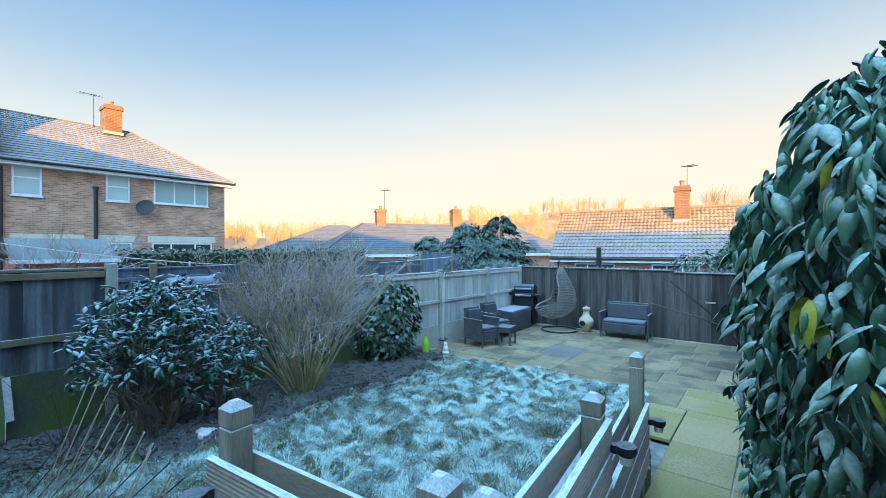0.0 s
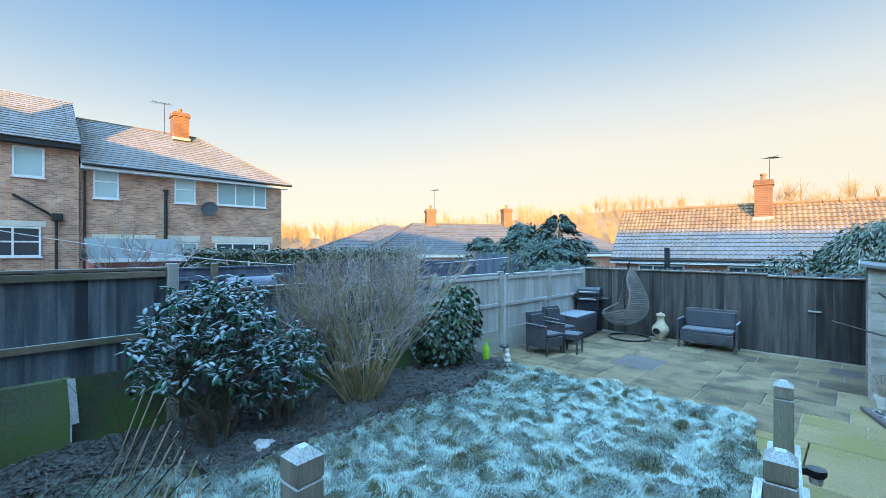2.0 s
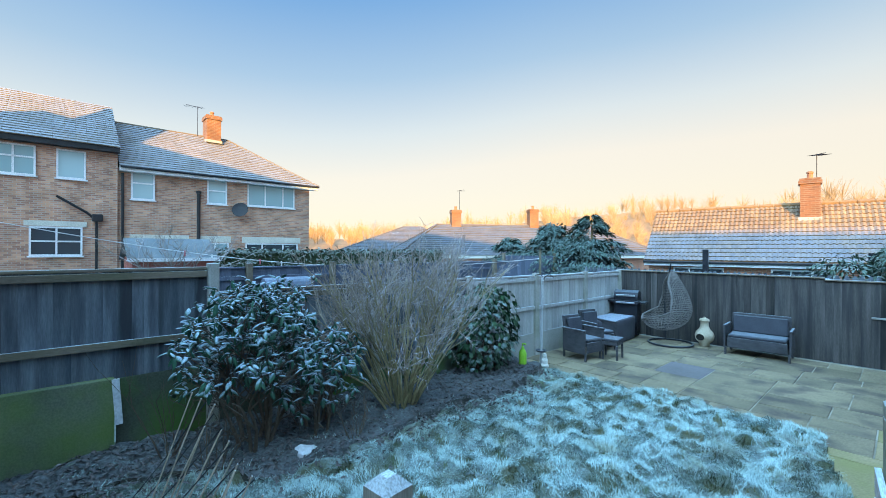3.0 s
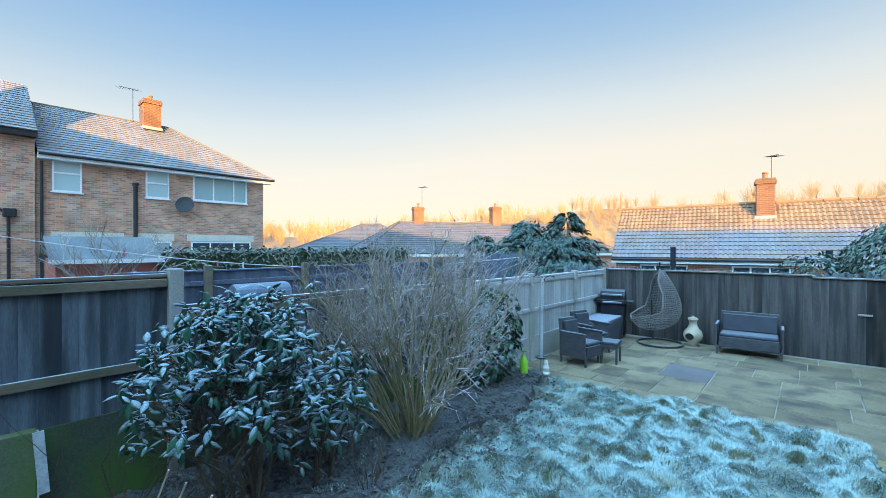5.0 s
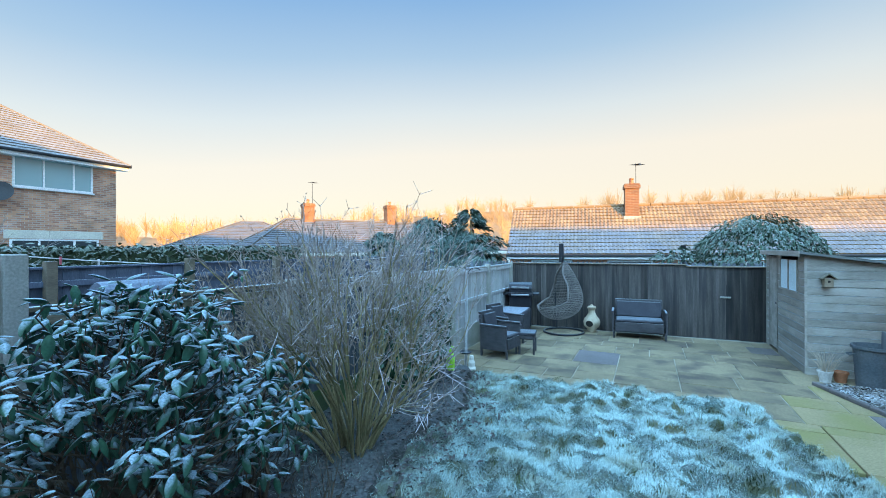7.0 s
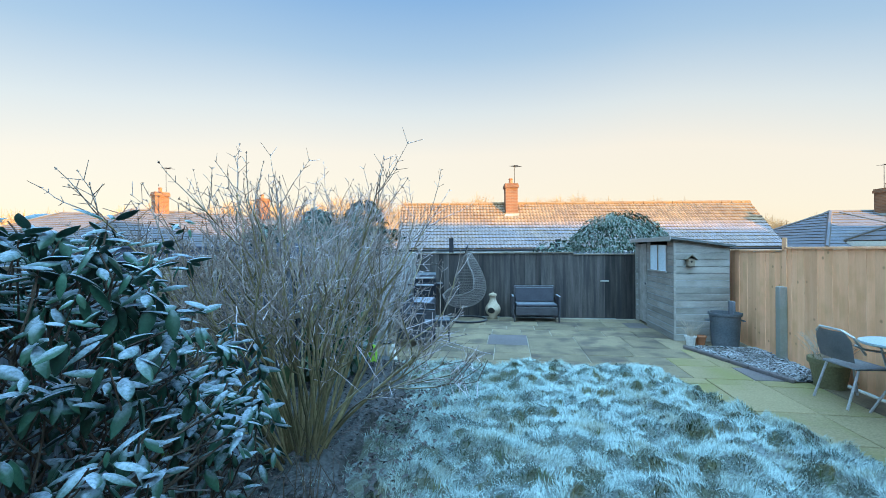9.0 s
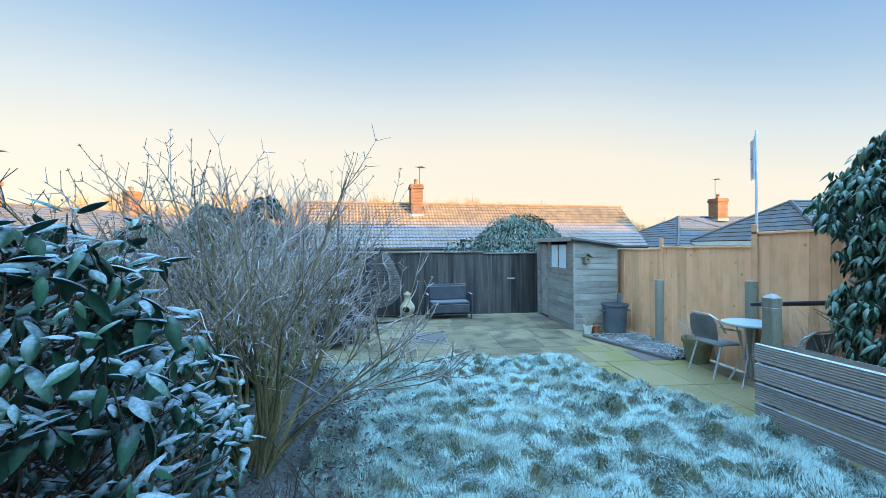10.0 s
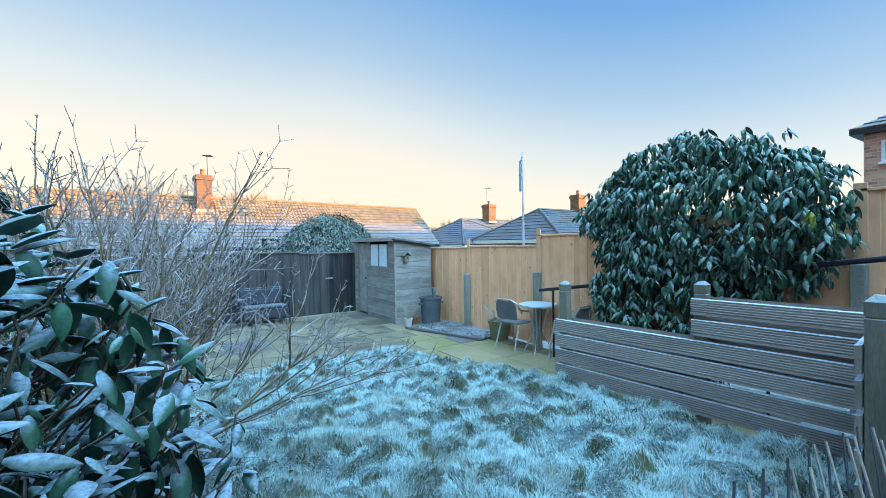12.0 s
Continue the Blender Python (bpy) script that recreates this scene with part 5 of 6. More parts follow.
for k, mat in ((7.6, M_PINK), (8.5, M_CORD), (10.2, M_PINK), (11.0, M_CORD)):
    i = int(k)
    p = pts[i].lerp(pts[i + 1], k - i)
    bm = boxed(p.x - 0.012, p.y - 0.012, p.z - 0.09, p.x + 0.012, p.y - 0.002, p.z + 0.03, bevel=0.003)
    box(bm, p.x - 0.012, p.y + 0.002, p.z - 0.09, p.x + 0.012, p.y + 0.012, p.z + 0.03)
    part("peg", bm, mat, line)
for y in (-3.2,):
    bm = bmesh.new()
    tube(bm, [(-3.0, y, -0.7), (-3.0, y, 2.4)], 0.03, sides=7)
    part("pole", bm, M_METALD, line)
bm = bmesh.new()
tube(bm, [(1.2, 9.9, -0.7), (1.2, 9.9, 1.55)], 0.04, sides=7)
part("pole", bm, M_FENCE_RAIL, line)

# picket fence behind the back fence
pickets = thing("picket_fence", "old brown picket fence with rounded tops behind the garden", "fence", kind="structure")
bm = bmesh.new()
prof = [(-0.05, 0), (0.05, 0), (0.05, 1.60), (0.03, 1.66), (0, 1.69), (-0.03, 1.66), (-0.05, 1.60)]
f = [bm.verts.new((x, -0.009, z)) for x, z in prof]
b = [bm.verts.new((x, 0.009, z)) for x, z in prof]
bm.faces.new(f)
bm.faces.new(b[::-1])
for k in range(len(prof)):
    bm.faces.new((f[k], b[k], b[(k + 1) % len(prof)], f[(k + 1) % len(prof)]))
pk = mesh_of("picket", bm, M_FENCE)
for k in range(73):
    ob = new("picket", pk)
    ob.parent = pickets
    ob.matrix_world = pose(-6.95 + k * 0.125, 11.2, -0.64 + 0.01 * rng.random(), 0, rng.uniform(-1, 1), 0)
part("rail", boxed(-7.0, 11.22, 0.55, 2.2, 11.25, 0.63), M_FENCE, pickets)


# ---- garden furniture and fixtures on the patio ----
def local_box(name, parent, mat, *dims, bevel=0.008, label=""):
    return part(name, boxed(*dims, bevel=bevel), mat, parent, label)


def tapered_leg(parent, x, y, z0, z1, s=0.018, mat=None):
    local_box("leg", parent, mat or M_RATTAN, x - s, y - s, z0, x + s, y + s, z1, bevel=0.004)


def slanted_back(parent, name, x0, x1, y0, y1, z0, z1, lean, mat, label=""):
    """A back panel between x0 and x1 whose top leans by lean towards +y."""
    bm = boxed(x0, y0, z0, x1, y1, z1, bevel=0.012)
    for v in bm.verts:
        v.co.y += lean * (v.co.z - z0) / (z1 - z0)
    return part(name, bm, mat, parent, label)


def rattan_seat(name, label, category, at, rz, width, group=""):
    t = thing(name, label, category, at, rz, group)
    w = width / 2
    local_box("seat", t, M_RATTAN, -w + 0.05, -0.28, 0.28, w - 0.05, 0.26, 0.36, bevel=0.01)
    local_box("apron", t, M_RATTAN, -w + 0.05, -0.30, 0.16, w - 0.05, -0.27, 0.36)
    local_box("cushion", t, M_CUSHION, -w + 0.06, -0.29, 0.362, w - 0.06, 0.20, 0.43, bevel=0.02, label="grey seat cushion")
    slanted_back(t, "backrest", -w + 0.04, w - 0.04, 0.20, 0.26, 0.20, 0.82, 0.08, M_RATTAN)
    slanted_back(t, "back_cushion", -w + 0.08, w - 0.08, 0.145, 0.195, 0.44, 0.78, 0.05, M_CUSHION, "grey back cushion")
    for s in (-1, 1):
        bm = boxed(s * w - 0.03, -0.30, 0.57, s * w + 0.03, 0.27, 0.61, bevel=0.012)
        part("armrest", bm, M_RATTAN, t)
        local_box("side_panel", t, M_RATTAN, s * w - 0.02, -0.29, 0.14, s * w + 0.02, 0.26, 0.57)
        for y in (-0.28, 0.25):
            tapered_leg(t, s * (w - 0.02), y, 0.0, 0.16)
    return t


rattan_seat("garden_sofa", "two-seat grey rattan garden sofa against the back fence", "sofa", (-2.27, 9.62, PATIO_Z), 3, 1.08)
rattan_seat("garden_armchair", "grey rattan armchair with a raised back beside a low stool", "chair", (-4.62, 6.80, PATIO_Z), 80, 0.56, "rattan armchairs")
rattan_seat("garden_armchair", "grey rattan armchair beside the covered table", "chair", (-4.82, 7.75, PATIO_Z), 72, 0.56, "rattan armchairs")
stool = thing("rattan_stool", "small grey rattan stool with pale frosted top", "stool", (-4.22, 7.20, PATIO_Z), 8)
local_box("top", stool, M_CUSHION, -0.19, -0.19, 0.36, 0.19, 0.19, 0.41, bevel=0.01)
local_box("apron", stool, M_RATTAN, -0.18, -0.18, 0.28, 0.18, 0.18, 0.358)
for x in (-0.165, 0.165):
    for y in (-0.165, 0.165):
        tapered_leg(stool, x, y, 0, 0.28)
cov = thing("covered_table", "low garden table under a dark frosted fabric cover", "table", (-4.98, 8.72, PATIO_Z), 3)
bm = boxed(-0.33, -0.70, 0.01, 0.33, 0.70, 0.56, bevel=0.03)
bmesh.ops.subdivide_edges(bm, edges=bm.edges[:], cuts=4, use_grid_fill=True)
for v in bm.verts:
    if v.co.z < 0.5:
        v.co += Vector((v.co.x, v.co.y, 0)).normalized() * 0.012 * math.sin(23 * (v.co.x + v.co.y)) * (0.55 - v.co.z) * 2
part("cover", bm, M_COVER, cov, smooth=True)

bbq = thing("barbecue", "black gas barbecue with steel handles and domed lid", "barbecue", (-5.02, 9.72, PATIO_Z), 12)
local_box("cabinet", bbq, M_METALD, -0.27, -0.20, 0.06, 0.27, 0.20, 0.80, bevel=0.01)
local_box("control_panel", bbq, M_METALD, -0.30, -0.26, 0.80, 0.30, 0.22, 0.90, bevel=0.01)
bm = bmesh.new()
ring = [(-0.22 + 0.0, 0.0), (-0.22, 0.10), (-0.16, 0.20), (-0.05, 0.25), (0.08, 0.24), (0.2, 0.15), (0.2, 0.0)]
a = [bm.verts.new((-0.28, y, 0.905 + z)) for y, z in ring]
b = [bm.verts.new((0.28, y, 0.905 + z)) for y, z in ring]
for k in range(len(ring)):
    bm.faces.new((a[k], a[(k + 1) % len(ring)], b[(k + 1) % len(ring)], b[k]))
bm.faces.new(a[::-1])
bm.faces.new(b)
lid = part("lid", bm, M_METALD, bbq)
for nm, z, y, par in (("handle", 1.03, -0.25, lid), ("trim", 0.85, -0.275, bbq)):
    bm = boxed(-0.22, y - 0.012, z - 0.022, 0.22, y + 0.012, z + 0.022, bevel=0.006)
    part(nm, bm, M_CHROME, par, "steel bar")
for s in (-1, 1):
    local_box("side_shelf", bbq, M_METALD, min(s * 0.30, s * 0.46), -0.18, 0.84, max(s * 0.30, s * 0.46), 0.18, 0.88)
    bm = bmesh.new()
    lathe(bm, ((0.02, -0.02), (0.06, -0.02), (0.06, 0.02), (0.02, 0.02)), 14)
    for v in bm.verts:
        v.co = pose(s * 0.24, 0.12, 0.06, 0, 90, 0) @ v.co
    part("wheel", bm, M_BLACKP, bbq)


def egg_chair():
    t = thing("hanging_chair", "grey-brown wicker egg chair hanging from a curved metal stand", "chair", (-3.90, 9.45, PATIO_Z), 212)
    bm = bmesh.new()
    R = 0.46
    tube(bm, [(R * math.cos(k * math.tau / 28), R * math.sin(k * math.tau / 28), 0.025) for k in range(29)], 0.024, sides=8, cap=False)
    part("base_ring", bm, M_METALD, t)
    bm = bmesh.new()
    arc = [(-0.44, 0, 0.03)]
    for k in range(13):
        f = k / 12
        arc.append((-0.44 - 0.10 * math.sin(math.pi * f) + 0.46 * smooth01((f - 0.55) / 0.45), 0, 0.05 + 1.86 * f - 0.06 * f ** 6))
    arc.append((0.04, 0, 1.80))
    tube(bm, [(-y, x, z) for x, y, z in arc], 0.016, sides=8)
    part("stand", bm, M_METALD, t)
    # teardrop shell, open towards +x
    H0, H1 = 0.32, 1.70

    def shell(f, ang):
        r = 0.60 * math.sin(math.pi * f ** 0.62) ** 0.85 * (1 - 0.25 * f) + 0.012
        return Vector((r * math.cos(ang) * 0.9 + 0.24 * (1 - f) ** 1.6 - 0.05, r * math.sin(ang), H0 + (H1 - H0) * f))

    def opening(f):
        return 1.45 * smooth01((f - 0.14) / 0.2) * (1 - 0.6 * smooth01((f - 0.55) / 0.45))
    bm = bmesh.new()
    for j in range(34):
        f = 0.015 + 0.965 * (j / 33)
        o = opening(f)
        pts = [shell(f, o + (math.tau - 2 * o) * k / 30) for k in range(31)]
        tube(bm, pts, 0.006, sides=4, cap=False)
    for k in range(30):
        g = k / 29
        pts = [shell(f, opening(f) + (math.tau - 2 * opening(f)) * g) for f in (0.01, 0.05, 0.1, 0.16, 0.24, 0.32, 0.42, 0.52, 0.62, 0.72, 0.82, 0.92, 0.985)]
        tube(bm, pts, 0.0055, sides=4, cap=False)
    tagged(part("basket", bm, M_WICKER, t), kind="stuff")
    bm = bmesh.new()
    for s in (1, -1):
        tube(bm, [shell(f, s * opening(f)) for f in (0.14, 0.18, 0.22, 0.28, 0.34, 0.42, 0.52, 0.62, 0.72, 0.82, 0.92, 0.985)], 0.02, sides=7)
    tube(bm, [shell(0.14, 0), shell(0.15, 0.2), shell(0.18, opening(0.18))], 0.02, sides=7)
    part("rim", bm, M_WICKER, t)
    bm = bmesh.new()
    tube(bm, [(0.04, 0, 1.80), (0.03, 0, 1.70)], 0.008, sides=5)
    part("chain", bm, M_METALD, t)


egg_chair()


def chiminea():
    t = thing("chiminea", "cream clay chiminea with a dark round mouth", "chiminea", (-3.30, 9.80, PATIO_Z), -10)
    t.scale = (0.86, 0.86, 0.88)
    bm = bmesh.new()
    lathe(bm, ((0.11, 0.0), (0.13, 0.02), (0.12, 0.08), (0.20, 0.16), (0.225, 0.27), (0.20, 0.36), (0.13, 0.44), (0.095, 0.52), (0.09, 0.63), (0.115, 0.645), (0.12, 0.67), (0.10, 0.685), (0.075, 0.68)), 28)
    part("body", bm, M_CLAY, t, smooth=True)
    bm = bmesh.new()
    pts = [(0.105 * math.cos(k * math.tau / 20), -0.205 - 0.01 * abs(math.sin(k * math.tau / 20)), 0.25 + 0.085 * math.sin(k * math.tau / 20)) for k in range(21)]
    tube(bm, pts, 0.014, sides=7, cap=False)
    part("mouth_rim", bm, M_CLAY, t, smooth=True)
    bm = bmesh.new()
    c = [bm.verts.new((0.10 * math.cos(k * math.tau / 20), -0.228, 0.25 + 0.08 * math.sin(k * math.tau / 20))) for k in range(20)]
    d = [bm.verts.new((0.10 * math.cos(k * math.tau / 20), -0.15, 0.25 + 0.08 * math.sin(k * math.tau / 20))) for k in range(20)]
    bm.faces.new(c)
    bm.faces.new(d[::-1])
    for k in range(20):
        bm.faces.new((c[k], d[k], d[(k + 1) % 20], c[(k + 1) % 20]))
    # the body is closed; this black plug paints the dark hollow inside
    part("mouth", bm, M_SOOT_HOLE, t, "black plug for the dark sooty mouth")
    bm = bmesh.new()
    lathe(bm, ((0.11, 0.685), (0.105, 0.70), (0.04, 0.72), (0.025, 0.75), (0.01, 0.755)), 20)
    part("lid", bm, M_CLAY, t)


chiminea()

feeder = thing("bird_feeder", "pale grey bird feeding pole with hooks and a small dish", "bird feeder", (-4.86, 5.70, PATIO_Z))
bm = bmesh.new()
tube(bm, [(0, 0, 0), (0.01, 0.01, 0.8), (0.02, 0.02, 1.66)], 0.024, sides=8)
part("pole", bm, M_WHITEMET, feeder, "pale grey metal tube")
for s in (-1, 1):
    bm = bmesh.new()
    tube(bm, [(0.05 + s * 0.17 * (1 - math.cos(k * 0.35)) * 0.7, 0.02, 1.60 + 0.10 * math.sin(k * 0.35)) for k in range(8)], 0.007, sides=5)
    part("hook", bm, M_METALD, feeder)
bm = bmesh.new()
lathe(bm, ((0.01, 0.0), (0.08, 0.01), (0.105, 0.035), (0.10, 0.04), (0.07, 0.02), (0.01, 0.015)), 16, (0.0, 0.0, 0.24))
part("dish", bm, M_METALD, feeder)
statue = bmesh.new()
lathe(statue, ((0.07, 0), (0.075, 0.03), (0.05, 0.06), (0.06, 0.12), (0.035, 0.17), (0.04, 0.2), (0.03, 0.235), (0.008, 0.245)), 12)
st = tagged(part("garden_ornament", statue, M_STATUE), "small white stone garden ornament at the lawn corner", "ornament")
st.matrix_world = pose(-4.72, 5.62, PATIO_Z + 0.01)
can = thing("spray_bottle", "lime green plastic garden sprayer by the ivy", "sprayer", (-4.92, 5.22, -0.56))
bm = bmesh.new()
lathe(bm, ((0.06, 0), (0.07, 0.02), (0.07, 0.24), (0.05, 0.30), (0.025, 0.33), (0.025, 0.36), (0.01, 0.37)), 16)
part("tank", bm, M_LIME, can, smooth=True)
bm = bmesh.new()
tube(bm, [(0, 0, 0.36), (0, 0, 0.42), (0.07, 0, 0.42)], 0.014, sides=7)
part("handle", bm, M_LIME, can)


# ---- shed ----
# base colour carries the bright sky reflected in the shed panes
M_SHEDPANE = surf("sky_pale_pane", (0.72, 0.86, 0.93), (0.64, 0.80, 0.88), 2.0, 0.3, 0.05, 50)


def shed():
    t = thing("garden_shed", "grey weathered shiplap shed with pent roof, plank door and two panes", "shed")
    xf, xb, y0, y1 = 0.17, 1.12, 7.66, 10.04
    zf, zb, zs = 1.30, 1.15, PATIO_Z
    n = 15
    h = (zf - zs) / n
    door = (9.20, 9.82)
    win = (7.98, 9.0, 0.68, 1.20)

    def clad(a0, a1, z0, z1):
        return boxed(xf - 0.012, a0, z0, xf + 0.012, a1, z1 - 0.006, bevel=0.003)
    for k in range(n):
        z0, z1 = zs + k * h, zs + (k + 1) * h
        spans = [(y0, door[0]), (door[1], y1)]
        if z1 > win[2] and z0 < win[3]:
            spans = [(y0, win[0]), (win[1], door[0]), (door[1], y1)]
        for a0, a1 in spans:
            b = part("board", clad(a0, a1, z0, z1), M_SHED, t)
            b.rotation_euler = (0, 0, 0)
    for k in range(13):
        z0, z1 = zs + k * h, zs + (k + 1) * h
        part("board", boxed(xf + 0.012, y0 - 0.012, z0, xb, y0 + 0.012, z1 - 0.006, bevel=0.003), M_SHED, t)
    bm = bmesh.new()
    for yy in (y0 - 0.010, y1 - 0.012):
        bm = bmesh.new()
        v = [bm.verts.new(c) for c in ((xf + 0.012, yy, zs + 13 * h), (xb, yy, zs + 13 * h), (xb, yy, zb), (xf + 0.012, yy, zf), (xf + 0.012, yy + 0.02, zs + 13 * h), (xb, yy + 0.02, zs + 13 * h), (xb, yy + 0.02, zb), (xf + 0.012, yy + 0.02, zf))]
        for q in ((0, 1, 2, 3), (7, 6, 5, 4), (0, 4, 5, 1), (1, 5, 6, 2), (2, 6, 7, 3), (3, 7, 4, 0)):
            bm.faces.new([v[k] for k in q])
        part("gable", bm, M_SHED, t)
    part("back_wall", boxed(xb - 0.02, y0, zs, xb, y1, zb), M_SHED, t)
    part("end_wall", boxed(xf + 0.012, y1 - 0.012, zs, xb - 0.02, y1 + 0.008, zs + 13 * h), M_SHED, t)
    for x, y in ((xf - 0.018, y0 - 0.016), (xf - 0.018, y1 - 0.03)):
        part("corner_post", boxed(x, y, zs, x + 0.035, y + 0.035, zf - 0.01, bevel=0.004), M_SHED, t)
    d = part("door", boxed(xf - 0.008, door[0] + 0.012, zs + 0.05, xf + 0.012, door[1] - 0.012, zf - 0.06, bevel=0.003), M_SHED, t, "vertical plank door")
    for k in range(5):
        a = door[0] + 0.02 + k * 0.118
        part("plank", boxed(xf - 0.024, a, zs + 0.06, xf - 0.009, a + 0.11, zf - 0.07, bevel=0.003), M_SHED, d)
    part("latch", boxed(xf - 0.035, door[0] + 0.03, 0.32, xf - 0.024, door[0] + 0.10, 0.36), M_METALD, d)
    w = part("window", boxed(xf - 0.03, win[0], win[2] - 0.03, xf + 0.0, win[1], win[2]), M_SHED, t)
    mid = (win[0] + win[1]) / 2
    for a in (win[0], mid - 0.02, win[1] - 0.04):
        part("mullion", boxed(xf - 0.028, a, win[2] + 0.001, xf + 0.01, a + 0.04, win[3]), M_SHED, w)
    for a0, a1 in ((win[0] + 0.041, mid - 0.021), (mid + 0.021, win[1] - 0.041)):
        part("pane", boxed(xf - 0.012, a0, win[2] + 0.001, xf - 0.006, a1, win[3]), M_SHEDPANE, w, "pane coloured pale blue for the sky it reflects")
    bm = bmesh.new()
    v = [bm.verts.new(c) for c in ((xf - 0.10, y0 - 0.10, zf + 0.015), (xb + 0.06, y0 - 0.10, zb + 0.0), (xb + 0.06, y1 + 0.05, zb + 0.0), (xf - 0.10, y1 + 0.05, zf + 0.015),
                                   (xf - 0.10, y0 - 0.10, zf + 0.055), (xb + 0.06, y0 - 0.10, zb + 0.04), (xb + 0.06, y1 + 0.05, zb + 0.04), (xf - 0.10, y1 + 0.05, zf + 0.055))]
    for q in ((3, 2, 1, 0), (4, 5, 6, 7), (0, 1, 5, 4), (1, 2, 6, 5), (2, 3, 7, 6), (3, 0, 4, 7)):
        bm.faces.new([v[k] for k in q])
    part("roof", bm, M_FELT, t, "frosted felt roof")
    bm = boxed(xf - 0.115, y0 - 0.11, zf - 0.03, xf - 0.101, y1 + 0.05, zf + 0.06, bevel=0.003)
    part("bargeboard", bm, M_SHED, t)


shed()
bird = thing("bird_box", "small wooden bird box with pitched roof fixed to the shed", "bird box", (0.42, 7.645, 0.80))
local_box("box", bird, M_FENCE_RAIL, -0.055, -0.11, 0, 0.055, 0.0, 0.14, bevel=0.003)
bm = bmesh.new()
v = [bm.verts.new((x, y, z)) for y in (-0.14, 0.0) for x, z in ((-0.09, 0.12), (0, 0.20), (0.09, 0.12), (0.09, 0.135), (0, 0.22), (-0.09, 0.135))]
for k in range(6):
    bm.faces.new((v[k], v[(k + 1) % 6], v[(k + 1) % 6 + 6], v[k + 6]))
bm.faces.new(v[:6][::-1])
bm.faces.new(v[6:])
part("roof", bm, M_FENCE_RAIL, bird)
bm = bmesh.new()
lathe(bm, ((0.005, 0), (0.018, 0.0), (0.018, 0.004), (0.005, 0.004)), 12)
for v in bm.verts:
    v.co = pose(0, -0.110, 0.085, 90, 0, 0) @ v.co
# flat black disc painted as the dark inside of the hole
part("entrance_hole", bm, M_SOOT_HOLE, bird)


def plant_pot(name, label, at, r0, r1, h, mat, rim=0.012):
    t = thing(name, label, "pot", at)
    bm = bmesh.new()
    lathe(bm, ((r0 * 0.6, 0), (r0, 0.0), (r1, h * 0.82), (r1 + rim, h * 0.83), (r1 + rim, h), (r1 - 0.01, h), (r1 - 0.02, h * 0.9), (0.01, h * 0.88)), 22)
    part("pot", bm, mat, t, smooth=False)
    return t


def dry_grass(t, n, z, spread, length, seed, mat=None):
    r = random.Random(seed)
    bm = bmesh.new()
    for k in range(n):
        a = r.uniform(0, math.tau)
        q = r.random() * spread * 0.5
        p = Vector((q * math.cos(a), q * math.sin(a), z))
        d = Vector((math.cos(a) * r.uniform(0, 0.6), math.sin(a) * r.uniform(0, 0.6), 1)).normalized()
        l = length * r.uniform(0.5, 1.1)
        tube(bm, [p, p + d * l * 0.5, p + d * l + Vector((math.cos(a), math.sin(a), -0.4)) * l * 0.18], 0.0035, 0.0012, sides=3, cap=False)
    tagged(part("dry_stem", bm, mat or M_CANE, t), kind="stuff")


pw = plant_pot("plant_pot", "white plastic plant pot beside the shed", (0.30, 7.30, PATIO_Z), 0.065, 0.085, 0.17, M_POTW)
dry_grass(pw, 60, 0.14, 0.16, 0.42, 3)
plant_pot("plant_pot", "terracotta plant pot beside the shed", (0.50, 7.38, PATIO_Z), 0.065, 0.085, 0.16, M_TERRA)
big = plant_pot("plant_pot", "large mossy pot of dry grasses by the fence", (1.04, 5.12, PATIO_Z), 0.15, 0.20, 0.36, M_POTOLD, 0.02)
dry_grass(big, 130, 0.31, 0.34, 0.36, 4)
binn = thing("rubbish_bin", "grey plastic dustbin without a lid beside the shed", "bin", (0.82, 7.20, PATIO_Z))
bm = bmesh.new()
lathe(bm, ((0.10, 0), (0.195, 0.0), (0.205, 0.05), (0.235, 0.56), (0.26, 0.57), (0.26, 0.61), (0.235, 0.61), (0.225, 0.55), (0.18, 0.10), (0.02, 0.09)), 28)
part("body", bm, M_BIN, binn, smooth=False)
for s in (-1, 1):
    bm = bmesh.new()
    tube(bm, [(s * 0.23, -0.06, 0.48), (s * 0.29, -0.05, 0.47), (s * 0.29, 0.05, 0.47), (s * 0.23, 0.06, 0.48)], 0.014, sides=6)
    part("handle", bm, M_BIN, binn)
board = tagged(part("loose_board", boxed(-0.07, -0.012, 0, 0.07, 0.012, 0.30, bevel=0.01), M_FENCE), "short weathered board standing in the dustbin", "board")
board.matrix_world = pose(0.98, 7.30, -0.10, -12, 10, 15)


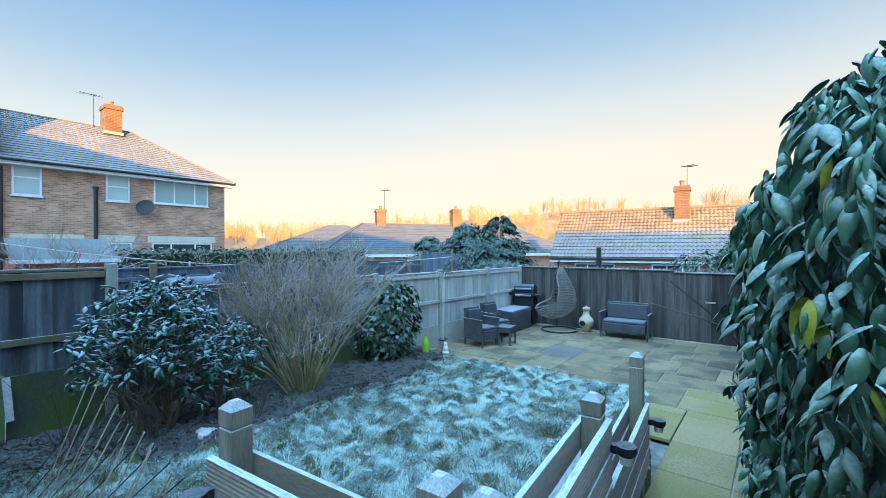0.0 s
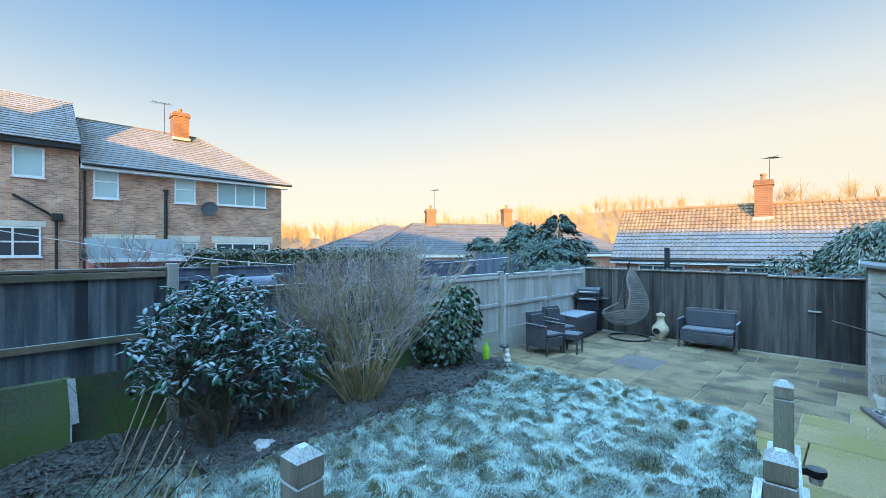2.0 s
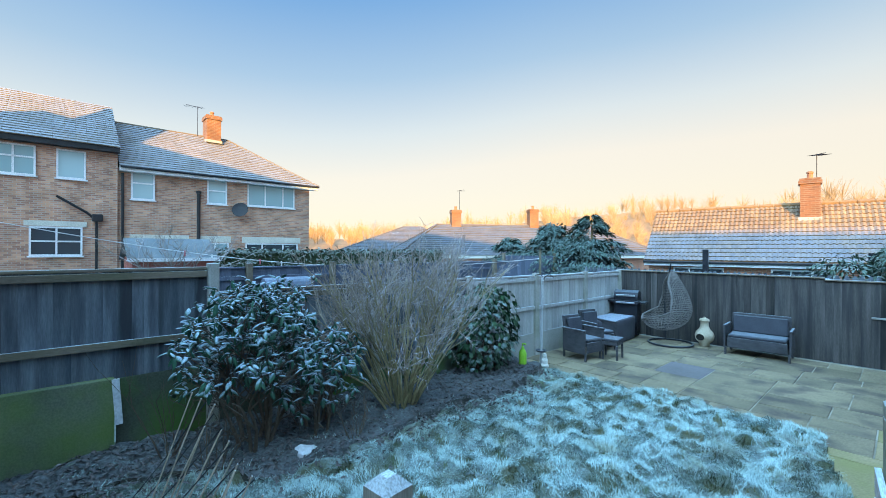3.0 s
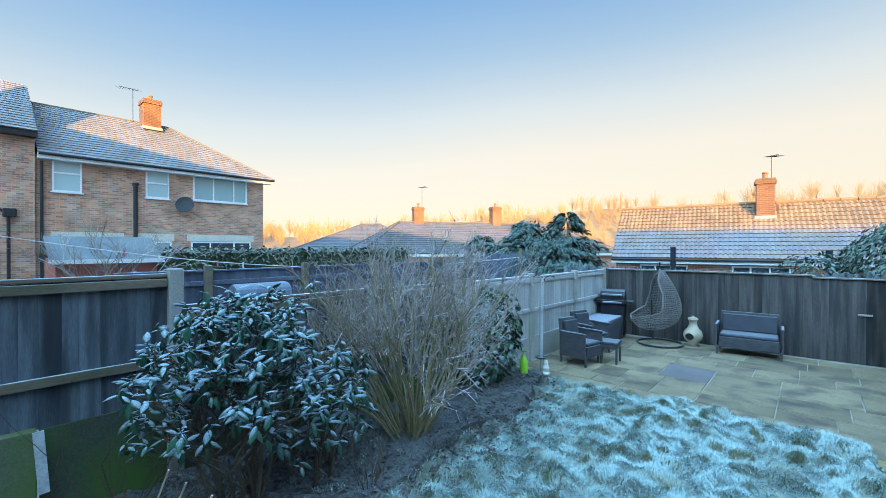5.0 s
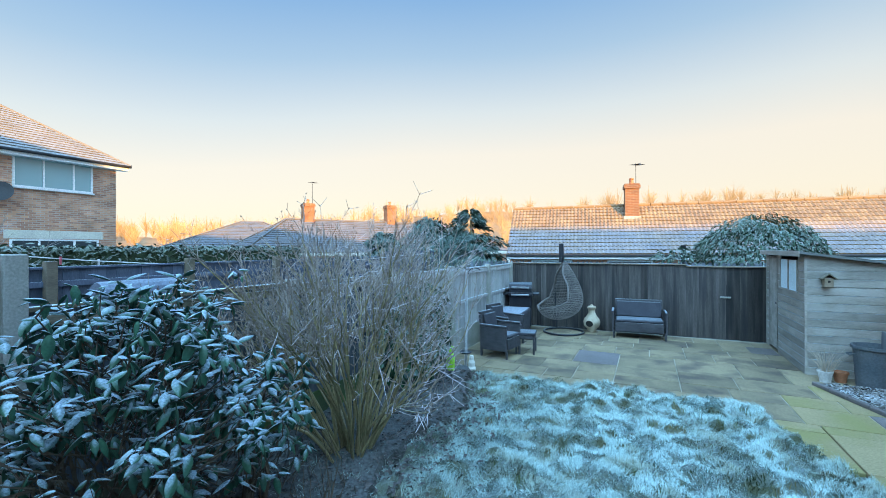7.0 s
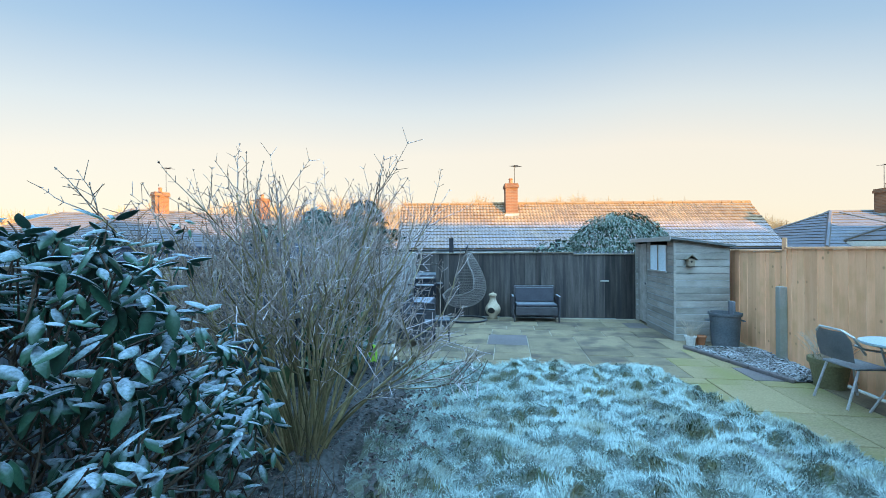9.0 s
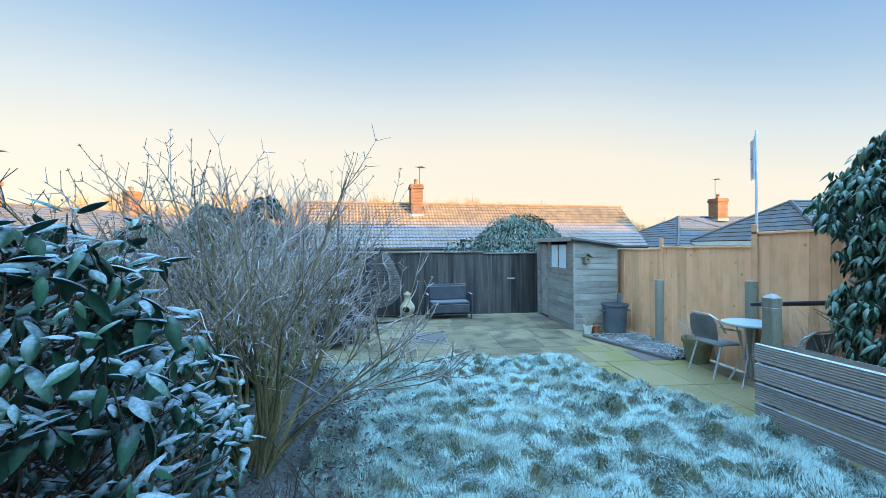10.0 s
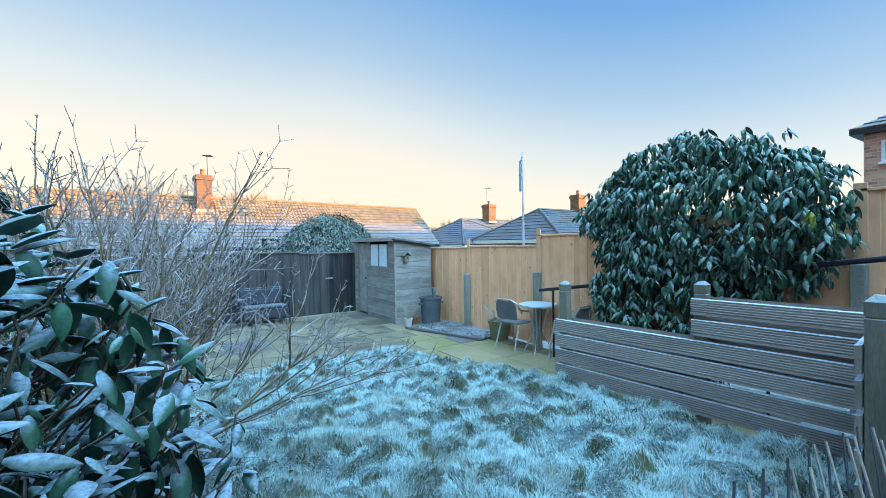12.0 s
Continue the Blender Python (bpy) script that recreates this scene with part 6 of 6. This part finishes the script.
def slate_bed():
    r = random.Random(71)
    t = thing("gravel_bed", "frosted slate-chip bed with a low stone edging by the fence", "gravel bed", kind="structure")
    bm = bmesh.new()
    v = [bm.verts.new(c) for c in ((0.14, 7.04, PATIO_Z + 0.012), (1.24, 7.04, PATIO_Z + 0.012), (1.24, 5.25, PATIO_Z + 0.012), (0.72, 5.25, PATIO_Z + 0.012))]
    bm.faces.new(v[::-1])
    part("bed", bm, M_SOIL, t)
    verts, faces = [], []
    for k in range(2600):
        y = r.uniform(5.25, 7.04)
        xl = 0.14 + (7.04 - y) / 1.79 * 0.58
        x = r.uniform(xl, 1.24)
        c = Vector((x, y, PATIO_Z + 0.02 + 0.03 * r.random()))
        m = Euler((r.gauss(0, 0.45), r.gauss(0, 0.45), r.uniform(0, 6.28))).to_matrix()
        s = r.uniform(0.012, 0.032)
        i = len(verts)
        for dx, dy, dz in ((-1, -0.6, 0), (1, -0.7, 0), (0.8, 0.7, 0), (-0.9, 0.6, 0), (-0.6, -0.4, 0.4), (0.7, -0.4, 0.4), (0.5, 0.5, 0.4), (-0.6, 0.4, 0.4)):
            verts.append(c + m @ Vector((dx * s, dy * s, dz * s)))
        faces += [(i + a, i + b, i + c2, i + d) for a, b, c2, d in ((4, 5, 6, 7), (0, 1, 5, 4), (1, 2, 6, 5), (2, 3, 7, 6), (3, 0, 4, 7))]
    tagged(part("slate_chips", soup("slate_chips", verts, faces, M_STONES), M_STONES, t), kind="stuff")
    for k in range(6):
        f0, f1 = k / 6, (k + 0.97) / 6
        a, b = Vector((0.10, 7.06, 0)).lerp(Vector((0.70, 5.2, 0)), f0), Vector((0.10, 7.06, 0)).lerp(Vector((0.70, 5.2, 0)), f1)
        ln, ang = (b - a).length, math.degrees(math.atan2(b.y - a.y, b.x - a.x))
        e = part("edging_stone", boxed(0, -0.03, 0, ln, 0.03, 0.05, bevel=0.008), M_SLAB_DARK, t)
        e.matrix_world = pose(a.x, a.y, PATIO_Z, 0, 0, ang)


slate_bed()


M_WEAVE = surf("grey_weave", (0.34, 0.36, 0.38), (0.25, 0.27, 0.29), 5.0, 0.7, 0.5, 140)


def bistro_chair(at, rz, label):
    t = thing("bistro_chair", label, "chair", at, rz, "bistro chairs")
    for s in (-1, 1):
        bm = bmesh.new()
        tube(bm, [(s * 0.24, -0.24, 0), (s * 0.22, -0.17, 0.42), (s * 0.25, -0.12, 0.62), (s * 0.26, 0.12, 0.66), (s * 0.24, 0.20, 0.70)], 0.013, sides=7)
        part("leg", bm, M_WHITEMET, t)
        bm = bmesh.new()
        tube(bm, [(s * 0.22, 0.26, 0), (s * 0.20, 0.12, 0.44)], 0.013, sides=7)
        part("leg", bm, M_WHITEMET, t)
    bm = bmesh.new()
    tube(bm, [(-0.25, 0.10, 0.60), (-0.24, 0.21, 0.78), (-0.14, 0.25, 0.84), (0.14, 0.25, 0.84), (0.24, 0.21, 0.78), (0.25, 0.10, 0.60)], 0.013, sides=7)
    part("back_frame", bm, M_WHITEMET, t)
    bm = bmesh.new()
    rows = []
    for z, w, y in ((0.50, 0.22, 0.18), (0.62, 0.235, 0.21), (0.74, 0.23, 0.225), (0.82, 0.16, 0.24)):
        rows.append([bm.verts.new((w * (k / 3 - 1), y + 0.03 * (1 - (k / 3 - 1) ** 2), z)) for k in range(7)])
    for p, q in zip(rows, rows[1:]):
        for k in range(6):
            bm.faces.new((p[k], p[k + 1], q[k + 1], q[k]))
    bmesh.ops.solidify(bm, geom=bm.faces[:], thickness=0.012)
    part("backrest", bm, M_WEAVE, t, "woven grey backrest")
    local_box("seat", t, M_WEAVE, -0.22, -0.20, 0.42, 0.22, 0.17, 0.445, bevel=0.01)


bistro_chair((0.90, 4.55, PATIO_Z), 95, "pale metal bistro chair with woven grey back")
bistro_chair((0.98, 3.42, PATIO_Z), 190, "pale metal bistro chair tucked behind the table")
tb = thing("bistro_table", "small round bistro table with frosted pale top", "table", (0.96, 4.06, PATIO_Z))
bm = bmesh.new()
lathe(bm, ((0.02, 0.755), (0.295, 0.755), (0.31, 0.765), (0.31, 0.785), (0.295, 0.79), (0.02, 0.79)), 30)
part("tabletop", bm, surf("frosted_glass_top", (0.45, 0.62, 0.68), (0.36, 0.52, 0.60), 3, 0.4, 0.1, 60, frost=0.6), tb)
for k in range(4):
    a = k * math.pi / 2 + 0.5
    bm = bmesh.new()
    tube(bm, [(0.24 * math.cos(a), 0.24 * math.sin(a), 0), (0.07 * math.cos(a), 0.07 * math.sin(a), 0.35), (0.16 * math.cos(a), 0.16 * math.sin(a), 0.755)], 0.012, sides=7)
    part("leg", bm, M_WHITEMET, tb)

# handrail beside the steps
rail = thing("handrail", "dark painted tubular handrail sloping beside the steps", "handrail", (0.92, 0, PATIO_Z))
bm = bmesh.new()
tube(bm, [(0, 3.98, 1.02), (0, 0.05, 1.62), (0.0, -0.9, 1.64)], 0.026, sides=10)
part("rail", bm, M_METALD, rail)
for y in (3.70, 2.2, 0.9, -0.7):
    zt = 1.02 + (3.98 - max(y, 0.05)) / 3.93 * 0.60
    bm = bmesh.new()
    tube(bm, [(0, y, 0.0), (0, y, zt - 0.02)], 0.016, sides=8)
    part("post", bm, M_METALD, rail)
for k in range(3):
    structure("step_%d" % (k + 1), boxed(-0.12, -0.40 + k * 0.32, PATIO_Z - 0.05, 1.24, -0.08 + k * 0.32, -0.15 * (k + 1), bevel=0.01), M_CONC, "worn concrete step down to the path", "step")
pot = plant_pot("plant_pot", "teal plant pot with yellow winter flowers on the terrace wall", (0.45, -0.30, 0.80), 0.10, 0.14, 0.13, surf("teal_glaze", (0.03, 0.30, 0.24), (0.02, 0.22, 0.18), 4, 0.3, 0.05, 40))
part("flowers", scatter_leaves("flowers", [((rng.uniform(-0.1, 0.1), rng.uniform(-0.1, 0.1), rng.uniform(0.13, 0.20)), rng.uniform(0, 6.28), rng.uniform(-1, 0.5)) for k in range(40)], leaf_template(0.05, 0.035, 0.1, 0.2, 2), M_LEAF_YEL), M_LEAF_YEL, pot)
structure("terrace_pier", boxed(0.33, -0.44, 0.0, 0.57, -0.16, 0.80, bevel=0.01), M_WALLBRICK2, "short brick pier at the terrace edge", "pier")

# round solar lights on the guard
turned = pose(-0.27, 2.44, 0, 0, 0, 5.4)
for x, y, z, out in ((-1.26, GY - 0.155, 0.55, -90), (0.155, -1.40, 0.56, 0), (0.155, 0.02, 0.20, 0)):
    at = turned @ Vector((x, y, z))
    s = thing("solar_light", "round dark solar fence light fixed to the guard", "light", tuple(at), 5.4 + out, "solar fence lights")
    bm = bmesh.new()
    lathe(bm, ((0.02, 0.03), (0.05, 0.028), (0.052, 0.0), (0.04, -0.02), (0.01, -0.03)), 16)
    part("cap", bm, M_METALD, s)
    bm = bmesh.new()
    lathe(bm, ((0.01, -0.07), (0.03, -0.065), (0.036, -0.03), (0.03, -0.022), (0.01, -0.02)), 14)
    part("lens", bm, M_POTW, s)
    part("bracket", boxed(-0.072, -0.02, -0.02, -0.03, 0.02, 0.02), M_METALD, s)


# ---- trellis, litter and dead stems at the lawn edge ----
def trellis():
    t = thing("trellis", "broken expanding willow trellis leaning at the lawn edge", "trellis", (-2.35, -0.32, -0.40))
    r = random.Random(81)
    n = 15
    for k in range(n):
        f = k / (n - 1)
        x0, top = 0.75 - 1.75 * f, 0.80 + 0.22 * f
        bm = bmesh.new()
        tube(bm, [(x0 - 0.34 + 0.03 * r.gauss(0, 1), -0.32 + 0.02 * r.random(), 0.0), (x0 - 0.02 + 0.03 * r.gauss(0, 1), -0.02 + 0.02 * r.gauss(0, 1), top * r.uniform(0.93, 1.04))], 0.0055, 0.0045, sides=6)
        part("cane", bm, M_CANE, t)
    for k in range(10):
        f = k / 9
        x0 = 0.80 - 1.65 * f
        bm = bmesh.new()
        tube(bm, [(x0, 0.0, 0.80 + 0.2 * f), (x0 - 0.42, -0.14, 0.45 + 0.1 * f), (x0 - 0.98, -0.29, 0.05)], 0.0038, 0.0038, sides=5)
        part("lath", bm, M_WIRE, t)


trellis()
for (x, y, z, n, ln, seed) in ((-4.25, -0.02, -0.42, 12, 0.75, 1), (-4.0, 1.2, -0.40, 10, 0.55, 2), (-4.9, -0.25, -0.42, 10, 0.9, 3), (1.05, 3.05, -0.60, 60, 0.95, 4)):
    t = thing("dead_stems", "clump of dry brown dead stems in the border", "plant", (x, y, z))
    bm = bmesh.new()
    r = random.Random(seed)
    for k in range(n):
        a = r.uniform(0, math.tau)
        branching(bm, r, (0.05 * math.cos(a), 0.05 * math.sin(a), 0), Vector((0.35 * math.cos(a), 0.35 * math.sin(a), 1)), ln * r.uniform(0.5, 0.8), 0.005, 1, 2, 0.4, 0.2, None, 4)
    tagged(part("stem", bm, M_BARKDARK if x < 0 else M_CANE, t), kind="stuff")
lit = bmesh.new()
bmesh.ops.create_icosphere(lit, subdivisions=2, radius=0.09)
for v in lit.verts:
    v.co *= 1 + 0.7 * noise.noise(v.co * 14)
    v.co.z = abs(v.co.z) * 1.1
lb = tagged(part("plastic_litter", lit, M_PLASTIC), "crumpled pale plastic litter lying on the soil", "litter")
lb.matrix_world = pose(-4.05, 0.72, -0.39)
lb2 = tagged(part("torn_sheet", boxed(-0.006, -0.03, -0.22, 0.006, 0.03, 0.22, bevel=0.002), M_PLASTIC), "torn strip of pale plastic against the low wall", "litter")
lb2.matrix_world = pose(LEFT_X + 0.118, -0.60, 0.10, 4, 0, 0)


# ---- border soil and leaf litter ----
def border():
    bm = bmesh.new()
    step = 0.08
    grid = []
    for j in range(int(8.0 / step) + 1):
        y = -2.5 + j * step
        edge = -3.95 - 0.45 * smooth01((0.4 - y) / 0.8) + 0.18 * math.sin(y * 1.7) + 0.12 * noise.noise(Vector((y * 2.2, 0, 0))) - 0.75 * smooth01((y - 3.2) / 2.0)
        n = 20
        grid.append([bm.verts.new((x, y, lawn_z(x, y) * 0.75 + 0.25 * -0.40 + 0.035 - 0.06 * (k == n))) for k in range(n + 1) for x in [LEFT_X + 0.03 + (edge - LEFT_X - 0.03) * k / n]])
    for a, b in zip(grid, grid[1:]):
        for k in range(len(a) - 1):
            bm.faces.new((a[k], a[k + 1], b[k + 1], b[k]))
    structure("soil_border", bm, M_SOIL, "dark soil border along the fence", "soil")
    r = random.Random(95)
    places = []
    for k in range(5200):
        y = r.uniform(-1.6, 5.3)
        x = r.uniform(LEFT_X + 0.1, -3.65 - 0.5 * smooth01((0.4 - y) / 0.8) - 0.75 * smooth01((y - 3.2) / 2.0) + 0.2 * r.gauss(0, 1))
        places.append(((x, y, lawn_z(x, y) * 0.75 - 0.1 + 0.045 + 0.01 * r.random()), r.uniform(0, 6.28), r.uniform(-0.5, 0.5)))
    tagged(part("leaf_litter", scatter_leaves("leaf_litter", places, leaf_template(0.05, 0.03, 0.3, 0.4, 2), M_LITTER, (0.5, 1.3), r), M_LITTER), "brown frosted leaf litter on the border", "leaves", "", "stuff")


border()


# ---- lawn blades ----
def grass():
    g = np.random.default_rng(5)
    n = 235000
    x = g.uniform(-5.0, -0.22, n)
    y = g.uniform(-1.6, 5.62, n)
    edge = -0.28 - 0.55 * np.clip((y - 2.6) / 2.8, 0, 1) ** 2 * (3 - 2 * np.clip((y - 2.6) / 2.8, 0, 1))
    far = 5.58 + 0.05 * np.sin(x * 2.1) - 0.12 * np.clip((x + 1.6) / 1.2, 0, 1)
    keep = (x < edge) & (y < far) & ~((y < -0.35) & (x > -1.95))
    bed = -3.85 - 0.45 * np.clip((0.4 - y) / 0.8, 0, 1) + 0.18 * np.sin(y * 1.7) - 0.75 * np.clip((y - 3.2) / 2.0, 0, 1)
    keep &= (x > bed) | (g.random(n) < 0.12) | ((y < -0.15) & (g.random(n) < 0.5))
    x, y = x[keep], y[keep]
    n = len(x)
    z = np.array([lawn_z(a, b) for a, b in zip(x, y)])
    turn = np.array([noise.noise(Vector((a * 3.2, b * 3.2, 9.0))) for a, b in zip(x, y)])
    lush = np.array([noise.noise(Vector((a * 4.5, b * 4.5, 2.0))) for a, b in zip(x, y)])
    head = turn * 7.0 + g.normal(0, 0.7, n)
    ln = (0.060 + 0.045 * np.clip(lush, -0.6, 1)) * g.uniform(0.6, 1.3, n)
    lean = np.clip(g.normal(0.95, 0.3, n), 0.2, 1.5)
    w = g.uniform(0.0014, 0.0030, n)
    dx, dy = np.cos(head), np.sin(head)
    root = np.stack([x, y, z - 0.004], 1)
    side = np.stack([-dy * w, dx * w, np.zeros(n)], 1)
    mid = root + np.stack([dx * np.sin(lean * 0.6) * ln * 0.55, dy * np.sin(lean * 0.6) * ln * 0.55, np.cos(lean * 0.6) * ln * 0.55], 1)
    tip = mid + np.stack([dx * np.sin(lean * 1.25) * ln * 0.5, dy * np.sin(lean * 1.25) * ln * 0.5, np.cos(lean * 1.25) * ln * 0.5], 1)
    verts = np.stack([root - side, root + side, mid + side * 0.8, mid - side * 0.8, tip], 1).reshape(-1, 3)
    i = np.arange(n) * 5
    me = bpy.data.meshes.new("grass")
    me.vertices.add(n * 5)
    me.vertices.foreach_set("co", verts.ravel())
    loops = np.stack([i, i + 1, i + 2, i + 3, i + 3, i + 2, i + 4], 1).ravel()
    me.loops.add(n * 7)
    me.loops.foreach_set("vertex_index", loops)
    me.polygons.add(n * 2)
    starts = np.stack([np.arange(n) * 7, np.arange(n) * 7 + 4], 1).ravel()
    me.polygons.foreach_set("loop_start", starts)
    me.update(calc_edges=True)
    # slopes rising away from the camera get the dark, shade-coloured blades
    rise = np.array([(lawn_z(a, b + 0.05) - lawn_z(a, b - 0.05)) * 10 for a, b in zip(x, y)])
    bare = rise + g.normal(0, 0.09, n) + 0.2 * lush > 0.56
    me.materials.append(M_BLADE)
    me.materials.append(M_BLADE_SHADE)
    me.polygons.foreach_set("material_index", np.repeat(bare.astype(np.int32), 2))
    tagged(new("grass", me), "tufted grass blades white with frost", "grass", "", "stuff")


grass()


# ---- paving slabs ----
def paving():
    r = random.Random(101)
    patio = thing("patio", "weathered mixed sandstone paving with pale joints", "paving", kind="structure")
    cache = {}

    def slab(x0, y0, x1, y1, parent, mat):
        w, d = round(x1 - x0, 2), round(y1 - y0, 2)
        if w < 0.12 or d < 0.12:
            return
        key = (w, d, mat.name)
        if key not in cache:
            cache[key] = mesh_of("slab", boxed(0.008, 0.008, -0.04, w - 0.008, d - 0.008, 0, bevel=0.005), mat)
        ob = new("slab", cache[key])
        ob.parent = parent
        ob.matrix_world = pose(x0, y0, PATIO_Z + r.uniform(-0.003, 0.003), r.uniform(-0.15, 0.15), r.uniform(-0.15, 0.15), 0)
    y = 5.30
    j = 0
    while y < 10.05:
        d = (0.60, 0.45, 0.60, 0.90, 0.60, 0.45)[j % 6]
        d = min(d, 10.06 - y)
        x = -5.36 - r.choice((0, 0.2, 0.35))
        while x < 1.24:
            w = r.choice((0.45, 0.6, 0.6, 0.75, 0.9))
            x0, x1 = max(x, -5.36), min(x + w, 1.24)
            mat = M_SLAB_DARK if (r.random() < 0.04 or (x0 < -2.85 < x1 and y < 7.65 < y + d)) else (M_SLAB_MOSS if x0 > -0.6 and y < 6.6 else M_SLAB)
            if not (x0 > 0.1 and y > 6.9):
                slab(x0, y, x1, y + d, patio, mat)
            elif x0 > 0.1:
                slab(x0, y, x1, y + d, patio, M_SLAB)
            x += w
        y += d
        j += 1
    y = 0.55
    while y < 5.25:
        d = min(r.choice((0.6, 0.75, 0.9)), 5.29 - y)
        for x0, x1 in ((-0.95, -0.33), (-0.33, 0.30), (0.30, 0.92), (0.92, 1.24)):
            if x0 < -0.5 and y < 3.6:
                continue
            if x0 < -0.3 and y < 2.5:
                x0 = -0.14
                if x1 - x0 < 0.2:
                    continue
            slab(x0, y, x1, y + d, patio, M_SLAB_MOSS if x0 < 0.9 else M_SLAB)
        y += d


paving()
